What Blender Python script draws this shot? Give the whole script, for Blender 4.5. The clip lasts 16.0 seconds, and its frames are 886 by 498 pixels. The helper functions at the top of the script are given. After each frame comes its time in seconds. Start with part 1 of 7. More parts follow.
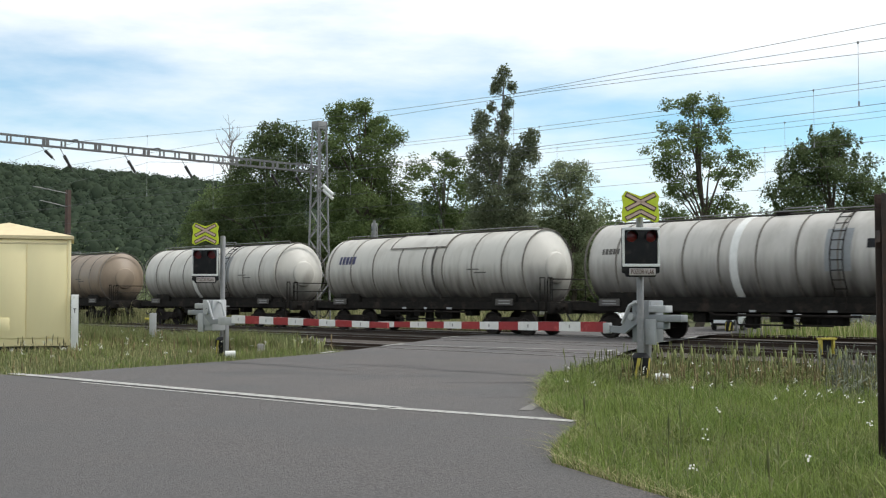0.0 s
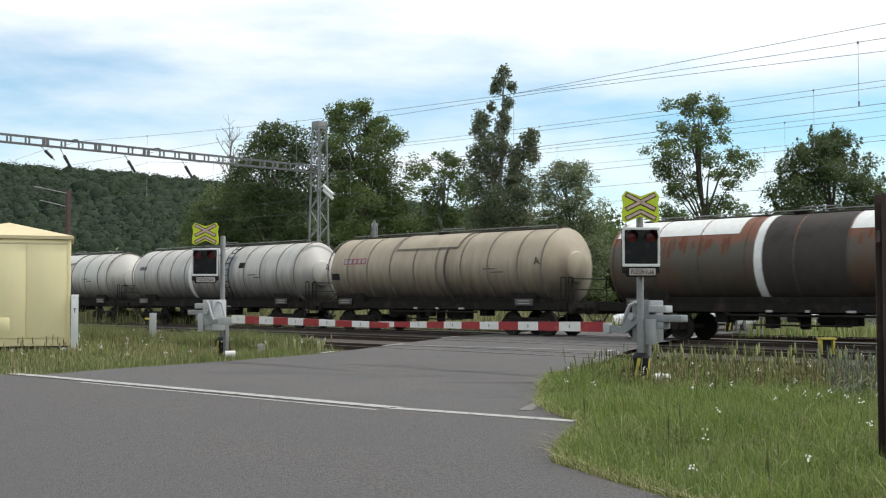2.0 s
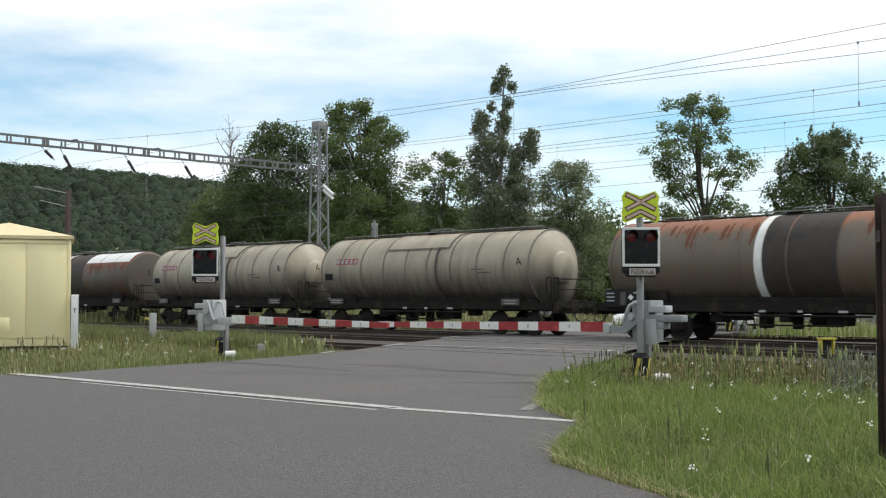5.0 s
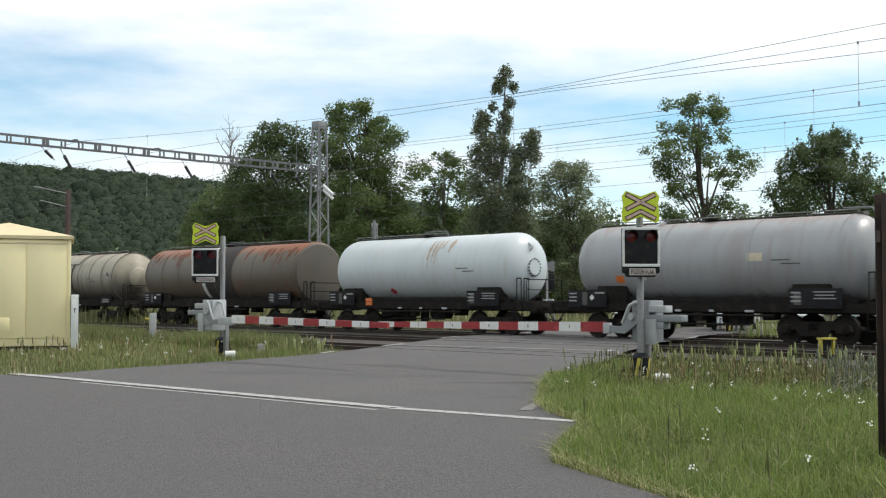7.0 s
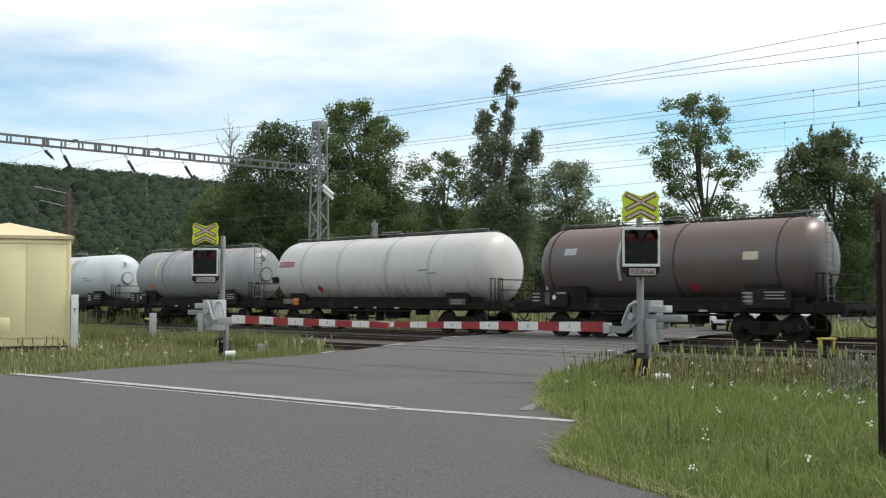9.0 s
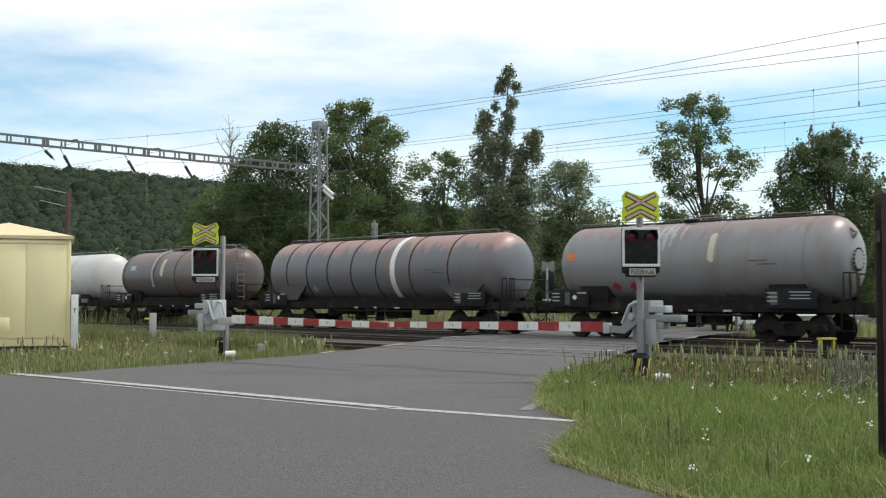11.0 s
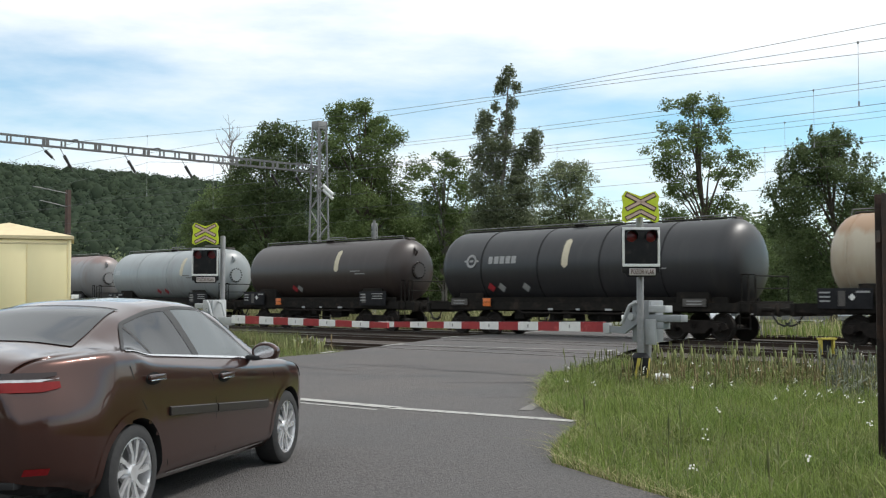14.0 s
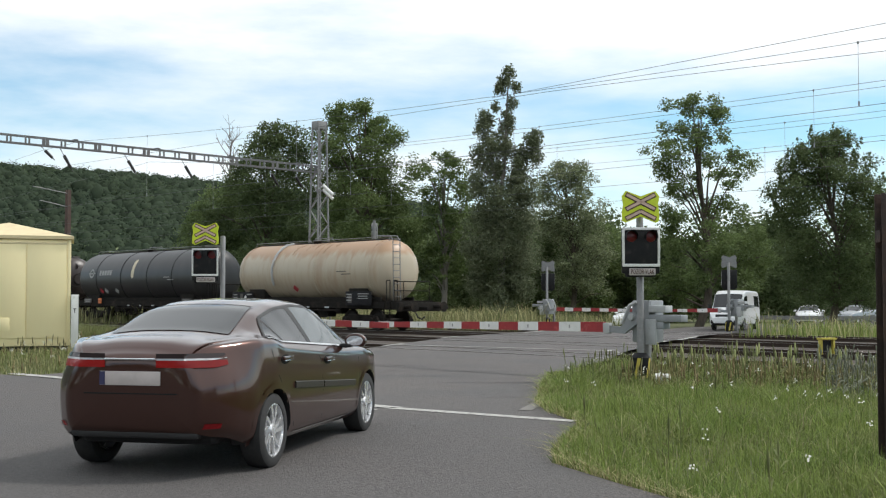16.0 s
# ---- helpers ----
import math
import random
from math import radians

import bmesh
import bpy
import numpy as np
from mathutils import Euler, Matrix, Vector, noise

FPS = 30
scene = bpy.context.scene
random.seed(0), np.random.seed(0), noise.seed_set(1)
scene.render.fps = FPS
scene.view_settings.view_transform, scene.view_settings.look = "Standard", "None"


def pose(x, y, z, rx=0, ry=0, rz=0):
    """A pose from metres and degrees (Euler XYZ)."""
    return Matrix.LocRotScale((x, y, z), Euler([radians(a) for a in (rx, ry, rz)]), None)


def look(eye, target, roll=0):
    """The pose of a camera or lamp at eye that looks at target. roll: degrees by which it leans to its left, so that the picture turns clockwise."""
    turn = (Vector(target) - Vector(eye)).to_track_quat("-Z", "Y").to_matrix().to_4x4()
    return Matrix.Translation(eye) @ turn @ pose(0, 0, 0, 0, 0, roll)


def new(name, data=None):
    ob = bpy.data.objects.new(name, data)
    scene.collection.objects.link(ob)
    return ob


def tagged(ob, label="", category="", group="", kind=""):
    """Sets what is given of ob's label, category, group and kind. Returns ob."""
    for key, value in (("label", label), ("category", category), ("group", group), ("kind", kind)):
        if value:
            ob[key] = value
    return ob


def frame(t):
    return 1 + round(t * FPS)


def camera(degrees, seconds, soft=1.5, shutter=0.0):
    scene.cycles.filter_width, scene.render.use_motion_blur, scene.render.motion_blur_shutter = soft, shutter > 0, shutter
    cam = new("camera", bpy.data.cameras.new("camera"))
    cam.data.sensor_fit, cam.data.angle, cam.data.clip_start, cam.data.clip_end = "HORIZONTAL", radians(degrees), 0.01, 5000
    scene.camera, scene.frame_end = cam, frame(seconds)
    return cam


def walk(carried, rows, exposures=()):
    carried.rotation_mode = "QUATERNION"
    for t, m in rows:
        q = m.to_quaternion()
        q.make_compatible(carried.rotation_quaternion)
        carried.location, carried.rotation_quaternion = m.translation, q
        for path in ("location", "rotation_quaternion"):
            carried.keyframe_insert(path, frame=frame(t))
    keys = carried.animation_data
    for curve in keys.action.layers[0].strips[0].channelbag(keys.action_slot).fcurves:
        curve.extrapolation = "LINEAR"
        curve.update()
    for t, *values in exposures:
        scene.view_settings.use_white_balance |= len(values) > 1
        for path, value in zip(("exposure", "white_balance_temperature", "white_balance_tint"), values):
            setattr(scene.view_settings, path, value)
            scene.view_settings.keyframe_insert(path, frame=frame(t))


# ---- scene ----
EYE = Vector((0, 0, 1.43))
cam = camera(42.8, 16.0, soft=1.2, shutter=0.12)
walk(cam, [(0, look(EYE, (0, 20, 1.43 + 20 * 0.0435))), (16.0, look(EYE, (0, 20, 1.43 + 20 * 0.0435)))],
     exposures=[(0, 0.13, 6500, 10), (16.0, 0.13, 6500, 10)])

# ---- world, sun ----
SUN_AZ, SUN_EL = radians(12), radians(50)      # azimuth counted from +x towards +y
world = bpy.data.worlds.new("world")
scene.world = world
world.use_nodes = True
wn, wl = world.node_tree.nodes, world.node_tree.links
wn.clear()
w_out = wn.new("ShaderNodeOutputWorld")
w_bg = wn.new("ShaderNodeBackground")
w_sky = wn.new("ShaderNodeTexSky")
w_sky.sky_type, w_sky.sun_disc = "NISHITA", False
w_sky.sun_elevation, w_sky.sun_rotation = SUN_EL, radians(90) - SUN_AZ
w_sky.air_density, w_sky.dust_density = 1.0, 0.6
w_gain = wn.new("ShaderNodeMix")
w_gain.data_type, w_gain.blend_type = "RGBA", "MULTIPLY"
w_gain.inputs["Factor"].default_value = 1.0
w_gain.inputs["B"].default_value = (0.114, 0.146, 0.150, 1)
w_tc = wn.new("ShaderNodeTexCoord")
w_map = wn.new("ShaderNodeMapping")
w_map.inputs["Scale"].default_value = (2.2, 2.2, 9.0)
w_map.inputs["Location"].default_value = (0.35, 0.2, 0.62)
w_noise = wn.new("ShaderNodeTexNoise")
w_noise.inputs["Scale"].default_value = 1.0
w_noise.inputs["Detail"].default_value = 9
w_noise.inputs["Roughness"].default_value = 0.55
w_sep = wn.new("ShaderNodeSeparateXYZ")
w_band = wn.new("ShaderNodeMapRange")          # more cloud higher up
w_band.inputs["From Min"].default_value, w_band.inputs["From Max"].default_value = 0.15, 0.26
w_band.inputs["To Min"].default_value, w_band.inputs["To Max"].default_value = -0.02, 0.34
w_add = wn.new("ShaderNodeMath")
w_low = wn.new("ShaderNodeMapRange")           # bright veil close to the horizon
w_low.inputs["From Min"].default_value, w_low.inputs["From Max"].default_value = 0.03, 0.18
w_low.inputs["To Min"].default_value, w_low.inputs["To Max"].default_value = 0.24, 0.0
w_add2 = wn.new("ShaderNodeMath")
w_ramp = wn.new("ShaderNodeValToRGB")
w_ramp.color_ramp.elements[0].position, w_ramp.color_ramp.elements[1].position = 0.50, 0.76
w_mix = wn.new("ShaderNodeMix")
w_mix.data_type = "RGBA"
w_mix.inputs["B"].default_value = (0.97, 1.02, 1.05, 1)
wl.new(w_tc.outputs["Generated"], w_map.inputs["Vector"])
wl.new(w_map.outputs["Vector"], w_noise.inputs["Vector"])
wl.new(w_tc.outputs["Generated"], w_sep.inputs[0])
wl.new(w_sep.outputs["Z"], w_band.inputs["Value"])
wl.new(w_sep.outputs["Z"], w_low.inputs["Value"])
wl.new(w_noise.outputs["Fac"], w_add.inputs[0])
wl.new(w_band.outputs["Result"], w_add.inputs[1])
wl.new(w_add.outputs[0], w_add2.inputs[0])
wl.new(w_low.outputs["Result"], w_add2.inputs[1])
wl.new(w_add2.outputs[0], w_ramp.inputs["Fac"])
wl.new(w_ramp.outputs["Color"], w_mix.inputs["Factor"])
wl.new(w_sky.outputs["Color"], w_gain.inputs["A"])
wl.new(w_gain.outputs["Result"], w_mix.inputs["A"])
wl.new(w_mix.outputs["Result"], w_bg.inputs["Color"])
w_bg.inputs["Strength"].default_value = 1.0
wl.new(w_bg.outputs[0], w_out.inputs[0])

sun = new("sun", bpy.data.lights.new("sun", "SUN"))
sun.data.energy, sun.data.angle, sun.data.color = 2.4, radians(9), (1.0, 0.97, 0.92)
to_sun = Vector((math.cos(SUN_EL) * math.cos(SUN_AZ), math.cos(SUN_EL) * math.sin(SUN_AZ), math.sin(SUN_EL)))
sun.matrix_world = look(to_sun * 200, (0, 0, 0))


# ---- materials ----
def mat(name, base, second=None, scale=3.0, rough=0.6, metal=0.0, bump=0.0, bump_scale=40.0, amount=0.5,
        third=None, third_scale=0.6, third_lo=0.55, third_hi=0.7, stretch=(1, 1, 1), spec=0.5, coat=0.0, rand=0.0, trans=0.0,
        island=0.0):
    """A surface with grain (second colour, fine noise), stains (third colour, coarse noise) and relief."""
    m = bpy.data.materials.new(name)
    m.use_nodes = True
    nt, nn, ll = m.node_tree, m.node_tree.nodes, m.node_tree.links
    b = nn["Principled BSDF"]
    b.inputs["Roughness"].default_value, b.inputs["Metallic"].default_value = rough, metal
    b.inputs["Specular IOR Level"].default_value = spec
    b.inputs["Coat Weight"].default_value = coat
    b.inputs["Coat Roughness"].default_value = 0.05
    tc, mp = nn.new("ShaderNodeTexCoord"), nn.new("ShaderNodeMapping")
    mp.inputs["Scale"].default_value = stretch
    ll.new(tc.outputs["Object"], mp.inputs["Vector"])
    second = second or tuple(c * 0.7 for c in base)
    n1 = nn.new("ShaderNodeTexNoise")
    n1.inputs["Scale"].default_value, n1.inputs["Detail"].default_value = scale, 8
    n1.inputs["Roughness"].default_value = 0.65
    ll.new(mp.outputs[0], n1.inputs["Vector"])
    r1 = nn.new("ShaderNodeValToRGB")
    r1.color_ramp.elements[0].position, r1.color_ramp.elements[1].position = 0.35, 0.7
    r1.color_ramp.elements[0].color = (*base, 1)
    r1.color_ramp.elements[1].color = (*[p + (q - p) * amount * 1.6 for p, q in zip(base, second)], 1)
    for e in r1.color_ramp.elements:
        e.color = [max(0.0, c) for c in e.color]
    ll.new(n1.outputs["Fac"], r1.inputs["Fac"])
    col = r1.outputs["Color"]
    if third:
        n2 = nn.new("ShaderNodeTexNoise")
        n2.inputs["Scale"].default_value, n2.inputs["Detail"].default_value = third_scale, 7
        n2.inputs["Roughness"].default_value = 0.6
        ll.new(mp.outputs[0], n2.inputs["Vector"])
        r2 = nn.new("ShaderNodeMapRange")
        r2.inputs["From Min"].default_value, r2.inputs["From Max"].default_value = third_lo, third_hi
        ll.new(n2.outputs["Fac"], r2.inputs["Value"])
        mx = nn.new("ShaderNodeMix")
        mx.data_type = "RGBA"
        mx.inputs["B"].default_value = (*third, 1)
        ll.new(r2.outputs["Result"], mx.inputs["Factor"])
        ll.new(col, mx.inputs["A"])
        col = mx.outputs["Result"]
    if rand or island:
        src = nn.new("ShaderNodeNewGeometry").outputs["Random Per Island"] if island else nn.new("ShaderNodeObjectInfo").outputs["Random"]
        amt = island or rand
        rr = nn.new("ShaderNodeMapRange")
        rr.inputs["To Min"].default_value, rr.inputs["To Max"].default_value = 1 - amt, 1 + amt
        ll.new(src, rr.inputs["Value"])
        hs = nn.new("ShaderNodeHueSaturation")
        ll.new(rr.outputs["Result"], hs.inputs["Value"])
        ll.new(col, hs.inputs["Color"])
        col = hs.outputs["Color"]
    ll.new(col, b.inputs["Base Color"])
    if bump:
        nb, bp = nn.new("ShaderNodeTexNoise"), nn.new("ShaderNodeBump")
        nb.inputs["Scale"].default_value, nb.inputs["Detail"].default_value = bump_scale, 6
        ll.new(mp.outputs[0], nb.inputs["Vector"])
        bp.inputs["Strength"].default_value, bp.inputs["Distance"].default_value = bump, 0.02
        ll.new(nb.outputs["Fac"], bp.inputs["Height"])
        ll.new(bp.outputs[0], b.inputs["Normal"])
    if trans:
        tr, ad = nn.new("ShaderNodeBsdfTranslucent"), nn.new("ShaderNodeMixShader")
        ad.inputs[0].default_value = trans
        ll.new(col, tr.inputs["Color"])
        ll.new(b.outputs[0], ad.inputs[1])
        ll.new(tr.outputs[0], ad.inputs[2])
        ll.new(ad.outputs[0], nn["Material Output"].inputs["Surface"])
    return m


M = {}
M["asphalt"] = mat("asphalt", (0.150, 0.136, 0.131), (0.030, 0.027, 0.026), 30, 0.9, bump=1.0, bump_scale=50, amount=0.62, third=(0.082, 0.079, 0.079), third_scale=0.45, third_lo=0.42, third_hi=0.66)
M["asphalt_main"] = mat("asphalt_main", (0.135, 0.123, 0.119), (0.022, 0.020, 0.020), 34, 0.88, bump=1.0, bump_scale=60, amount=0.62, third=(0.078, 0.075, 0.075), third_scale=0.3, third_lo=0.42, third_hi=0.7)
M["tar"] = mat("tar_seam", (0.03, 0.03, 0.031), (0.05, 0.05, 0.05), 12, 0.6)
M["asphalt_dark"] = mat("asphalt_dark", (0.055, 0.054, 0.056), (0.03, 0.03, 0.032), 30, 0.85, bump=0.5, bump_scale=80, third=(0.11, 0.108, 0.11), third_scale=0.8)
M["concrete"] = mat("concrete", (0.36, 0.35, 0.33), (0.22, 0.21, 0.2), 20, 0.9, bump=0.3, third=(0.2, 0.19, 0.17), third_scale=3)
M["slab"] = mat("worn_slab", (0.19, 0.18, 0.165), (0.12, 0.115, 0.11), 16, 0.9, bump=0.3)
M["paint_white"] = mat("paint_white", (0.42, 0.41, 0.38), (0.20, 0.20, 0.19), 14, 0.7, third=(0.15, 0.147, 0.143), third_scale=7, third_lo=0.53, third_hi=0.64)
M["soil"] = mat("soil", (0.10, 0.10, 0.045), (0.07, 0.10, 0.03), 1.5, 0.95, bump=0.6, bump_scale=12, third=(0.16, 0.14, 0.08), third_scale=0.25)
M["ballast"] = mat("ballast", (0.070, 0.054, 0.043), (0.020, 0.016, 0.014), 12, 0.95, bump=1.0, bump_scale=22, third=(0.09, 0.07, 0.05), third_scale=0.7)
M["rail"] = mat("rail", (0.06, 0.038, 0.027), (0.03, 0.02, 0.017), 8, 0.7, metal=0.3)
M["rail_top"] = mat("rail_top", (0.45, 0.44, 0.43), (0.3, 0.29, 0.28), 8, 0.35, metal=0.9)
M["sleeper"] = mat("sleeper", (0.30, 0.28, 0.25), (0.14, 0.12, 0.1), 8, 0.9, bump=0.4)
M["grass"] = mat("grass", (0.134, 0.196, 0.044), (0.22, 0.266, 0.074), 0.9, 0.7, spec=0.25, island=0.45, trans=0.35, third=(0.24, 0.24, 0.10), third_scale=0.5, third_lo=0.52, third_hi=0.8)
M["grass_dry"] = mat("grass_dry", (0.44, 0.40, 0.22), (0.30, 0.29, 0.14), 1.5, 0.8, spec=0.2, island=0.35, trans=0.25)
M["weed"] = mat("weed", (0.135, 0.170, 0.066), (0.24, 0.22, 0.11), 1.2, 0.8, spec=0.2, island=0.4, trans=0.3)
M["weed_grey"] = mat("weed_grey", (0.16, 0.18, 0.13), (0.22, 0.22, 0.18), 1.2, 0.8, spec=0.2, island=0.4, trans=0.2)
M["sorrel"] = mat("sorrel", (0.24, 0.18, 0.10), (0.20, 0.20, 0.09), 1.2, 0.8, spec=0.2, island=0.4, trans=0.2)
M["flower"] = mat("flower", (0.75, 0.75, 0.72), (0.6, 0.6, 0.5), 5, 0.8, island=0.15)
M["leaf"] = mat("leaf", (0.116, 0.162, 0.058), (0.160, 0.205, 0.080), 0.35, 0.6, spec=0.2, island=0.3, trans=0.4)
M["leaf_dark"] = mat("leaf_dark", (0.084, 0.118, 0.049), (0.122, 0.156, 0.066), 0.35, 0.6, spec=0.2, island=0.3, trans=0.35)
M["leaf_grey"] = mat("leaf_grey", (0.14, 0.165, 0.095), (0.21, 0.23, 0.15), 0.35, 0.7, spec=0.1, island=0.28, trans=0.35)
M["leaf_light"] = mat("leaf_light", (0.18, 0.215, 0.11), (0.23, 0.26, 0.15), 0.35, 0.6, spec=0.35, island=0.4, trans=0.35)
M["bark"] = mat("bark", (0.10, 0.08, 0.06), (0.045, 0.04, 0.035), 9, 0.95, bump=0.8, bump_scale=18, stretch=(1, 1, 0.25))
M["bark_pale"] = mat("bark_pale", (0.22, 0.2, 0.18), (0.12, 0.11, 0.1), 9, 0.95, bump=0.5, bump_scale=18, stretch=(1, 1, 0.25))
# Hill greens: a bluish haze of distance is mixed into the colour.
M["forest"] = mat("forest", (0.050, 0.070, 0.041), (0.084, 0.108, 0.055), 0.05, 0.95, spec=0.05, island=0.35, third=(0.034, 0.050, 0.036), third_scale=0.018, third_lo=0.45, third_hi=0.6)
# Darker green for the inner crowns beneath the leaf layer.
M["forest_inner"] = mat("forest_inner", (0.028, 0.040, 0.026), (0.038, 0.052, 0.031), 0.08, 0.95, spec=0.05, bump=1.0, bump_scale=0.9, island=0.2)
M["forest_light"] = mat("forest_light", (0.10, 0.15, 0.05), (0.07, 0.11, 0.04), 0.5, 0.9, spec=0.2, bump=1.0, bump_scale=1.2, island=0.3)
M["boom_steel"] = mat("boom_steel", (0.15, 0.15, 0.152), (0.10, 0.10, 0.10), 12, 0.6, metal=0.2)
M["galv"] = mat("galvanised", (0.235, 0.235, 0.235), (0.17, 0.17, 0.172), 12, 0.55, metal=0.3, third=(0.25, 0.24, 0.22), third_scale=4, third_lo=0.58)
M["grey_paint"] = mat("grey_paint", (0.25, 0.265, 0.275), (0.2, 0.21, 0.22), 6, 0.45, third=(0.2, 0.19, 0.17), third_scale=5, third_lo=0.6, third_hi=0.75)
M["light_grey"] = mat("light_grey", (0.42, 0.43, 0.435), (0.33, 0.34, 0.345), 6, 0.5, third=(0.3, 0.28, 0.25), third_scale=5, third_lo=0.62, third_hi=0.78)
M["white"] = mat("white_paint", (0.74, 0.74, 0.72), (0.6, 0.6, 0.57), 5, 0.45, third=(0.45, 0.44, 0.4), third_scale=6, third_lo=0.62, third_hi=0.8)
M["red"] = mat("red_paint", (0.33, 0.028, 0.032), (0.22, 0.02, 0.025), 6, 0.5, third=(0.42, 0.08, 0.07), third_scale=5, third_lo=0.6)
M["yellow"] = mat("signal_yellow", (0.62, 0.72, 0.03), (0.5, 0.6, 0.03), 6, 0.5)
M["yellow_dull"] = mat("dull_yellow", (0.5, 0.42, 0.06), (0.35, 0.3, 0.06), 8, 0.7)
M["black"] = mat("black_paint", (0.010, 0.010, 0.012), (0.018, 0.018, 0.018), 6, 0.6, spec=0.2, third=(0.03, 0.028, 0.026), third_scale=6)
M["plate_dull"] = mat("dull_white_plate", (0.50, 0.45, 0.43), (0.40, 0.36, 0.34), 8, 0.6)
M["sign_dark"] = mat("sign_outline", (0.09, 0.045, 0.03), None, 6, 0.6)
M["sign_fill"] = mat("sign_fill", (0.62, 0.45, 0.36), None, 6, 0.6)
M["lamp_red"] = mat("lamp_red", (0.13, 0.006, 0.008), (0.08, 0.004, 0.005), 6, 0.3)
M["cream"] = mat("cream_paint", (0.86, 0.75, 0.44), (0.81, 0.70, 0.40), 1.2, 0.55, third=(0.76, 0.65, 0.37), third_scale=0.8, stretch=(1, 1, 0.3))
M["cream_roof"] = mat("cream_roof", (0.66, 0.55, 0.33), (0.55, 0.45, 0.27), 3, 0.6)
M["rust_post"] = mat("rusty_steel", (0.028, 0.02, 0.017), (0.05, 0.03, 0.022), 5, 0.85, bump=0.4, third=(0.075, 0.04, 0.026), third_scale=3, third_lo=0.5)
M["brown_steel"] = mat("brown_steel", (0.09, 0.055, 0.045), (0.05, 0.035, 0.03), 5, 0.8)
M["wire"] = mat("copper_wire", (0.13, 0.135, 0.14), None, 6, 0.6, metal=0.3)
M["wire_thin"] = mat("dropper_wire", (0.26, 0.27, 0.28), None, 6, 0.6)
M["insul"] = mat("insulator", (0.025, 0.02, 0.02), None, 6, 0.3)
M["rubber"] = mat("rubber", (0.02, 0.02, 0.021), (0.035, 0.034, 0.033), 30, 0.85)
M["under"] = mat("wagon_grime", (0.014, 0.013, 0.012), (0.026, 0.023, 0.020), 5, 0.95, spec=0.12, third=(0.04, 0.032, 0.026), third_scale=2)
M["bogie"] = mat("bogie_grime", (0.017, 0.015, 0.014), (0.032, 0.026, 0.022), 6, 0.95, spec=0.12, third=(0.012, 0.011, 0.011), third_scale=3)
M["wheel"] = mat("wheel_steel", (0.022, 0.019, 0.017), (0.04, 0.033, 0.028), 8, 0.8, metal=0.0, spec=0.2)
M["board"] = mat("board_black", (0.016, 0.016, 0.018), (0.028, 0.028, 0.03), 5, 0.85, spec=0.15)
M["stencil"] = mat("stencil_grey", (0.36, 0.36, 0.35), (0.2, 0.2, 0.2), 30, 0.8)
M["stencil_dark"] = mat("stencil_dark", (0.07, 0.065, 0.06), (0.12, 0.11, 0.1), 20, 0.8)
M["orange"] = mat("orange_plate", (0.75, 0.18, 0.03), (0.55, 0.14, 0.03), 6, 0.5)
M["hazard_red"] = mat("hazard_red", (0.42, 0.03, 0.04), (0.3, 0.03, 0.04), 6, 0.5)
M["navy"] = mat("navy_paint", (0.035, 0.035, 0.10), None, 6, 0.6)
M["crimson"] = mat("crimson_paint", (0.30, 0.035, 0.05), (0.22, 0.03, 0.045), 6, 0.6)
M["cream_mark"] = mat("cream_mark", (0.58, 0.52, 0.38), (0.45, 0.4, 0.3), 6, 0.7)
M["soot"] = mat("sooty_shell", (0.034, 0.027, 0.023), (0.050, 0.040, 0.033), 2, 0.8, third=(0.02, 0.017, 0.015), third_scale=1.2)
M["walk_grey"] = mat("walkway_grey", (0.085, 0.078, 0.070), (0.13, 0.12, 0.11), 8, 0.8)
M["saddle_grey"] = mat("saddle_grey", (0.10, 0.10, 0.105), (0.07, 0.066, 0.062), 3, 0.6, third=(0.05, 0.043, 0.038), third_scale=1.5)
M["rib_dark"] = mat("rib_grime", (0.11, 0.098, 0.085), (0.19, 0.17, 0.145), 9, 0.8, third=(0.05, 0.045, 0.04), third_scale=3)


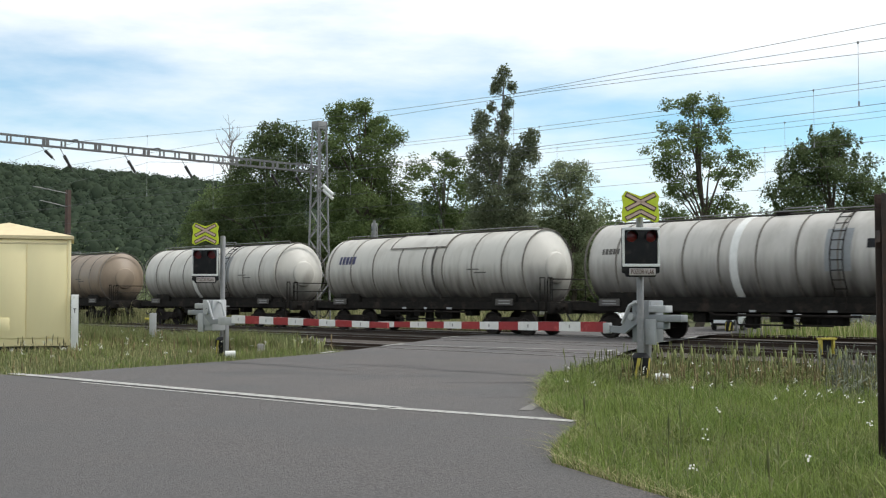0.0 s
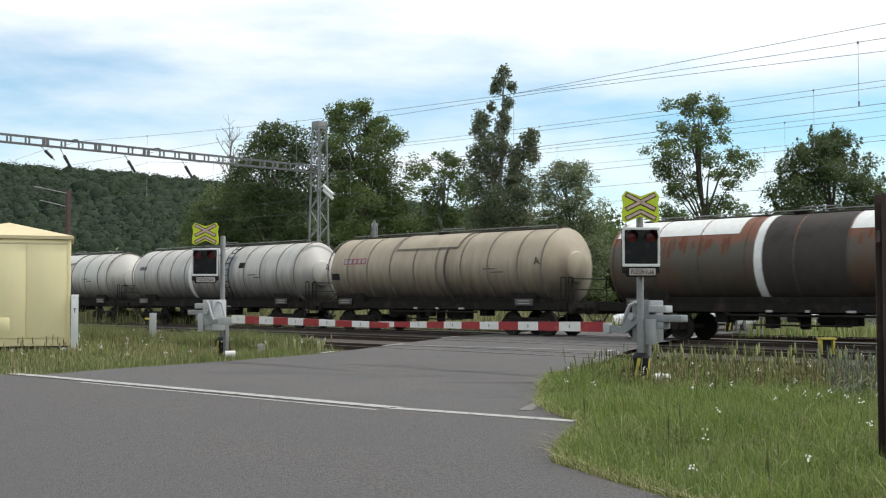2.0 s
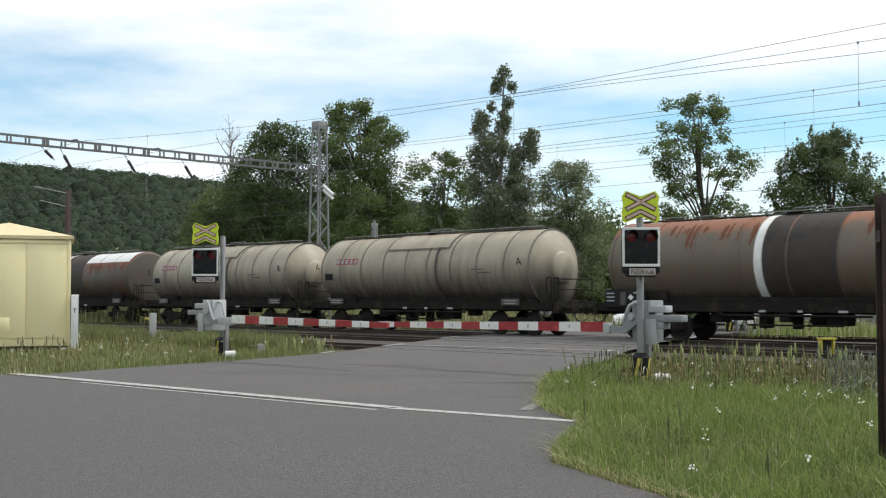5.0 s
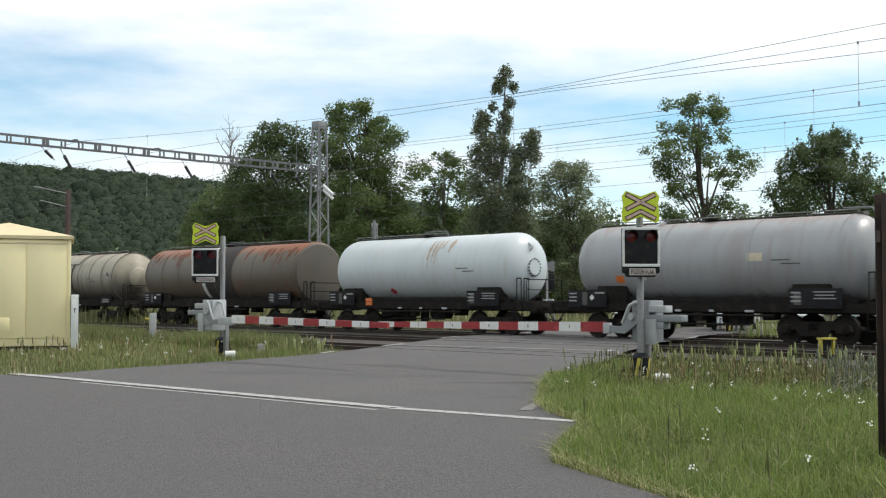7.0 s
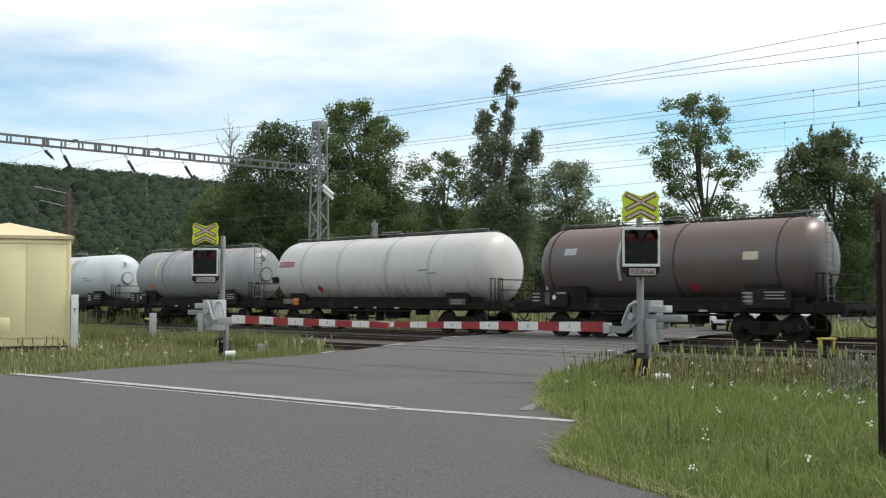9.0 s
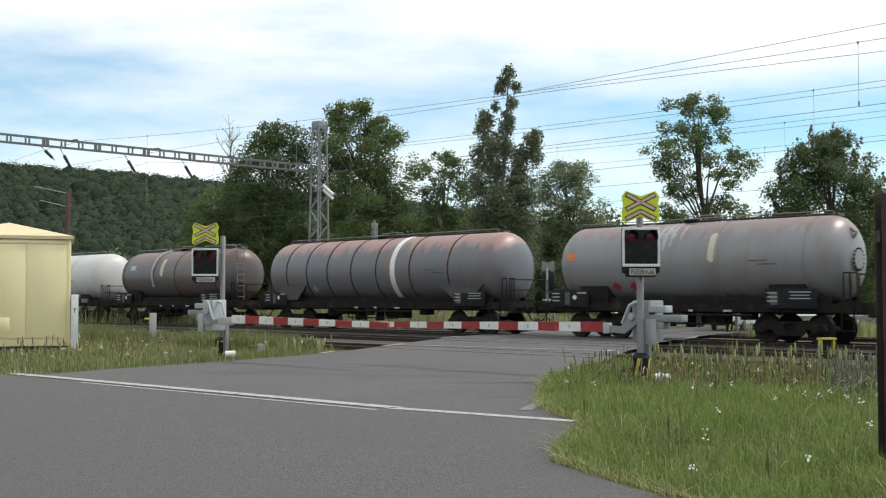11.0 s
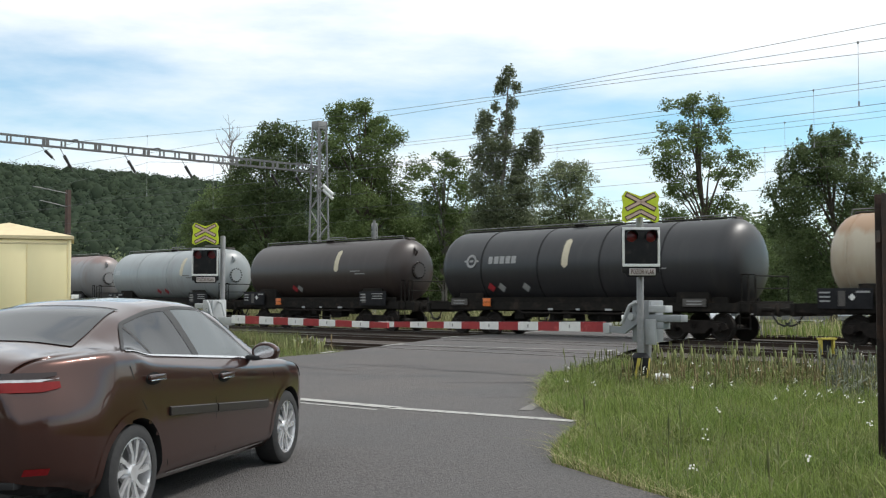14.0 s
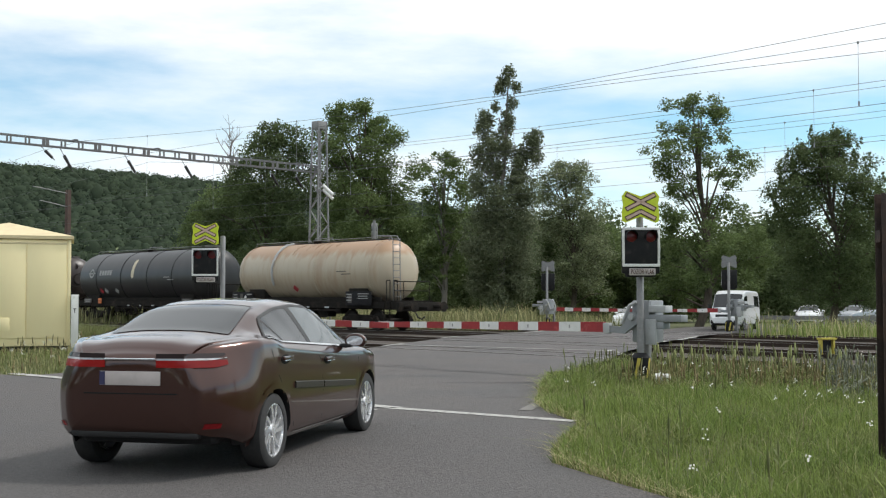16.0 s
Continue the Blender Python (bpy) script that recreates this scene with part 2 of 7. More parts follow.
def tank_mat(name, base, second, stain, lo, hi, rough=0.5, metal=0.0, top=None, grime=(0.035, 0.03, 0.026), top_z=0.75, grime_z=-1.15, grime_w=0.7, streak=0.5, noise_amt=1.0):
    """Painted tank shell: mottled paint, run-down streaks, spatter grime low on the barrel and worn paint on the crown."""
    m = mat(name, base, second, 1.1, rough, metal, third=stain, third_scale=0.7, third_lo=lo, third_hi=hi, stretch=(1, 0.6, 0.35), bump=0.06, bump_scale=3)
    nt, nn, ll = m.node_tree, m.node_tree.nodes, m.node_tree.links
    b = nn["Principled BSDF"]
    col = b.inputs["Base Color"].links[0].from_socket
    tc = nn.new("ShaderNodeTexCoord")
    sp = nn.new("ShaderNodeSeparateXYZ")
    ll.new(tc.outputs["Object"], sp.inputs[0])
    mp = nn.new("ShaderNodeMapping")
    mp.inputs["Scale"].default_value = (2.6, 0.8, 0.28)
    ll.new(tc.outputs["Object"], mp.inputs["Vector"])
    nz = nn.new("ShaderNodeTexNoise")
    nz.inputs["Scale"].default_value, nz.inputs["Detail"].default_value = 1.6, 8
    ll.new(mp.outputs[0], nz.inputs["Vector"])

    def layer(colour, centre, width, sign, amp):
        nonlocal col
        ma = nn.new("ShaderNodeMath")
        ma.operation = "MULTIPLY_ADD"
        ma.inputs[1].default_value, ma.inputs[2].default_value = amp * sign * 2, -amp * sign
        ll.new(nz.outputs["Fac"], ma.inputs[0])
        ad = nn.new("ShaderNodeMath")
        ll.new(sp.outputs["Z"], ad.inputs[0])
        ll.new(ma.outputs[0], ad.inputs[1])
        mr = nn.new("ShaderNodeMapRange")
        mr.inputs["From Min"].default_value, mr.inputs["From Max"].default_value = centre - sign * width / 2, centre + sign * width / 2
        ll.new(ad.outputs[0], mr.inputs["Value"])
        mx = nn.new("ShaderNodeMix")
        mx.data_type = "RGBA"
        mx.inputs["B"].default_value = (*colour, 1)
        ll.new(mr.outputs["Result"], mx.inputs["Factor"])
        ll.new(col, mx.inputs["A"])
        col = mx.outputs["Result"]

    if streak:                                     # vertical run marks
        mr = nn.new("ShaderNodeMapRange")
        mr.inputs["From Min"].default_value, mr.inputs["From Max"].default_value = 0.54, 0.78
        mr.inputs["To Max"].default_value = streak
        ll.new(nz.outputs["Fac"], mr.inputs["Value"])
        mx = nn.new("ShaderNodeMix")
        mx.data_type = "RGBA"
        mx.inputs["B"].default_value = (*stain, 1)
        ll.new(mr.outputs["Result"], mx.inputs["Factor"])
        ll.new(col, mx.inputs["A"])
        col = mx.outputs["Result"]
    if top:
        layer(top, top_z, 0.25, 1, 0.45 * noise_amt)
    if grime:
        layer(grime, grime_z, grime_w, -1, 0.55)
    ll.new(col, b.inputs["Base Color"])
    return m


# ---- small mesh tools ----
def add_box(bm, c, s, m=None, bevel=0.0):
    r = bmesh.ops.create_cube(bm, size=1.0, matrix=(Matrix.Translation(c) @ (m or Matrix()) @ Matrix.Diagonal((*s, 1))))
    if bevel:
        es = {e for v in r["verts"] for e in v.link_edges}
        bmesh.ops.bevel(bm, geom=list(es), offset=bevel, segments=2, affect="EDGES", profile=0.5)


def add_cyl(bm, a, b, r, r2=None, seg=16, caps=True):
    a, b = Vector(a), Vector(b)
    d = b - a
    m = Matrix.Translation((a + b) / 2) @ d.to_track_quat("Z", "Y").to_matrix().to_4x4()
    bmesh.ops.create_cone(bm, cap_ends=caps, segments=seg, radius1=r, radius2=r if r2 is None else r2, depth=d.length, matrix=m)


def add_path(bm, pts, r, seg=8):
    for a, b in zip(pts[:-1], pts[1:]):
        add_cyl(bm, a, b, r, seg=seg)


def add_lathe(bm, prof, axis="x", seg=48, close=False):
    """Turns a list of (along, radius) round an axis."""
    rings = []
    for u, r in prof:
        ring = []
        for i in range(seg):
            a = 2 * math.pi * i / seg
            y, z = r * math.cos(a), r * math.sin(a)
            ring.append(bm.verts.new({"x": (u, y, z), "y": (y, u, z), "z": (y, z, u)}[axis]))
        rings.append(ring)
    for p, q in zip(rings[:-1], rings[1:]):
        for i in range(seg):
            j = (i + 1) % seg
            bm.faces.new((p[i], p[j], q[j], q[i]))
    if not close:
        bm.faces.new(rings[0][::-1])
        bm.faces.new(rings[-1])


def limb(bm, pts, r0, r1, seg=7):
    """A tapered, bent limb through points."""
    rows = []
    n = len(pts)
    for i, p in enumerate(pts):
        d = (pts[min(i + 1, n - 1)] - pts[max(i - 1, 0)]).normalized()
        a = d.orthogonal().normalized()
        b = d.cross(a)
        r = r0 + (r1 - r0) * i / (n - 1)
        rows.append([bm.verts.new(p + (a * math.cos(k * math.tau / seg) + b * math.sin(k * math.tau / seg)) * r) for k in range(seg)])
    for p, q in zip(rows[:-1], rows[1:]):
        for k in range(seg):
            bm.faces.new((p[k], p[(k + 1) % seg], q[(k + 1) % seg], q[k]))


def mesh_of(name, bm, material, smooth=None):
    me = bpy.data.meshes.new(name)
    bmesh.ops.recalc_face_normals(bm, faces=bm.faces)
    bm.to_mesh(me)
    bm.free()
    for m in material if isinstance(material, (list, tuple)) else [material]:
        me.materials.append(m)
    if smooth:
        me.shade_smooth()
        me.set_sharp_from_angle(angle=radians(smooth))
    return me


def part(name, bm, material, parent, label="", m=None, smooth=None):
    """Links a bmesh (or a ready mesh) as one mesh object under a thing or under a part."""
    me = bm if isinstance(bm, bpy.types.Mesh) else mesh_of(name, bm, material, smooth)
    ob = new(name, me)
    ob.parent = parent
    if m is not None:
        ob.matrix_basis = m
    return tagged(ob, label=label)


def thing(name, m, label, category, group="", kind=""):
    ob = new(name)
    ob.matrix_basis = m
    ob.empty_display_size = 0.2
    return tagged(ob, label, category, group, kind)


def box_part(name, parent, c, s, material, bevel=0.0, label="", m=None):
    bm = bmesh.new()
    add_box(bm, c, s, m, bevel)
    return part(name, bm, material, parent, label, smooth=40 if bevel else None)


def solo(name, bm, material, label, category, kind="", m=None, smooth=None, group=""):
    ob = new(name, mesh_of(name, bm, material, smooth))
    if m is not None:
        ob.matrix_basis = m
    return tagged(ob, label, category, group, kind)


def np_mesh(name, verts, faces, material):
    """A mesh from arrays: verts (n, 3), faces (k, 3 or 4)."""
    me = bpy.data.meshes.new(name)
    k = faces.shape[1]
    me.vertices.add(len(verts))
    me.vertices.foreach_set("co", np.asarray(verts, dtype=np.float32).ravel())
    me.loops.add(faces.size)
    me.loops.foreach_set("vertex_index", faces.astype(np.int32).ravel())
    me.polygons.add(len(faces))
    me.polygons.foreach_set("loop_start", np.arange(0, faces.size, k, dtype=np.int32))
    me.materials.append(material)
    me.update(calc_edges=True)
    return me


# ---- the railway's own frame: u along the train's way, n away from the road ----
UX, UY = -0.699, 0.715
NX, NY = 0.715, 0.699
RZ = math.degrees(math.atan2(UY, UX))


def on_line(p, s, z=0.0):
    """The point p metres off the eye's foot towards the tracks and s metres along them."""
    return Vector((NX * p + UX * s, NY * p + UY * s, z))


def track_pose(p, s, z=0.0):
    return pose(*on_line(p, s, z), 0, 0, RZ)


TRACKS = (22.4, 27.9, 33.5, 39.1)
TRAIN_P = 33.5


# ---- ground and road ----
def flat(name, pts, z, material, label, category, kind="structure", thick=0.0):
    bm = bmesh.new()
    f = bm.faces.new([bm.verts.new((x, y, z)) for x, y in pts])
    if f.normal.z < 0:
        f.normal_flip()
    if thick:
        r = bmesh.ops.extrude_face_region(bm, geom=[f])
        bmesh.ops.translate(bm, verts=[v for v in r["geom"] if isinstance(v, bmesh.types.BMVert)], vec=(0, 0, -thick))
    return solo(name, bm, material, label, category, kind)


def ground_z(x, y):
    """Level up to the tracks, falling gently behind them."""
    p = NX * x + NY * y
    return -0.04 - 0.5 * min(1.0, max(0.0, (p - 41.5) / 14.0))


def build_ground():
    bm = bmesh.new()
    ps = [-2500, -400, -60, -10] + [i * 2.0 for i in range(-2, 36)] + [90, 150, 300, 900, 3500]
    ss = [-3000, -800, -300, -150] + [i * 10.0 for i in range(-10, 16)] + [200, 400, 900, 3000]
    grid = []
    for p in ps:
        row = []
        for s in ss:
            v = on_line(p, s)
            far = abs(p) > 80 or abs(s) > 160
            row.append(bm.verts.new((v.x, v.y, ground_z(v.x, v.y) - (0.16 if 20.5 < p < 41.3 else 0.0) + (0 if far else 0.015 * noise.noise(v * 0.4)))))
        grid.append(row)
    for i in range(len(ps) - 1):
        for j in range(len(ss) - 1):
            bm.faces.new((grid[i][j], grid[i][j + 1], grid[i + 1][j + 1], grid[i + 1][j]))
    solo("ground", bm, M["soil"], "grassy earth ground with sparse dry patches", "ground", "structure", smooth=60)


# The unseen right part, out to x 45, is added asphalt against green reflections.
NEAR_ROAD = [(-60, -40), (45, -40), (45, 1.5), (4.0, 2.6), (2.6, 4.4), (2.15, 6.2), (1.66, 8.1), (1.38, 8.75), (0.95, 9.9), (1.02, 10.8), (1.3, 12.0), (1.53, 13.1), (1.40, 14.0),
             (1.30, 15.3), (1.55, 17.5), (2.1, 21.5), (3.9, 26.5), (4.75, 30.0), (7.2, 37.0), (9.2, 41.8), (12.5, 48.0), (13.5, 52.0), (20.5, 68.0), (60, 110),
             (54, 116), (16.0, 75.0), (10.0, 62.0), (5.5, 53.0), (3.6, 48.5), (0.4, 42.2), (-1.45, 35.2), (-2.95, 29.6), (-4.9, 25.8), (-6.6, 23.1), (-7.7, 20.9), (-10.0, 20.4), (-60, 30)]


def build_road():
    bm = bmesh.new()
    vs = [bm.verts.new((x, y, ground_z(x, y) + 0.04)) for x, y in NEAR_ROAD]
    f = bm.faces.new(vs)
    bmesh.ops.triangulate(bm, faces=[f])
    for _ in range(2):
        bmesh.ops.subdivide_edges(bm, edges=[e for e in bm.edges if e.calc_length() > 4], cuts=1, use_grid_fill=False)
        bmesh.ops.triangulate(bm, faces=bm.faces)
    for v in bm.verts:
        v.co.z = ground_z(v.co.x, v.co.y) + 0.04
    solo("road", bm, M["asphalt"], "worn grey asphalt road leading over the railway tracks", "road", "structure")


def strip(name, a, b, w, material, label, z=0.022):
    """A painted line on the road from a to b."""
    a, b = Vector((*a, 0)), Vector((*b, 0))
    d = (b - a).normalized()
    q = Vector((-d.y, d.x, 0)) * w / 2
    bm = bmesh.new()
    n = max(1, int((b - a).length / 0.25))
    up, lo = [], []
    for i in range(n + 1):
        c = a + (b - a) * i / n
        j = 1 + 0.13 * noise.noise(c * 3.1)
        up.append(bm.verts.new((*(c + q * j).xy, ground_z(c.x, c.y) + 0.03 + z)))
        lo.append(bm.verts.new((*(c - q * j).xy, ground_z(c.x, c.y) + 0.03 + z)))
    for i in range(n):
        bm.faces.new((up[i], up[i + 1], lo[i + 1], lo[i]))
    solo(name, bm, material, label, "road marking", "structure")


build_ground()
build_road()


def main_road():
    """Darker, newer surface of the near road up to its edge line, 4 mm proud of the crossing road."""
    # Asphalt out to x 44 is unseen, added so the car reflects less green.
    pts = [(-60, -40), (44, -40), (44, 1.0), (3.5, 2.2), (2.3, 4.4), (1.9, 6.2), (1.5, 8.1), (1.25, 8.75), (0.9, 9.9), (0.95, 10.8), (1.2, 12.0), (1.45, 13.1), (-0.65, 14.6), (-8.2, 21.2), (-60, 29)]
    flat("main_road", pts, 0.006, M["asphalt_main"], "darker asphalt surface of the near road", "road")


def tar_seams():
    """Dark repair seams and shallow cracks in the crossing road."""
    rng = random.Random(4)
    for x, y, l, ang in ((-2.6, 21.5, 5.5, -14), (0.6, 19.2, 1.9, 4), (-0.2, 24.0, 3.4, -10), (-3.9, 24.6, 2.2, -24), (0.9, 16.4, 1.0, 12), (0.2, 22.2, 2.6, -6)):
        bm = bmesh.new()
        n = 16
        up, lo = [], []
        d = Vector((math.cos(radians(ang)), math.sin(radians(ang)), 0))
        q = Vector((-d.y, d.x, 0))
        for i in range(n + 1):
            c = Vector((x, y, 0)) + d * (l * (i / n - 0.5)) + q * 0.10 * noise.noise(Vector((x, i * 0.35, y)))
            w = 0.010 + 0.016 * rng.random()
            up.append(bm.verts.new((*(c + q * w).xy, 0.005)))
            lo.append(bm.verts.new((*(c - q * w).xy, 0.005)))
        for i in range(n):
            bm.faces.new((up[i], up[i + 1], lo[i + 1], lo[i]))
        solo("tar_seam", bm, M["tar"], "dark tar repair seam in the asphalt", "road seam", "structure")


main_road()
tar_seams()


# ---- tracks ----
def build_track(p, s0, s1):
    """One railway track: ballast bed, sleepers and two rails; the crossing's road covers part of it."""
    top = -0.0
    th = thing("railway_track", track_pose(p, 0), "rusty steel railway track on dark stone ballast", "railway track", "parallel tracks", "structure")
    bm = bmesh.new()
    prof = [(-2.74, -0.10), (-1.6, -0.05), (1.6, -0.05), (2.74, -0.10)]
    n = int((s1 - s0) / 3)
    rows = [[bm.verts.new((s0 + (s1 - s0) * i / n, y, -0.115 - (0.0 if abs(y) < 2 else 0.03))) for y, z in prof] for i in range(n + 1)]
    for a, b in zip(rows[:-1], rows[1:]):
        for i in range(3):
            bm.faces.new((a[i], b[i], b[i + 1], a[i + 1]))
    part("ballast", bm, M["ballast"], th)
    for y in (-0.7525, 0.7525):
        bm = bmesh.new()
        for (yy, w, z0, z1) in ((0, 0.14, -0.155, -0.135), (0, 0.018, -0.135, -0.03), (0, 0.07, -0.03, 0.008)):
            add_box(bm, ((s0 + s1) / 2, y + yy, (z0 + z1) / 2 + top), (s1 - s0, w, z1 - z0))
        rail = part("rail", bm, M["rail"], th)
        bm = bmesh.new()
        add_box(bm, ((s0 + s1) / 2, y, 0.0105 + top), (s1 - s0, 0.05, 0.004))
        part("rail_head", bm, M["rail_top"], rail, "polished steel running surface")
    return th


def build_sleepers():
    """Concrete sleepers whose ends show beside the rails, on the stretch right of the road."""
    bm = bmesh.new()
    add_box(bm, (0, 0, -0.14), (0.26, 2.6, 0.1), bevel=0.02)
    me = mesh_of("sleeper", bm, M["sleeper"])
    for th, p in zip(RAILWAYS, TRACKS):
        for i in range(44):
            s = -3.5 - (p - 22.4) * 0.95 - i * 0.62
            part("sleeper", me, None, th, m=pose(s, 0.0, random.uniform(-0.012, 0.012), 0, 0, random.uniform(-1, 1)))


RAILWAYS = [build_track(p, -170, 240) for p in TRACKS]
build_sleepers()


def crossing_panels():
    """Dark asphalt between and beside the rails where the road crosses."""
    for p in TRACKS:
        off = (p - 22.4)
        a0 = 8.5 - 1.0 * off
        mid = 2.6 - 0.93 * off
        for (y0, y1) in ((-0.68, 0.68), (0.80, 2.1), (-2.1, -0.80)):
            bm = bmesh.new()
            add_box(bm, (mid, (y0 + y1) / 2, -0.04), (11.4, y1 - y0, 0.104), bevel=0.008)
            ob = new("crossing_panel", mesh_of("crossing_panel", bm, M["asphalt_dark"]))
            ob.matrix_basis = track_pose(p, 0)
            tagged(ob, "dark asphalt level crossing panel between rails", "crossing panel", "crossing panels", "structure")


crossing_panels()
flat("kerb_slab", [(0.96, 14.5), (1.12, 14.42), (1.50, 15.9), (1.38, 16.0)], 0.008, M["slab"], "pale worn concrete edge slab beside the verge", "kerb")
# stop line and edge marks
strip("stop_line", (-8.15, 21.45), (-0.6, 14.75), 0.25, M["paint_white"], "worn white painted line across the road mouth")
strip("stop_line_edge", (-6.1, 19.16), (-0.85, 14.48), 0.08, M["paint_white"], "faded second edge of the white line")
strip("stop_line", (-0.7, 14.75), (1.53, 13.15), 0.20, M["paint_white"], "worn white painted line across the road mouth")
strip("crossing_line", (-1.45, 34.6), (4.45, 30.55), 0.13, M["paint_white"], "faded white line beside the crossing rails", z=0.03)
for a, b in (((-1.75, 33.6), (-1.25, 35.3)), ((0.0, 40.3), (0.6, 42.0)), ((3.35, 46.4), (4.3, 48.8)), ((-3.15, 29.2), (-2.9, 30.0)),
             ((4.35, 30.1), (4.62, 30.9)), ((6.6, 35.6), (7.3, 37.2)), ((8.0, 38.4), (9.3, 41.5))):
    strip("edge_mark", a, b, 0.16, M["paint_white"], "short white painted mark at the road edge", z=0.034)


# ---- warning signals and barriers ----
def cross_plate(parent, side, material=None):
    """Yellow-green plate with a double crossbuck outline, facing -y."""
    bm = bmesh.new()
    w, h = 0.33, 0.275
    out = [(-w, h * .66), (-w * .78, h), (0, h * .66), (w * .78, h), (w, h * .66), (w * .93, .04), (w * .99, -.09), (w * .99, -h * .9), (w * .8, -h * 1.02), (0, -h * .62), (-w * .8, -h * 1.02), (-w * .99, -h * .9), (-w * .99, -.09), (-w * .93, .04)]
    f = bm.faces.new([bm.verts.new((x, 0, z)) for x, z in out])
    r = bmesh.ops.extrude_face_region(bm, geom=[f])
    bmesh.ops.translate(bm, verts=[v for v in r["geom"] if isinstance(v, bmesh.types.BMVert)], vec=(0, 0.02, 0))
    plate = part("cross_plate", bm, material or M["yellow"], parent, "bare grey back of the cross plate" if material else "yellow-green reflective plate with railway cross", m=pose(0, side * 0.0 - 0.14, 3.02))

    if material:
        return

    def bar(x0, z0, x1, z1):
        a, b = Vector((x0, 0, z0)), Vector((x1, 0, z1))
        ang = math.atan2(b.z - a.z, b.x - a.x)
        for k, (t, mm, e) in enumerate(((0.085, M["sign_dark"], 0.0), (0.048, M["sign_fill"], 0.03))):
            bm = bmesh.new()
            add_box(bm, (a + b) / 2 + Vector((0, -0.006 - 0.005 * k, 0)), ((b - a).length - e, 0.008, t), Matrix.Rotation(-ang, 4, "Y"))
            part("cross_bar", bm, mm, plate)
    bar(-0.26, 0.215, 0.26, -0.05)
    bar(-0.26, -0.05, 0.26, 0.215)
    bar(-0.265, -0.215, 0.012, -0.075)
    bar(-0.012, -0.075, 0.265, -0.215)


def write(parent, words, size, m, material, name="lettering", width=None):
    """Lettering in the built-in font as a thin mesh, facing -y."""
    cu = bpy.data.curves.new(name, "FONT")
    cu.body, cu.size, cu.extrude, cu.align_x, cu.align_y = words, size, 0.002, "CENTER", "CENTER"
    ob = bpy.data.objects.new(name, cu)
    me = bpy.data.meshes.new_from_object(ob)
    bpy.data.objects.remove(ob)
    me.materials.append(material)
    k = 1.0
    if width:
        xs = [v.co.x for v in me.vertices]
        k = width / (max(xs) - min(xs))
    me.transform(Matrix.Diagonal((k, 1, 1, 1)))
    return part(name, me, None, parent, m=m @ pose(0, 0, 0, 90, 0, 0))


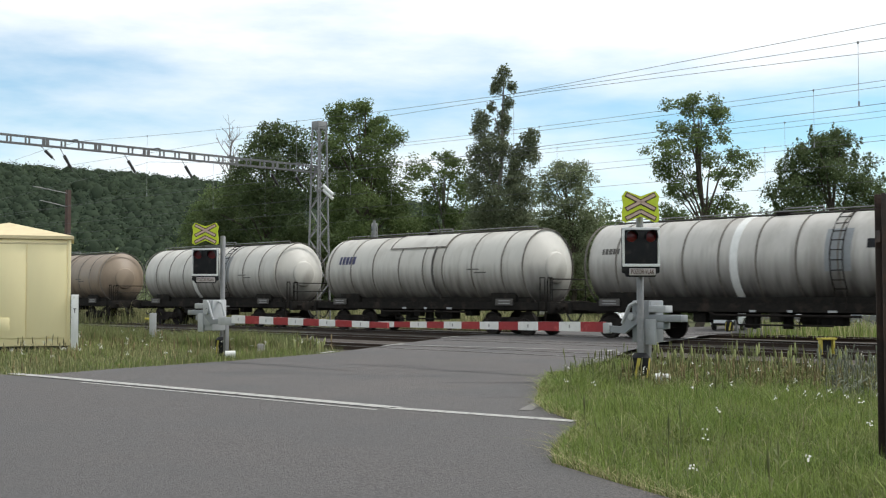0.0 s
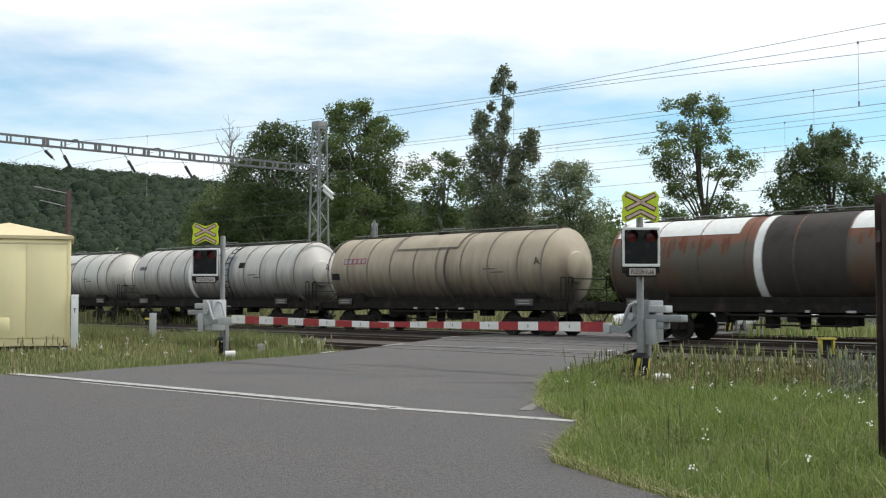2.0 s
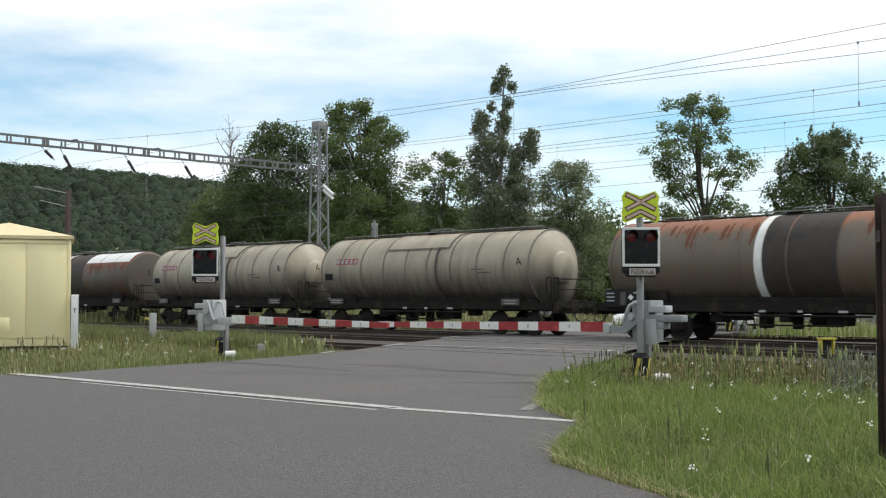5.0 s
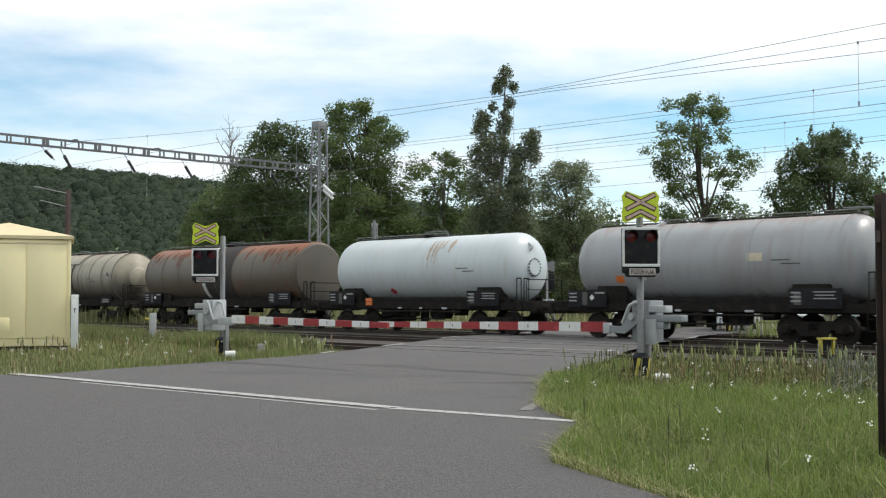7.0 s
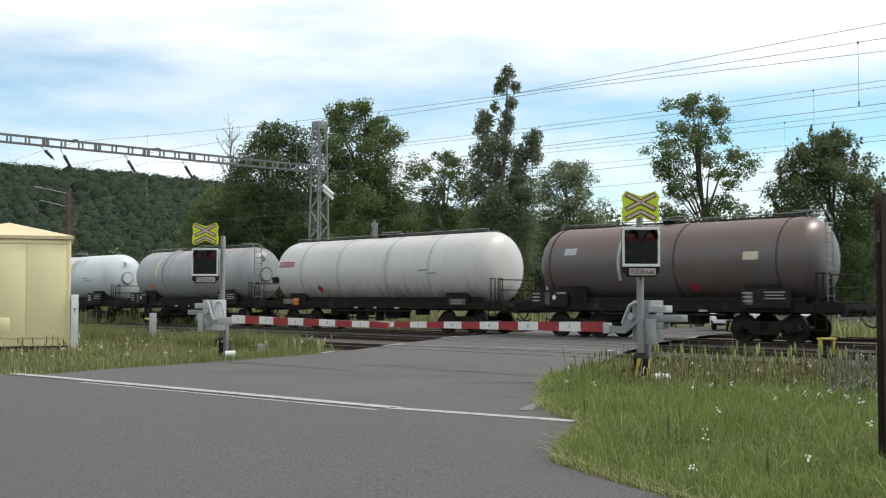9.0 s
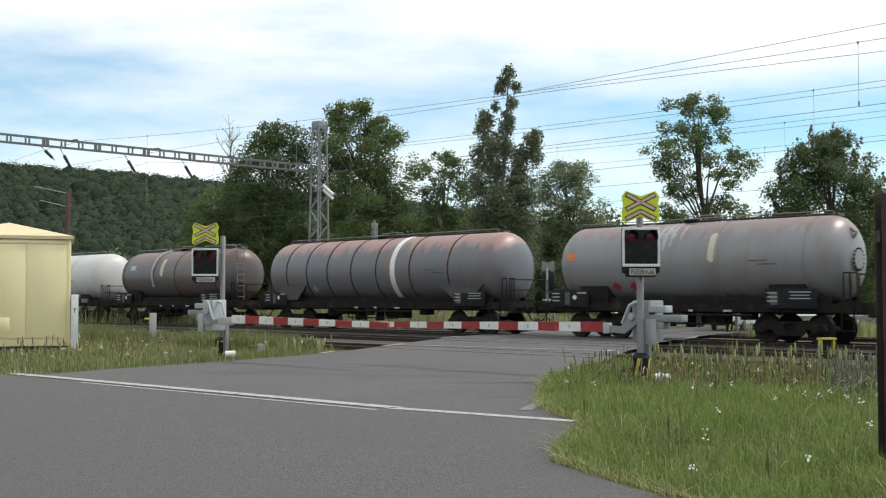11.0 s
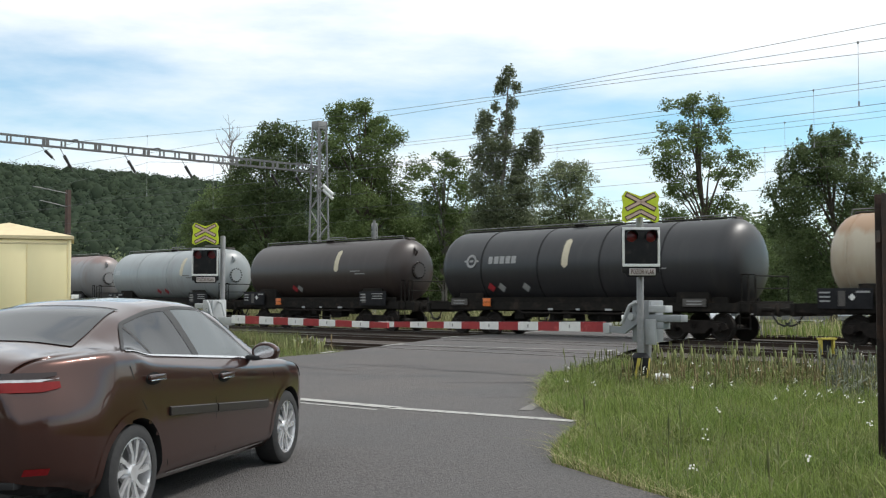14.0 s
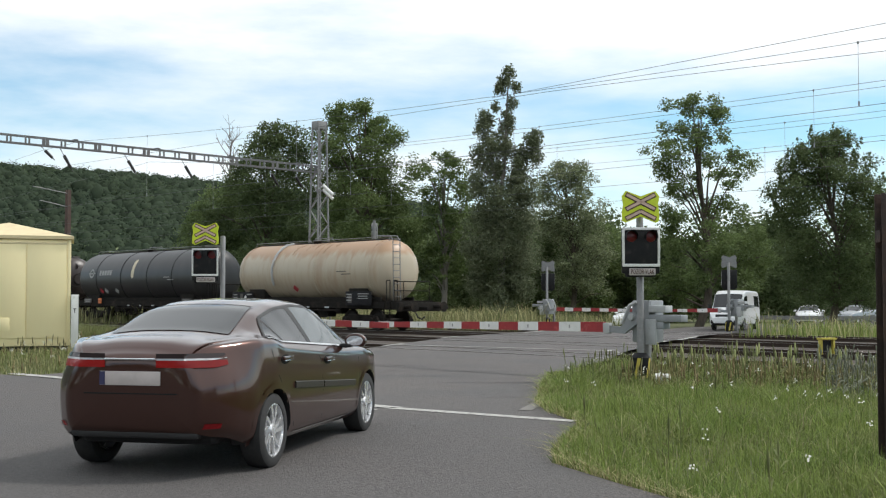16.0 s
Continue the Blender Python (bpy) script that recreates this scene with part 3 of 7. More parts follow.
def warning_signal(x, y, turn, pole_dx, facing=True):
    th = thing("warning_light_signal", pose(x, y, 0.0, 0, 0, turn), "crossing warning signal with yellow cross plate and red lamps" if facing else "back of a grey crossing warning signal", "crossing signal", "crossing warning signals")
    bm = bmesh.new()
    add_lathe(bm, [(0.0, 0.062), (2.95, 0.062), (2.97, 0.05)], "z", 20)
    part("pole", bm, M["galv"], th, "galvanised steel pole", m=pose(pole_dx, 0.03, 0), smooth=40)
    bm = bmesh.new()
    add_lathe(bm, [(0.0, 0.15), (0.05, 0.17), (0.40, 0.17), (0.47, 0.11), (0.48, 0.065)], "z", 20)
    foot = part("pole_foot", bm, M["black"], th, "black pole foot with yellow stripes", m=pose(pole_dx, 0.03, 0), smooth=40)
    for i in range(5):
        bm = bmesh.new()
        a0 = i * 1.2566
        for k in range(8):
            z0, z1 = 0.04 + k * 0.044, 0.04 + (k + 1) * 0.044
            b0, b1 = a0 + k * 0.05, a0 + (k + 1) * 0.05
            bm.faces.new([bm.verts.new((0.1745 * math.cos(b), 0.1745 * math.sin(b), z)) for b, z in ((b0, z0), (b0 + .35, z0), (b1 + .35, z1), (b1, z1))])
        part("stripe", bm, M["yellow_dull"], foot)
    cross_plate(th, 1, None if facing else M["galv"])
    box_part("sign_bracket", th, (pole_dx / 2, 0.0, 2.72), (abs(pole_dx) + 0.06, 0.05, 0.05), M["galv"])
    # lamp board: white frame, black face, two shaded red lamps
    lb = box_part("lamp_board", th, (0, -0.10, 2.26), (0.66, 0.10, 0.80), M["black"], 0.03)
    lb["label"] = "black lamp board with white border"
    for c, s in (((0, -0.155, 2.635), (0.66, 0.02, 0.045)), ((0, -0.155, 2.02 - 0.02), (0.66, 0.02, 0.05)), ((-0.31, -0.155, 2.32), (0.045, 0.02, 0.6)), ((0.31, -0.155, 2.32), (0.045, 0.02, 0.6))):
        box_part("board_border", lb, c, s, M["white"], 0.008)
    for sx in (-0.17, 0.17):
        bm = bmesh.new()
        add_lathe(bm, [(-0.165, 0.0), (-0.163, 0.06), (-0.155, 0.095), (-0.14, 0.10)], "y", 24)
        lamp = part("red_lamp", bm, M["lamp_red"], lb, "round red warning lamp", m=pose(sx, 0, 2.5), smooth=50)
        bm = bmesh.new()
        ring0, ring1 = [], []
        for i in range(15):
            a = math.pi * (-0.12 + 1.24 * i / 14)
            ring0.append(bm.verts.new((0.108 * math.cos(a), -0.15, 0.108 * math.sin(a))))
            ring1.append(bm.verts.new((0.108 * math.cos(a), -0.36 + 0.10 * abs(math.cos(a)), 0.108 * math.sin(a))))
        for i in range(14):
            bm.faces.new((ring0[i], ring0[i + 1], ring1[i + 1], ring1[i]))
        v = part("lamp_visor", bm, M["black"], lb, m=pose(sx, 0, 2.5))
        v.modifiers.new("thick", "SOLIDIFY").thickness = 0.006
    bm = bmesh.new()                               # dark tapering skirt that holds the text plate
    q = [[bm.verts.new((x, y, z)) for x, z in ((-0.33, 1.985), (0.33, 1.985), (0.25, 1.80), (-0.25, 1.80))] for y in (-0.13, -0.05)]
    bm.faces.new(q[0])
    bm.faces.new(q[1][::-1])
    for i in range(4):
        bm.faces.new((q[0][i], q[1][i], q[1][(i + 1) % 4], q[0][(i + 1) % 4]))
    part("board_skirt", bm, M["black"], lb)
    box_part("text_plate", lb, (0.02, -0.14, 1.885), (0.46, 0.05, 0.12), M["plate_dull"], 0.01, "dull white warning text plate")
    if facing:
        write(lb, "POZOR VLAK", 0.12, pose(0.02, -0.172, 1.885), M["sign_dark"], width=0.41)
    return th


def barrier(x, y, side, arm_len, droop, label, group="crossing barriers", arm_from=0.6, arm_z=0.9, length=0.515, red_first=1, shade="grey_paint"):
    """Barrier machine with its lowered arm. In its own space the arm reaches along +x; side turns it about."""
    rz = RZ if side > 0 else RZ - 180
    th = thing("crossing_barrier", pose(x, y, 0, 0, 0, rz), label, "barrier", group)
    k = side                                       # +1: arm along u, camera on +y; -1: arm against u, camera on -y
    box_part("housing", th, (-0.16, 0.12 * k, 1.02), (0.40, 0.40, 0.74), M[shade], 0.02, "grey steel drive housing")
    box_part("housing_door", th, (-0.18, 0.335 * k, 1.08), (0.33, 0.03, 0.62), M[shade], 0.006)
    box_part("lock", th, (-0.16, 0.355 * k, 1.12), (0.02, 0.012, 0.15), M["black"])
    box_part("stand", th, (0.0, -0.1 * k, 0.45), (0.10, 0.10, 0.9), M["galv"], 0.01)
    bm = bmesh.new()
    # swan-neck bracket carrying the arm
    prof = [(-0.12, 1.18), (0.06, 1.18), (0.12, 1.02), (0.22, 0.92), (0.62, 0.95), (0.62, 0.83), (0.14, 0.80), (-0.02, 0.90), (-0.16, 1.0)]
    for yy in (0.36, 0.42):
        bm.faces.new([bm.verts.new((px, yy * k, pz)) for px, pz in prof])
    a, b = list(bm.faces)[0], list(bm.faces)[1]
    va, vb = list(a.verts), list(b.verts)
    for i in range(len(va)):
        j = (i + 1) % len(va)
        bm.faces.new((va[i], va[j], vb[j], vb[i]))
    part("arm_bracket", bm, M["grey_paint"], th)
    bm = bmesh.new()
    add_cyl(bm, (-0.03, 0.40 * k, 1.10), (-0.03, 0.46 * k, 1.10), 0.06)
    part("pivot", bm, M["light_grey"], th, smooth=40)
    for zz, xx, ln in ((1.24, -0.52, 0.36), (1.08, -0.68, 0.66), (0.95, -0.5, 0.3)):
        box_part("counterweight", th, (xx, 0.25 * k, zz), (ln, 0.22, 0.12), M["light_grey"] if zz > 1.2 else M["grey_paint"], 0.012)
    box_part("counterweight_plate", th, (-0.40, 0.36 * k, 0.84), (0.22, 0.05, 0.44), M["light_grey"], 0.01)
    bm = bmesh.new()
    add_path(bm, [(-0.1, 0.38 * k, 1.36), (0.02, 0.42 * k, 1.30), (0.18, 0.42 * k, 0.98)], 0.03)
    part("stay", bm, M["light_grey"], th, smooth=50)
    bm = bmesh.new()
    add_path(bm, [(0.05, 0.16 * k, 1.36), (0.2, 0.16 * k, 1.30), (0.34, 0.16 * k, 0.98)], 0.03)
    part("stay", bm, M["light_grey"], th, smooth=50)
    # the arm, in red and white lengths, tapering and drooping
    box_part("arm_socket", th, ((0.46 + arm_from) / 2, 0.39 * k, 0.89), (arm_from - 0.46 - 0.004, 0.10, 0.19), M["light_grey"], 0.01)
    n = round(arm_len / length)
    for i in range(n):
        u0, u1 = arm_from + arm_len * i / n, arm_from + arm_len * (i + 1) / n
        bm = bmesh.new()
        ring = []
        for u in (u0, u1):
            q = (u - arm_from) / arm_len
            hz, hy = 0.092 - 0.036 * q, 0.045 - 0.015 * q
            zc = arm_z - droop * q
            ring.append([bm.verts.new((u, 0.39 * k + yy * hy, zc + zz * hz)) for yy, zz in ((-1, -1), (1, -1), (1, 1), (-1, 1))])
        for j in range(4):
            jj = (j + 1) % 4
            bm.faces.new((ring[0][j], ring[0][jj], ring[1][jj], ring[1][j]))
        bm.faces.new(ring[0][::-1])
        bm.faces.new(ring[1])
        red = (i + red_first) % 2 == 1
        seg = part("arm_segment", bm, M["red"] if red else M["white"], th, "red arm length" if red else "white arm length")
        if not red:                                # small dark stencil mark on the white lengths
            q = (u0 - arm_from) / arm_len
            box_part("stencil_mark", seg, ((u0 + u1) / 2, 0.39 * k + (0.047 if k > 0 else -0.047) * (1 - 0.3 * q), arm_z - droop * q), (0.03, 0.004, 0.06), M["stencil"])
    return th


warning_signal(3.43, 19.75, 3, 0.02)
warning_signal(-5.86, 28.0, -2, 0.40)
barrier(3.62, 20.35, 1, 6.18, 0.05, "grey barrier machine with lowered red and white arm", arm_z=0.91)
barrier(-5.34, 27.46, -1, 5.45, 0.05, "pale grey barrier machine with lowered red and white arm", arm_from=1.03, arm_z=0.94, length=0.545, red_first=0, shade="light_grey")
warning_signal(5.2, 56.0, 175, 0.05, False)
warning_signal(12.4, 48.9, 175, 0.05, False)
barrier(5.35, 55.25, -1, 5.2, 0.03, "distant grey barrier machine with lowered striped arm")
barrier(12.7, 49.2, 1, 2.6, 0.03, "distant grey barrier machine with lowered striped arm")


def lying_pipe(x, y, turn):
    bm = bmesh.new()
    add_lathe(bm, [(-0.12, 0.02), (-0.12, 0.085), (0.12, 0.085), (0.12, 0.02)], "x", 18)
    solo("cable_cover", bm, M["white"], "short white concrete pipe lying at the signal foot", "pipe", m=pose(x, y, 0.085, 0, 0, turn), smooth=40)


lying_pipe(3.68, 19.0, -20)
lying_pipe(-5.1, 27.2, 10)


# ---- equipment hut, marker posts, right-hand post ----
def build_hut():
    th = thing("equipment_hut", pose(-10.22, 31.0, 0.0, 0, 0, 18), "cream painted steel equipment hut with pyramid roof", "hut")
    w, d, h = 3.3, 2.5, 2.92
    body = box_part("wall", th, (-w / 2, d / 2, 0.12 + h / 2), (w, d, h - 0.02), M["cream"], 0.015)
    box_part("plinth", th, (-w / 2, d / 2, 0.07), (w - 0.1, d - 0.1, 0.2), M["black"])
    for x in (-0.03, -w + 0.03):
        box_part("corner_trim", th, (x, -0.008, 0.12 + h / 2), (0.09, 0.03, h - 0.04), M["cream"], 0.006)
    for x0, x1 in ((-1.12, -0.10), (-2.2, -1.14), (-3.2, -2.22)):
        box_part("wall_panel", body, ((x0 + x1) / 2, -0.012, 0.2 + h / 2), (x1 - x0 - 0.012, 0.03, h - 0.3), M["cream"], 0.006)
    box_part("vent", body, (-1.72, -0.032, 0.72), (0.36, 0.02, 0.36), M["cream"], 0.005, "small ventilation flap")
    box_part("eaves_strip", th, (-w / 2, -0.02, 0.12 + h - 0.12), (w - 0.2, 0.03, 0.05), M["cream_roof"], 0.005)
    bm = bmesh.new()
    o = 0.08
    z0, z1 = 0.12 + h, 0.12 + h + 0.09
    base = [(o, -o), (o, d + o), (-w - o, d + o), (-w - o, -o)]
    lo = [bm.verts.new((x, y, z0)) for x, y in base]
    hi = [bm.verts.new((x, y, z1)) for x, y in base]
    top = bm.verts.new((-w / 2, d / 2, z1 + 0.42))
    bm.faces.new(lo)
    for i in range(4):
        j = (i + 1) % 4
        bm.faces.new((lo[i], lo[j], hi[j], hi[i]))
        bm.faces.new((hi[i], hi[j], top))
    part("roof", bm, M["cream_roof"], th, "shallow cream pyramid roof")
    cab = thing("cable_cabinet", pose(-10.14, 30.85, 0, 0, 0, 18), "narrow pale grey cable cabinet beside the hut", "cabinet")
    box_part("body", cab, (0.1, 0.16, 0.78), (0.2, 0.34, 1.5), M["white"], 0.01)
    box_part("mark", cab, (0.1, -0.012, 1.08), (0.02, 0.006, 0.12), M["black"])
    box_part("mark", cab, (0.1, -0.012, 1.14), (0.07, 0.006, 0.025), M["black"])
    box_part("hinge", cab, (0.195, -0.012, 0.9), (0.012, 0.01, 1.2), M["light_grey"])


build_hut()


def marker_post(x, y, h, w, material, label, cap=False):
    th = thing("marker_post", pose(x, y, 0, 0, 0, 15), label, "post", "")
    box_part("shaft", th, (0, 0, h / 2), (w, w * 0.8, h), material, 0.015)
    if cap:
        box_part("cap", th, (-w * 0.7, 0, h - 0.04), (w * 0.9, w, 0.07), material, 0.015)


marker_post(-10.15, 39.6, 0.75, 0.24, M["yellow_dull"], "short yellow pipe marker post", True)
marker_post(-9.35, 36.5, 0.95, 0.22, M["light_grey"], "short pale concrete marker post")
marker_post(-4.75, 29.6, 0.24, 0.18, M["concrete"], "low square concrete marker stone")


def yellow_trestle():
    th = thing("trackside_marker", pose(9.75, 28.8, 0, 0, 0, 20), "yellow topped trackside marker stand", "marker stand")
    box_part("top", th, (0, 0, 0.40), (0.46, 0.2, 0.05), M["yellow_dull"], 0.006)
    for x in (-0.19, 0.19):
        box_part("leg", th, (x, 0, 0.19), (0.06, 0.1, 0.38), M["yellow_dull"], 0.004)
    box_part("panel", th, (0, 0.03, 0.22), (0.3, 0.03, 0.26), M["black"])


yellow_trestle()


def near_post():
    th = thing("steel_post", pose(3.74, 9.5, 0), "dark rusty steel beam post standing in grass", "post")
    for y in (-0.075, 0.075):
        box_part("flange", th, (0, y, 1.15), (0.15, 0.012, 2.32), M["rust_post"], 0.003)
    box_part("web", th, (0, 0, 1.15), (0.010, 0.14, 2.31), M["rust_post"])
    box_part("tag", th, (-0.078, 0.0, 1.95), (0.006, 0.1, 0.10), M["rust_post"])


near_post()


# ---- overhead line ----
def lattice_mast(name, p, s, h, w0, w1, material, label):
    """A square lattice mast that tapers upwards."""
    th = thing(name, track_pose(p, s, -0.1), label, "catenary mast", "catenary masts")
    wid = lambda z: w0 + (w1 - w0) * z / h
    for sx in (-1, 1):
        for sy in (-1, 1):
            bm = bmesh.new()
            add_cyl(bm, (sx * w0 / 2, sy * w0 / 2, 0), (sx * w1 / 2, sy * w1 / 2, h), 0.05, seg=6)
            part("leg", bm, material, th)
    n = 14
    bms = {k: bmesh.new() for k in range(4)}
    for i in range(n):
        z0, z1 = h * i / n, h * (i + 1) / n
        a, b = wid(z0) / 2, wid(z1) / 2
        flip = 1 if i % 2 else -1
        add_cyl(bms[0], (-a * flip, -a, z0), (b * flip, -b, z1), 0.026, seg=6)
        add_cyl(bms[1], (-a * flip, a, z0), (b * flip, b, z1), 0.026, seg=6)
        add_cyl(bms[2], (-a, -a * flip, z0), (-b, b * flip, z1), 0.026, seg=6)
        add_cyl(bms[3], (a, -a * flip, z0), (b, b * flip, z1), 0.026, seg=6)
    for k in range(4):
        part("lacing", bms[k], material, th)
    box_part("cap", th, (0, 0, h - 0.2), (w1 + 0.06, w1 + 0.06, 0.42), material, 0.01)
    return th


MAST_S = (58.5 - NY * 36.3) / UY
BOOM_Z = 8.1
lattice_mast("portal_mast", 36.3, MAST_S, 10.7, 0.85, 0.5, M["galv"], "grey steel lattice mast carrying the catenary boom")
lattice_mast("portal_mast", 13.5, MAST_S, 10.7, 0.85, 0.5, M["galv"], "grey steel lattice mast at the boom's near end")


def build_boom():
    th = thing("catenary_boom", track_pose(36.3, MAST_S, BOOM_Z), "long grey lattice boom spanning the tracks", "boom")
    L = 23.0
    for z in (-0.16, 0.16):
        for x in (-0.18, 0.18):
            box_part("chord", th, (x, L / 2, z), (0.05, L, 0.045), M["boom_steel"])
    for i in range(int(L / 0.8)):
        y = 0.4 + i * 0.8
        for x in (-0.18, 0.18):
            box_part("post", th, (x, y, 0), (0.04, 0.07 if i % 3 else 0.14, 0.27), M["boom_steel"])
    for i in range(6):
        box_part("tie", th, (0, 1.5 + i * 4.0, 0.21), (0.44, 0.16, 0.05), M["boom_steel"])
    # strut insulators hung below the boom: place along it, drop
    for y, drop in ((15.0, 0.55), (14.15, 1.0), (11.1, 0.9), (8.15, 0.9), (3.2, 0.9), (1.7, 0.9)):
        bm = bmesh.new()
        a, b = Vector((0, y, -0.2)), Vector((-0.14, y - 0.55, -0.2 - drop))
        add_cyl(bm, a, a + (b - a) * 0.3, 0.015, seg=6)
        add_cyl(bm, a + (b - a) * 0.3, a + (b - a) * 0.85, 0.075, 0.06, seg=10)
        add_cyl(bm, a + (b - a) * 0.85, b, 0.02, seg=6)
        part("strut_insulator", bm, M["insul"], th, "dark ceramic strut insulator")


build_boom()


def insulator_pair():
    """Bright cantilever insulators at the lattice mast."""
    th = thing("cantilever_insulator", track_pose(35.9, MAST_S, 6.55), "pale cantilever insulator fixed to the mast", "insulator")
    for dz in (0, 0.22):
        bm = bmesh.new()
        add_cyl(bm, (-0.65, -0.15, 0.45 + dz), (-1.15, -0.4, -0.05 + dz), 0.085, seg=10)
        part("insulator", bm, M["white"], th, smooth=50)
    box_part("bracket", th, (-0.45, -0.05, 0.4), (0.5, 0.08, 0.08), M["galv"])


insulator_pair()


def wire(p, z_of, s0, s1, r, label, step=6.0, name="overhead_wire", p1=None):
    bm = bmesh.new()
    n = int((s1 - s0) / step)
    pts = []
    for i in range(n + 1):
        s = s0 + (s1 - s0) * i / n
        pp = p if p1 is None else p + (p1 - p) * i / n
        pts.append(on_line(pp, s, z_of(s)))
    limb(bm, pts, r, r, 5)
    return solo(name, bm, M["wire"], label, "wire", group="overhead wires")


def hung(low, at, k, span=41.3):
    """Height of a carrier wire: low at the middle of its span, rising to the boom on either side."""
    def f(s):
        q = abs(s - at)
        if s > MAST_S:
            q = abs(s - MAST_S - span)
        return low + k * min(q, span) ** 2
    return f


# track, carrier low point and where it lies, steepness, contact wire height, auxiliary wire below the carrier
for p, low, at, k, z_contact, aux in zip(TRACKS, (6.70, 6.95, 7.13, 7.2), (5.0, 14.0, 16.0, 18.0), (0.00088, 0.0007, 0.0007, 0.0007), (5.40, 5.43, 5.58, 5.6), (0.0, 0.05, 0.09, 0.0)):
    zm, zc = hung(low, at, k), (lambda s, z=z_contact: z)
    wire(p, zm, -60, 230, 0.0062, "thin dark carrier wire above the track", name="carrier_wire", step=4.0)
    wire(p + 0.05, zc, -60, 230, 0.0062, "thin dark contact wire above the track", name="contact_wire")
    if aux:
        wire(p + 0.25, lambda s, zm=zm, aux=aux: zm(s) - aux - 0.0022 * (40 - s), -60, 40, 0.006, "thin dark auxiliary wire beside the carrier", name="auxiliary_wire", step=4.0)
    for i in range(7):
        s = -18.2 + i * 9.6 + (p - 22.4) * 0.7
        bm = bmesh.new()
        add_cyl(bm, on_line(p, s, zc(s)), on_line(p, s, zm(s)), 0.005, seg=5)
        add_box(bm, on_line(p, s, zc(s) + 0.05), (0.03, 0.03, 0.10))
        add_box(bm, on_line(p, s, zm(s)), (0.03, 0.03, 0.06))
        solo("dropper", bm, M["wire_thin"], "thin vertical dropper wire", "wire", group="dropper wires")
wire(22.4, lambda s: 7.15 - 0.012 * s, -30, 21, 0.0062, "thin dark feeder wire running to an anchor", name="feeder_wire")
wire(22.5, lambda s: 6.08 + 0.04 * s if s < 18.5 else 6.82 + 0.013 * (s - 18.5), -20, 46, 0.0062, "thin dark feeder wire beside the carrier", name="feeder_wire", step=3.0)


def far_mast(p, s, h, arm):
    th = thing("far_mast", track_pose(p, s, 0), "brown steel catenary mast far along the line", "catenary mast", "catenary masts")
    for x in (-0.16, 0.16):
        box_part("channel", th, (x, 0, h / 2), (0.09, 0.26, h), M["brown_steel"])
    for i in range(9):
        box_part("batten", th, (0, 0.12, 0.6 + i * h / 10), (0.3, 0.02, 0.14), M["brown_steel"])
    for z, l in ((h - 0.25, arm), (h - 1.2, arm * 0.8)):
        bm = bmesh.new()
        add_cyl(bm, (0, 0, z), (0, l, z + 0.35), 0.035, seg=8)
        part("cantilever", bm, M["galv"], th)


far_mast(36.9, 75.8, 9.1, 2.6)


# ---- tank wagons ----
V0, DEC = 16.2, -0.0020547


def run(t):
    """Metres that the train has gone at t seconds."""
    return V0 * (t + DEC * t * t / 2)


T = {}
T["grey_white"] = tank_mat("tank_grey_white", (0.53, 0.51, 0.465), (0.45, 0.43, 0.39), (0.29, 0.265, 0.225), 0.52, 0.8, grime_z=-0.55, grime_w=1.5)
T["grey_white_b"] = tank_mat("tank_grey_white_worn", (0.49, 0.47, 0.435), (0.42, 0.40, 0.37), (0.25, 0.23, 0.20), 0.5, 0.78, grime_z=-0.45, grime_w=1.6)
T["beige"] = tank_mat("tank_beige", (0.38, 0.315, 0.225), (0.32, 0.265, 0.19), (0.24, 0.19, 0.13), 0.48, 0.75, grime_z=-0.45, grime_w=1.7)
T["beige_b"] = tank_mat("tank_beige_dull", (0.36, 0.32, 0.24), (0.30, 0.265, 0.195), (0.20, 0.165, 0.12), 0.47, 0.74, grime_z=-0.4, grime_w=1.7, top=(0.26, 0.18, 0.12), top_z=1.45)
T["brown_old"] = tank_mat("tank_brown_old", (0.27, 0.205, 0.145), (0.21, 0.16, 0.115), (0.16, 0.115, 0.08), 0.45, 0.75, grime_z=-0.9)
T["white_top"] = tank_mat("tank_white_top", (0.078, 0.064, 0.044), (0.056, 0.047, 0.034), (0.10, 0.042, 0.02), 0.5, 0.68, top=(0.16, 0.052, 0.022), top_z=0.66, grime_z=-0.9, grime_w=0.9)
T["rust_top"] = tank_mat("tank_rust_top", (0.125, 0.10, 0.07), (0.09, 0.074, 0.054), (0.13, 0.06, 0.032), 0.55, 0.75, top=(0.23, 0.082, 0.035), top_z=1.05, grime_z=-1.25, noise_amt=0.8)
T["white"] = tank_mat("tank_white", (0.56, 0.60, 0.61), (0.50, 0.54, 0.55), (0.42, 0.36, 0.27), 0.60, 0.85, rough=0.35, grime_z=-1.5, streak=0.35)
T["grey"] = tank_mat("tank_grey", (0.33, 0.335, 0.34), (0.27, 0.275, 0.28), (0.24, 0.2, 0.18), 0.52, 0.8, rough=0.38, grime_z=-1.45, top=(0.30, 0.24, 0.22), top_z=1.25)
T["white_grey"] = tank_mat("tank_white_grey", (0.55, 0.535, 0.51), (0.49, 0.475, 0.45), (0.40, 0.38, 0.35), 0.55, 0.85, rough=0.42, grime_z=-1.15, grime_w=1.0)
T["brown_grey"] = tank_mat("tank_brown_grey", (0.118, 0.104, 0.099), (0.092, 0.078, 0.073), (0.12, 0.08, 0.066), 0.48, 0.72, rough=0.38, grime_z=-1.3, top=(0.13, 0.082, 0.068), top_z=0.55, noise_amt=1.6)
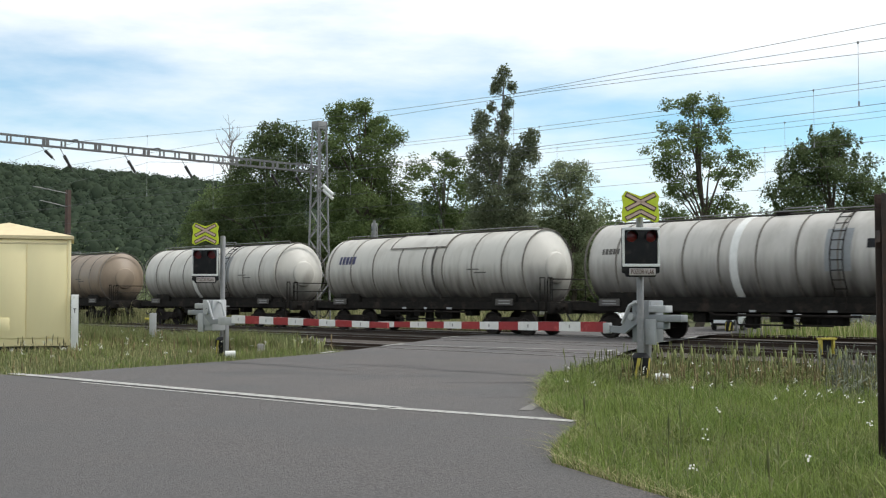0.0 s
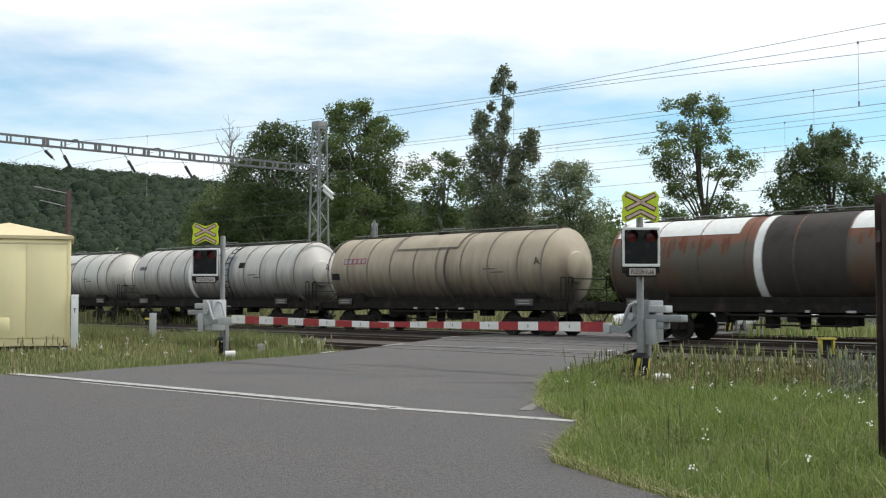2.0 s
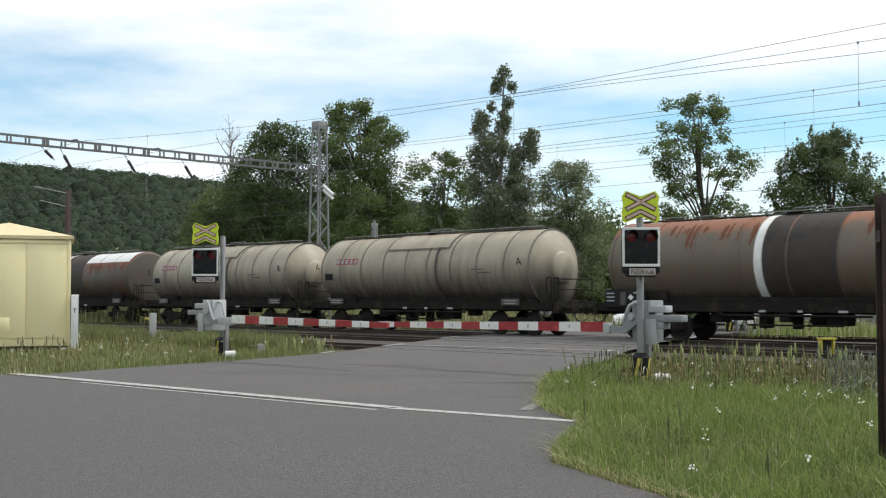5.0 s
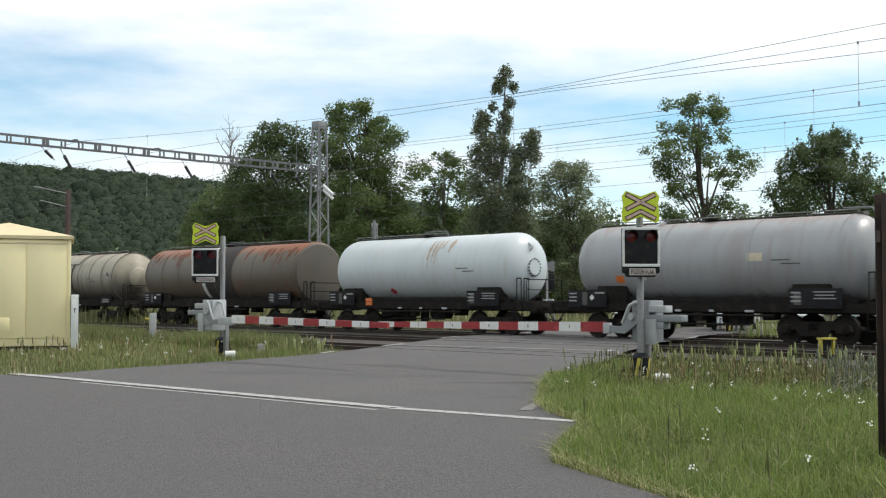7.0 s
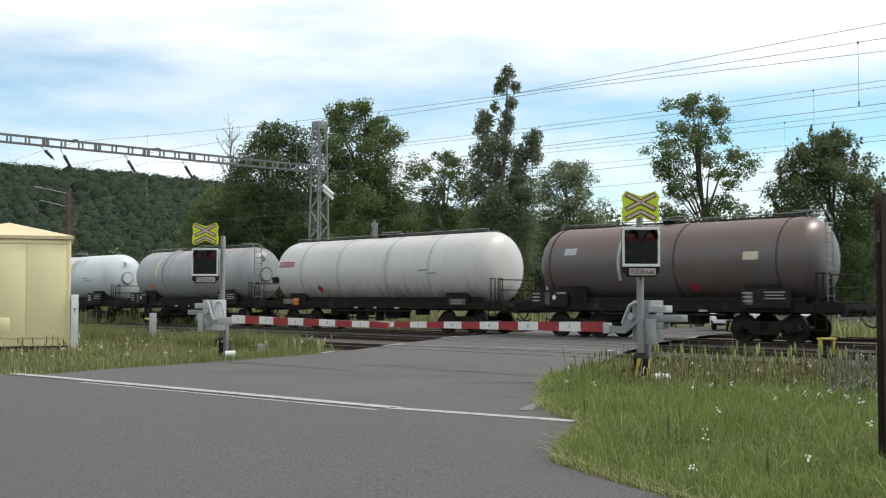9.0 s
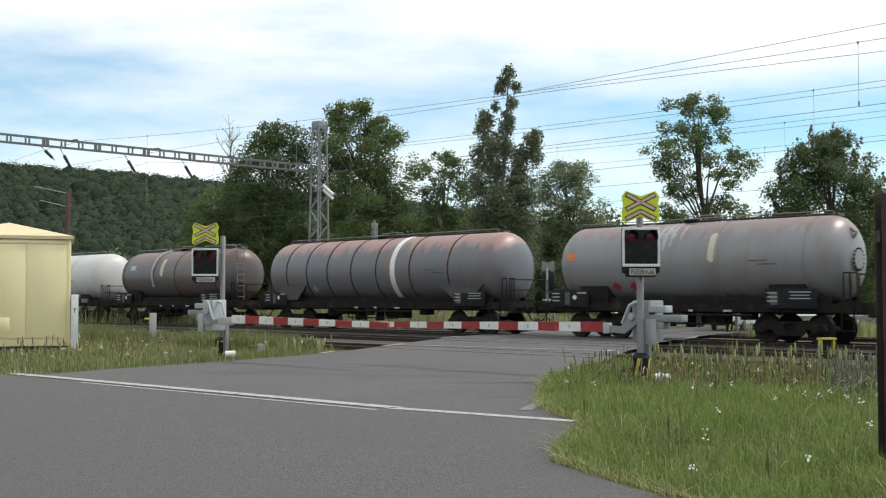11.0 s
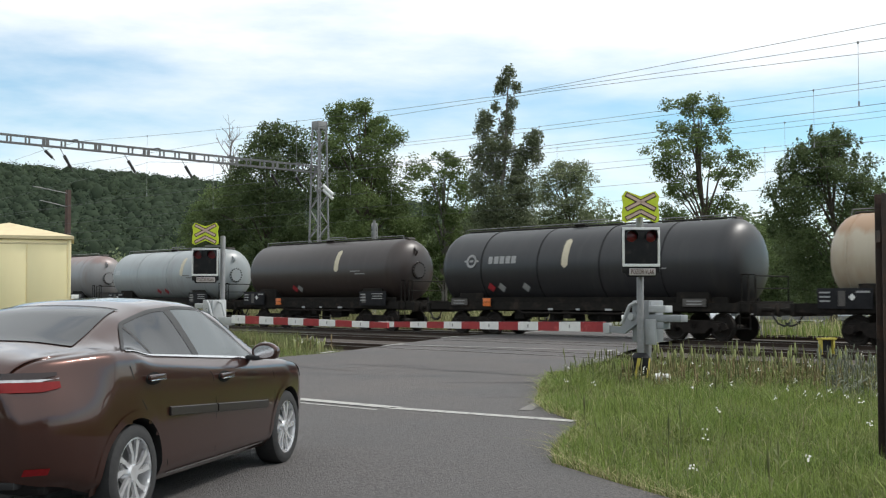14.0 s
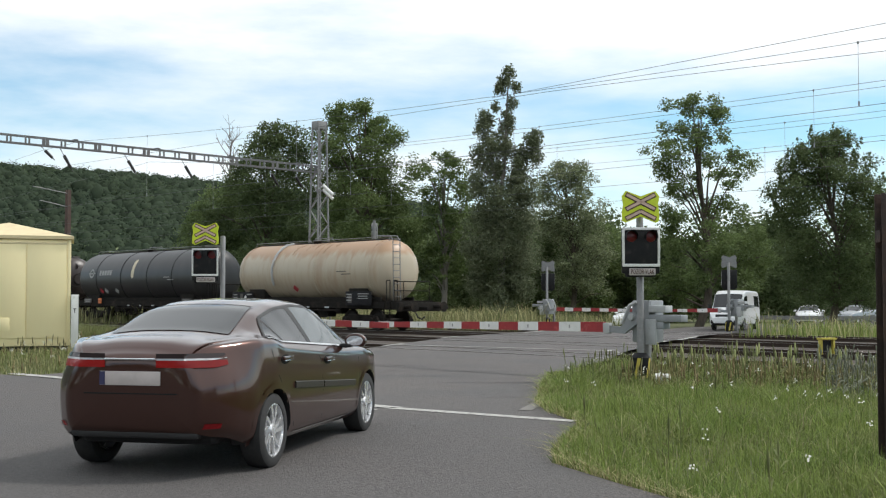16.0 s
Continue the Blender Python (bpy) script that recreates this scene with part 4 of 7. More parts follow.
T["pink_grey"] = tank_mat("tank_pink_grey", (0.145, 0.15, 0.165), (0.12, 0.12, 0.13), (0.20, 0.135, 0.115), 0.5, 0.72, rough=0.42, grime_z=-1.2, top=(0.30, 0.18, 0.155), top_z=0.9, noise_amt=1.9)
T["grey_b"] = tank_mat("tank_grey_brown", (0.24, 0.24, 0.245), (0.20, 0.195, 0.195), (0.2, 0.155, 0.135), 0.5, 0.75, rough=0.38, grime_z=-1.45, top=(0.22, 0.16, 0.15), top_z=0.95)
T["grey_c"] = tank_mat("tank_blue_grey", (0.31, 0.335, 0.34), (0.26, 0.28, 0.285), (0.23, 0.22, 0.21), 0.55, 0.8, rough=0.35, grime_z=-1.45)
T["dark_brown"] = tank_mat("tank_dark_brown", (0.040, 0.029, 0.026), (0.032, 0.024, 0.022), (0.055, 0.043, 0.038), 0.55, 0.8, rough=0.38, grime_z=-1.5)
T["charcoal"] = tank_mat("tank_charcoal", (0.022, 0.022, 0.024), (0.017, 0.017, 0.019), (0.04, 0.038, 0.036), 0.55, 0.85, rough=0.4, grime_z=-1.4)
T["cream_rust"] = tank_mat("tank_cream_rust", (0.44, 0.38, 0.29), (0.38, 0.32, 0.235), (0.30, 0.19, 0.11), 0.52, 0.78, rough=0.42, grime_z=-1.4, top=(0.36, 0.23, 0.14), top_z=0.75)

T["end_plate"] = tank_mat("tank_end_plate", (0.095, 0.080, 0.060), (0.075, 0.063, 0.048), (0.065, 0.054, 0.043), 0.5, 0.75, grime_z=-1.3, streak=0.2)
WHEEL_R = 0.46


def shared_meshes():
    """Bogie pieces that every wagon shares."""
    out = {}
    bm = bmesh.new()
    for y in (-0.75, 0.75):
        sg = 1 if y > 0 else -1
        add_lathe(bm, [(y - 0.06 * sg - 0.005 * sg, 0.49), (y - 0.035 * sg, 0.465), (y + 0.06 * sg, 0.46), (y + 0.065 * sg, 0.40), (y + 0.02 * sg, 0.36), (y + 0.03 * sg, 0.16), (y + 0.09 * sg, 0.14), (y + 0.10 * sg, 0.09)], "y", 28)
    add_cyl(bm, (0, -0.75, 0), (0, 0.75, 0), 0.085)
    out["wheelset"] = mesh_of("wheelset", bm, M["wheel"], 35)
    bm = bmesh.new()
    for y in (-1.0, 1.0):
        pr = [(-1.25, 0.42), (-1.15, 0.62), (-0.55, 0.70), (0.55, 0.70), (1.15, 0.62), (1.25, 0.42), (1.08, 0.36), (0.6, 0.46), (0.42, 0.26), (-0.42, 0.26), (-0.6, 0.46), (-1.08, 0.36)]
        a = [bm.verts.new((px, y - 0.05, pz)) for px, pz in pr]
        b = [bm.verts.new((px, y + 0.05, pz)) for px, pz in pr]
        bm.faces.new(a)
        bm.faces.new(b[::-1])
        for i in range(len(pr)):
            j = (i + 1) % len(pr)
            bm.faces.new((a[i], b[i], b[j], a[j]))
    add_box(bm, (0, 0, 0.55), (0.4, 2.1, 0.28), bevel=0.03)
    out["side_frame"] = mesh_of("bogie_frame", bm, M["bogie"])
    bm = bmesh.new()
    add_box(bm, (0, 0, 0.46), (0.26, 0.16, 0.30), bevel=0.03)
    add_cyl(bm, (0, 0.0, 0.46), (0, 0.13, 0.46), 0.11, seg=14)
    out["axle_box"] = mesh_of("axle_box", bm, M["bogie"], 35)
    bm = bmesh.new()
    for dx in (-0.16, 0.0, 0.16):
        for k in range(5):
            add_lathe_at = Matrix.Translation((dx, 0, 0.30 + k * 0.06))
            bmesh.ops.create_cone(bm, cap_ends=True, segments=12, radius1=0.065, radius2=0.065, depth=0.032, matrix=add_lathe_at)
    out["springs"] = mesh_of("spring_nest", bm, M["bogie"])
    bm = bmesh.new()
    add_cyl(bm, (0, 0, 0), (0.36, 0, 0), 0.085, seg=16)
    add_cyl(bm, (0.36, 0, 0), (0.60, 0, 0), 0.06, seg=16)
    add_lathe(bm, [(0.58, 0.08), (0.59, 0.225), (0.62, 0.22), (0.635, 0.1)], "x", 24)
    out["buffer"] = mesh_of("buffer", bm, M["under"], 35)
    bm = bmesh.new()
    add_path(bm, [(0, 0, 0), (0.1, 0, -0.12), (0.26, 0, -0.34), (0.46, 0.05, -0.42), (0.62, 0.1, -0.30)], 0.03, 8)
    out["hose"] = mesh_of("brake_hose", bm, M["rubber"], 50)
    return out


S = shared_meshes()
WHEELSETS = []


def tank_profile(L, R, end):
    h = L / 2
    if end == "flat":
        return [(-h - 0.16, 0.02), (-h - 0.14, R * 0.55), (-h - 0.08, R * 0.93), (-h - 0.01, R * 0.985), (-h + 0.03, R), (-h * 0.5, R), (0, R), (h * 0.5, R), (h - 0.03, R), (h + 0.01, R * 0.985), (h + 0.08, R * 0.93), (h + 0.14, R * 0.55), (h + 0.16, 0.02)]
    if end == "cone":
        return [(-h - 0.48, 0.02), (-h - 0.46, R * 0.36), (-h - 0.42, R * 0.42), (-h - 0.008, R * 0.985), (-h + 0.005, R), (-h * 0.5, R), (0, R), (h * 0.5, R), (h - 0.005, R), (h + 0.008, R * 0.985), (h + 0.42, R * 0.42), (h + 0.46, R * 0.36), (h + 0.48, 0.02)]
    d = 0.74
    arc = [(h - d + d * math.sin(a), R * (math.cos(a) ** 0.74)) for a in [math.radians(x) for x in (0, 12, 24, 36, 48, 60, 70, 78, 84, 88)]] + [(h, 0.02)]
    return [(-x, r) for x, r in arc[::-1]] + [(0, R)] + arc


def ring_mesh(R, w, t, a0=0, a1=360, seg=56):
    """A raised hoop round the barrel, or part of one."""
    bm = bmesh.new()
    full = a1 - a0 >= 360
    n = seg if full else max(4, int(seg * (a1 - a0) / 360))
    rows = []
    for i in range(n + (0 if full else 1)):
        a = radians(a0 + (a1 - a0) * i / n)
        rows.append([bm.verts.new((x, r * math.cos(a), r * math.sin(a))) for x, r in ((-w / 2, R - 0.01), (-w / 2 * 0.9, R + t), (w / 2 * 0.9, R + t), (w / 2, R - 0.01))])
    m = len(rows)
    for i in range(m if full else m - 1):
        p, q = rows[i], rows[(i + 1) % m]
        for k in range(3):
            bm.faces.new((p[k], p[k + 1], q[k + 1], q[k]))
    return bm


def patch(R, x0, x1, a0, a1, off=0.006, pointed=False):
    """A painted sheet lying on the barrel between two angles (90 is the crown, 0 faces the road)."""
    bm = bmesh.new()
    n = max(2, int(abs(a1 - a0) / 4))
    rows = []
    for i in range(n + 1):
        a = radians(a0 + (a1 - a0) * i / n)
        k = 1.0
        if pointed and i in (0, n):
            k = 0.25
        xm, hw = (x0 + x1) / 2, (x1 - x0) / 2 * k
        rows.append([bm.verts.new((x, (R + off) * math.cos(a), (R + off) * math.sin(a))) for x in (xm - hw, xm + hw)])
    for p, q in zip(rows[:-1], rows[1:]):
        bm.faces.new((p[0], p[1], q[1], q[0]))
    return bm


def tank_wagon(front, rear, material, label, D=2.9, ztop=4.08, end="flat", ribs=(), rib="rib_dark", band=None, mark=None, walkway=(0.05, 0.95),
               ladder=None, boards=True, orange=None, hood=None, platform="rear", manhole=False, white_patch=None, squares=(), arch=False, letters=None, saddle=False, rib_w=0.07, texts=True, front_over=1.25, rear_over=1.25):
    """A bogie tank wagon. front and rear: where the barrel ends along the track at the clip's start. Local x is the way it rolls, +y faces the road."""
    L, R = front - rear, D / 2
    mid = (front + rear) / 2
    zc = ztop - R
    th = thing("tank_wagon", track_pose(TRAIN_P, mid), label, "tank wagon", "tank wagons of the goods train")
    cyl = L - (0.96 if end == "cone" else 0.32 if end == "flat" else 0.0)
    bm = bmesh.new()
    add_lathe(bm, tank_profile(cyl, R, end), "x", 64)
    base = pose(0, 0, zc)
    tank = part("tank", bm, [material, T["end_plate"]] if end == "flat" else material, th, m=base, smooth=30)
    if end == "flat":
        for pl in tank.data.polygons:
            if abs(pl.center.x) > cyl / 2:
                pl.material_index = 1
    X = lambda q: L / 2 - q * L                    # q: 0 at the leading end, 1 at the trailing end
    for q in ribs:
        part("hoop", ring_mesh(R, rib_w, 0.016), M[rib] if isinstance(rib, str) else rib, th, m=base @ pose(X(q), 0, 0), smooth=40)
    if band is not None:
        part("white_band", ring_mesh(R, 0.30, 0.02), M["white"], th, "broad white band round the barrel", m=base @ pose(X(band), 0, 0), smooth=40)
    # end details
    for sx in (-1, 1):
        tip = cyl / 2 + (0.48 if end == "cone" else 0.16 if end == "flat" else 0.0)
        if manhole and sx < 0:
            bm = bmesh.new()
            add_lathe(bm, [(-tip - 0.07, 0.02), (-tip - 0.07, 0.30), (-tip - 0.04, 0.31), (-tip - 0.04, 0.36), (-tip + 0.02, 0.38), (-tip + 0.25, 0.38)], "x", 32)
            mh = part("manhole", bm, material, th, "bolted round manhole cover", m=base @ pose(0, 0, -0.02), smooth=35)
            for i in range(16):
                a = i * math.tau / 16
                bm = bmesh.new()
                add_cyl(bm, (-tip - 0.075, 0.34 * math.cos(a), 0.34 * math.sin(a)), (-tip - 0.03, 0.34 * math.cos(a), 0.34 * math.sin(a)), 0.032, seg=6)
                part("bolt", bm, M["bogie"], mh)
            bm = bmesh.new()
            add_path(bm, [(-tip + 0.17, 0.1, 0.95), (-tip - 0.05, 0.1, 0.8), (-tip + 0.1, 0.1, 0.62)], 0.05, 8)
            part("lifting_lug", bm, material, th, m=base)
        elif end == "cone":
            bm = bmesh.new()
            add_lathe(bm, [(-0.025, 0.02), (-0.025, 0.56), (0.0, 0.60), (0.03, 0.62), (0.06, 0.63)] if sx < 0 else [(0.0, 0.4), (0.02, 0.02)], "x", 28)
            part("end_cap", bm, material, th, m=base @ pose(sx * (tip + 0.0) - (0.0 if sx < 0 else 0.02), 0, 0), smooth=35)
    # crown walkway with edge rail
    if walkway:
        x0, x1 = X(walkway[0]), X(walkway[1])
        w = part("walkway", (lambda b: (add_box(b, ((x0 + x1) / 2, -0.1, R + 0.055), (abs(x0 - x1), 0.45, 0.03)), b)[1])(bmesh.new()), M["walk_grey"], th, "dark grating walkway along the crown", m=base)
        n = max(2, int(abs(x0 - x1) / 1.6))
        for i in range(n + 1):
            x = x0 + (x1 - x0) * i / n
            box_part("walkway_bracket", w, (x, -0.1, R + 0.015), (0.05, 0.4, 0.08), M["walk_grey"])
        bm = bmesh.new()                           # thin pale handrail beside the walkway
        add_path(bm, [(x0, 0.34, R - 0.06), (x0 - 0.04, 0.34, R + 0.12), (x1 + 0.04, 0.34, R + 0.12), (x1, 0.34, R - 0.06)], 0.016, 6)
        part("crown_handrail", bm, M["galv"], th, m=base, smooth=50)
        bm = bmesh.new()
        xm = X(0.52)
        add_path(bm, [(xm + 0.7, 0.2, R + 0.1), (xm + 0.65, 0.2, R + 0.22), (xm - 0.65, 0.2, R + 0.22), (xm - 0.7, 0.2, R + 0.1)], 0.02, 6)
        part("crown_rail", bm, M["galv"], th, m=base, smooth=50)
        bm = bmesh.new()
        add_lathe(bm, [(R - 0.02, 0.27), (R + 0.06, 0.27), (R + 0.07, 0.3), (R + 0.10, 0.3), (R + 0.12, 0.1)], "z", 24)
        part("dome_lid", bm, M["bogie"], th, m=base @ pose(X(0.47), 0, 0), smooth=35)
    if ladder is not None:
        bm = bmesh.new()
        x = X(ladder)
        for dx in (-0.2, 0.2):
            pts = [(x + dx, (R + 0.10) * math.cos(radians(a)), (R + 0.10) * math.sin(radians(a))) for a in range(-36, 84, 12)]
            limb(bm, [Vector(q) for q in [(x + dx, R * 0.95, -R)] + pts], 0.02, 0.02, 6)
        lad = part("ladder", bm, M["bogie"], th, "dark steel side ladder", m=base, smooth=50)
        for a in range(-34, 84, 11):
            bm = bmesh.new()
            add_cyl(bm, (x - 0.2, (R + 0.1) * math.cos(radians(a)), (R + 0.1) * math.sin(radians(a))), (x + 0.2, (R + 0.1) * math.cos(radians(a)), (R + 0.1) * math.sin(radians(a))), 0.016, seg=6)
            part("rung", bm, M["bogie"], lad)
        part("ladder_backing", patch(R, x - 0.42, x + 0.42, -14, 38, 0.012), M["grey_paint"], th, m=base)
    if hood:
        q0, q1, a0 = hood
        part("hood_sheet", patch(R, X(q1), X(q0), a0, 88, 0.03), material, th, "raised cladding hood beside the dome", m=base, smooth=40)
        part("hood_edge", patch(R, X(q1), X(q0), a0 - 2.5, a0, 0.05), M["rib_dark"], th, m=base)
        for q in (q0, q1):
            part("hood_edge", ring_mesh(R + 0.03, 0.05, 0.02, a0 - 2, 88), M["rib_dark"], th, m=base @ pose(X(q), 0, 0), smooth=40)
        part("spill_pipe", ring_mesh(R + 0.01, 0.07, 0.05, -60, a0), M["stencil_dark"], th, m=base @ pose(X(q1) + 0.55, 0, 0), smooth=40)
    if arch:                                       # bent overflow pipe over the crown
        part("overflow_pipe", ring_mesh(R + 0.02, 0.08, 0.07, -25, 100), M["light_grey"], th, "pale bent pipe over the barrel", m=base @ pose(X(arch), 0, 0), smooth=40)
    if white_patch is not None:
        part("level_mark", patch(R, X(white_patch) - 0.15, X(white_patch) + 0.15, -2, 42, pointed=True), M["cream_mark"], th, "cream pointed level mark on the barrel", m=base)
    # owner's mark as plain coloured bars
    if mark:
        q, a0, a1, w, colour, style = mark
        if style == "plate":
            pl = part("owner_mark", patch(R, X(q) - w / 2, X(q) + w / 2, a0, a1, 0.008), M[colour], th, "dark red owner mark with pale bars", m=base)
            for i in range(5):
                x = X(q) + w / 2 - (i + 0.5) * w / 5
                part("mark_bar", patch(R, x - w * 0.065, x + w * 0.065, a0 + 1.6, a1 - 1.6, 0.013), M["stencil"], pl)
        else:
            g = part("owner_mark", patch(R, X(q) + w / 2 - w / 6, X(q) + w / 2 - 0.04, a0, a1, 0.008), M[colour], th, "owner mark in plain bars", m=base)
            for i in range(1, 5):
                x = X(q) + w / 2 - (i + 0.5) * w / 5
                part("mark_bar", patch(R, x - w * 0.08, x + w * 0.08, a0, a1, 0.008), M[colour], g)
    for (q, a, kind) in squares:
        mm = {"r": "hazard_red", "w": "stencil", "o": "orange", "k": "board", "y": "cream_mark", "g": "light_grey"}[kind[0]]
        sz = 0.34 if kind[0] in "rwo" else 0.55
        if kind[0] in "rw":
            bm = bmesh.new()
            ca, sa = math.cos(radians(a)), math.sin(radians(a))
            k = sz * 0.62
            f = [(k, 0), (0, k), (-k, 0), (0, -k)]
            bm.faces.new([bm.verts.new((X(q) + dx, (R + 0.012) * ca - dz * sa, (R + 0.012) * sa + dz * ca)) for dx, dz in f])
            part("hazard_diamond", bm, M[mm], th, "red hazard diamond" if kind[0] == "r" else "white hazard diamond", m=base)
        else:
            part("sign_sheet", patch(R, X(q) - sz / 2, X(q) + sz / 2, a, a + 11, 0.01), M[mm], th, m=base)
    if texts:                                      # small stencilled notes
        for q, a in ((0.76, -2), (0.79, -7)):
            part("stencil_note", patch(R, X(q) - 0.35, X(q) + 0.30, a, a + 1.6, 0.008), M["stencil_dark"] if material not in (T["dark_brown"], T["charcoal"]) else M["stencil"], th, m=base)
    if letters:
        for (q, ch) in letters:
            write(th, ch, 0.42, base @ pose(X(q), R * 0.985 + 0.05, 0.22, 0, 0, 180) @ pose(0, 0, 0, 8, 0, 0), M["black"], name="letter")
    # underframe
    half = L / 2
    fo, ro = half + front_over - 0.62, half + rear_over - 0.62
    bm = bmesh.new()
    add_box(bm, ((fo - ro) / 2, 0, 1.08), (fo + ro, 0.42, 0.32))
    part("centre_sill", bm, M["under"], th)
    for y in (-1.12, 1.12):
        box_part("side_sill", th, ((fo - ro) / 2, y, 1.13), (fo + ro, 0.12, 0.28), M["under"])
        box_part("cradle_beam", th, (0, y * 0.86, 1.34), (L * 0.93, 0.10, 0.26), M["under"], 0.02)
    for x in (fo, -ro):
        box_part("headstock", th, (x, 0, 1.06), (0.16, 2.5, 0.40), M["under"], 0.015)
        sg = 1 if x > 0 else -1
        for y in (-0.875, 0.875):
            part("buffer", S["buffer"], None, th, m=pose(x + 0.06 * sg, y, 1.06, 0, 0, 0 if sg > 0 else 180))
        part("brake_hose", S["hose"], None, th, m=pose(x + 0.05 * sg, 0.35, 0.95, 0, 0, 0 if sg > 0 else 180))
        box_part("coupling", th, (x + 0.3 * sg, 0, 1.0), (0.55, 0.12, 0.14), M["under"], 0.02)
    bx = half - 1.75 if L > 11 else half - 1.35
    for x in (bx, -bx):
        box_part("saddle", th, (x, 0, zc - R * 0.72 - 0.1), (1.3, 2.3, 0.62), M["under"], 0.05)
        bo = part("bogie", S["side_frame"], None, th, "dark grimy two-axle bogie", m=pose(x, 0, 0))
        for k, dx in enumerate((-0.9, 0.9)):
            w = part("wheelset", S["wheelset"], None, bo, m=pose(dx, 0, WHEEL_R))
            WHEELSETS.append((k, w))
            for y in (1.04, -1.04):
                part("axle_box", S["axle_box"], None, bo, m=pose(dx, y, 0, 0, 0, 0 if y > 0 else 180))
        part("spring_nest", S["springs"], None, bo, m=pose(0, 1.0, 0))
        part("spring_nest", S["springs"], None, bo, m=pose(0, -1.0, 0))
    if saddle:                                     # flared plates under the barrel
        for x in (bx - 0.2, -bx + 0.2):
            bm = bmesh.new()
            bm.faces.new([bm.verts.new(v) for v in ((x - 1.3, R * 0.93, zc - R * 0.42), (x + 1.3, R * 0.93, zc - R * 0.42), (x + 0.45, R * 0.83, zc - R * 0.88), (x - 0.45, R * 0.83, zc - R * 0.88))])
            pl = part("saddle_plate", bm, M["saddle_grey"], th)
            pl.modifiers.new("thick", "SOLIDIFY").thickness = 0.03
    # equipment below the frame: air reservoir, brake rigging, valve box, pipes
    bm = bmesh.new()
    add_lathe(bm, [(-0.55, 0.05), (-0.5, 0.19), (0.5, 0.19), (0.55, 0.05)], "x", 18)
    part("air_reservoir", bm, M["under"], th, m=pose(-0.9, 0.55, 0.78), smooth=40)
    for q, zz, dz, w in ((0.30, 0.80, 0.34, 0.5), (0.42, 0.72, 0.5, 0.3), (0.60, 0.78, 0.4, 0.7), (0.70, 0.85, 0.25, 0.4), (0.35, 0.84, 0.26, 0.8)):
        box_part("brake_gear", th, (X(q), 0.7, zz), (w, 0.5, dz), M["under"], 0.03)
    box_part("valve_box", th, (0.25, 1.0, 0.86), (0.36, 0.3, 0.36), M["under"], 0.02)
    box_part("valve_stem", th, (0.1, 0.55, 0.70), (0.26, 0.3, 0.5), M["under"], 0.03)
    bm = bmesh.new()
    add_path(bm, [(1.6, 1.15, 0.74), (1.55, 1.15, 0.58), (-1.7, 1.15, 0.58), (-1.75, 1.15, 0.74)], 0.028, 6)
    for x in (-1.2, -0.6, 0.9, 1.3):
        add_cyl(bm, (x, 1.15, 0.44), (x, 1.15, 0.80), 0.022, seg=6)
    part("brake_rod", bm, M["under"], th)
    bm = bmesh.new()
    add_path(bm, [(2.6, 1.17, 0.98), (2.4, 1.17, 0.88), (-2.6, 1.17, 0.88)], 0.04, 8)
    part("discharge_pipe", bm, M["bogie"], th)
    for x, w in ((1.0, 0.22), (-0.3, 0.16), (-1.7, 0.3)):
        box_part("label_holder", th, (x, 1.19, 1.02), (w, 0.02, 0.07), M["light_grey"])
    # black data boards with pale bars
    if boards:
        for x, w, nb in ((half - 0.75, 1.75, 2), (-half + 1.55, 1.75, 3)):
            bd = box_part("data_board", th, (x, 1.28, 1.42), (w, 0.03, 0.62), M["board"], 0.004, "black data board with pale lettering bars")
            for i in range(3):
                box_part("data_bar", bd, (x + w * 0.36, 1.3, 1.60 - i * 0.13), (0.34, 0.008, 0.05), M["stencil"])
            if nb == 3:
                for i in range(3):
                    box_part("data_bar", bd, (x - w * 0.18, 1.3, 1.62 - i * 0.10), (0.72 - 0.1 * (i == 1), 0.008, 0.035), M["stencil"])
                box_part("data_panel", bd, (x + w * 0.33, 1.299, 1.42), (0.26, 0.006, 0.4), M["stencil_dark"])
            else:
                box_part("data_panel", bd, (x + w * 0.05, 1.3, 1.42), (0.22, 0.008, 0.46), M["stencil_dark"])
                box_part("data_bar", bd, (x - w * 0.33, 1.3, 1.62), (0.42, 0.008, 0.06), M["stencil"])
                bm = bmesh.new()
                k = 0.11
                bm.faces.new([bm.verts.new((x - w * 0.14 + a, 1.303, 1.46 + b)) for a, b in ((k, 0), (0, k), (-k, 0), (0, -k))])
                part("board_diamond", bm, M["white"], bd)
    else:
        for x in (half - 1.2, -half + 1.6):
            bd = box_part("data_plate", th, (x, 1.26, 1.28), (0.9, 0.03, 0.26), M["stencil_dark"], 0.004, "grimy data plate")
            for i in range(2):
                box_part("data_bar", bd, (x, 1.278, 1.33 - i * 0.1), (0.6, 0.006, 0.035), M["stencil"])
    if orange is not None:
        pl = box_part("orange_plate", th, (X(orange), 1.31, 1.28), (0.40, 0.02, 0.32), M["orange"], 0.006, "orange hazard number plate")
        box_part("plate_divider", pl, (X(orange), 1.322, 1.28), (0.40, 0.006, 0.02), M["board"])
        box_part("plate_edge", pl, (X(orange), 1.318, 1.438), (0.40, 0.01, 0.02), M["board"])
    # end platform, handrails and steps at the trailing end
    ex = -half
    bm = bmesh.new()
    add_box(bm, (ex - 0.3, 0, 1.30), (0.75, 2.3, 0.05))
    part("end_platform", bm, M["under"], th)
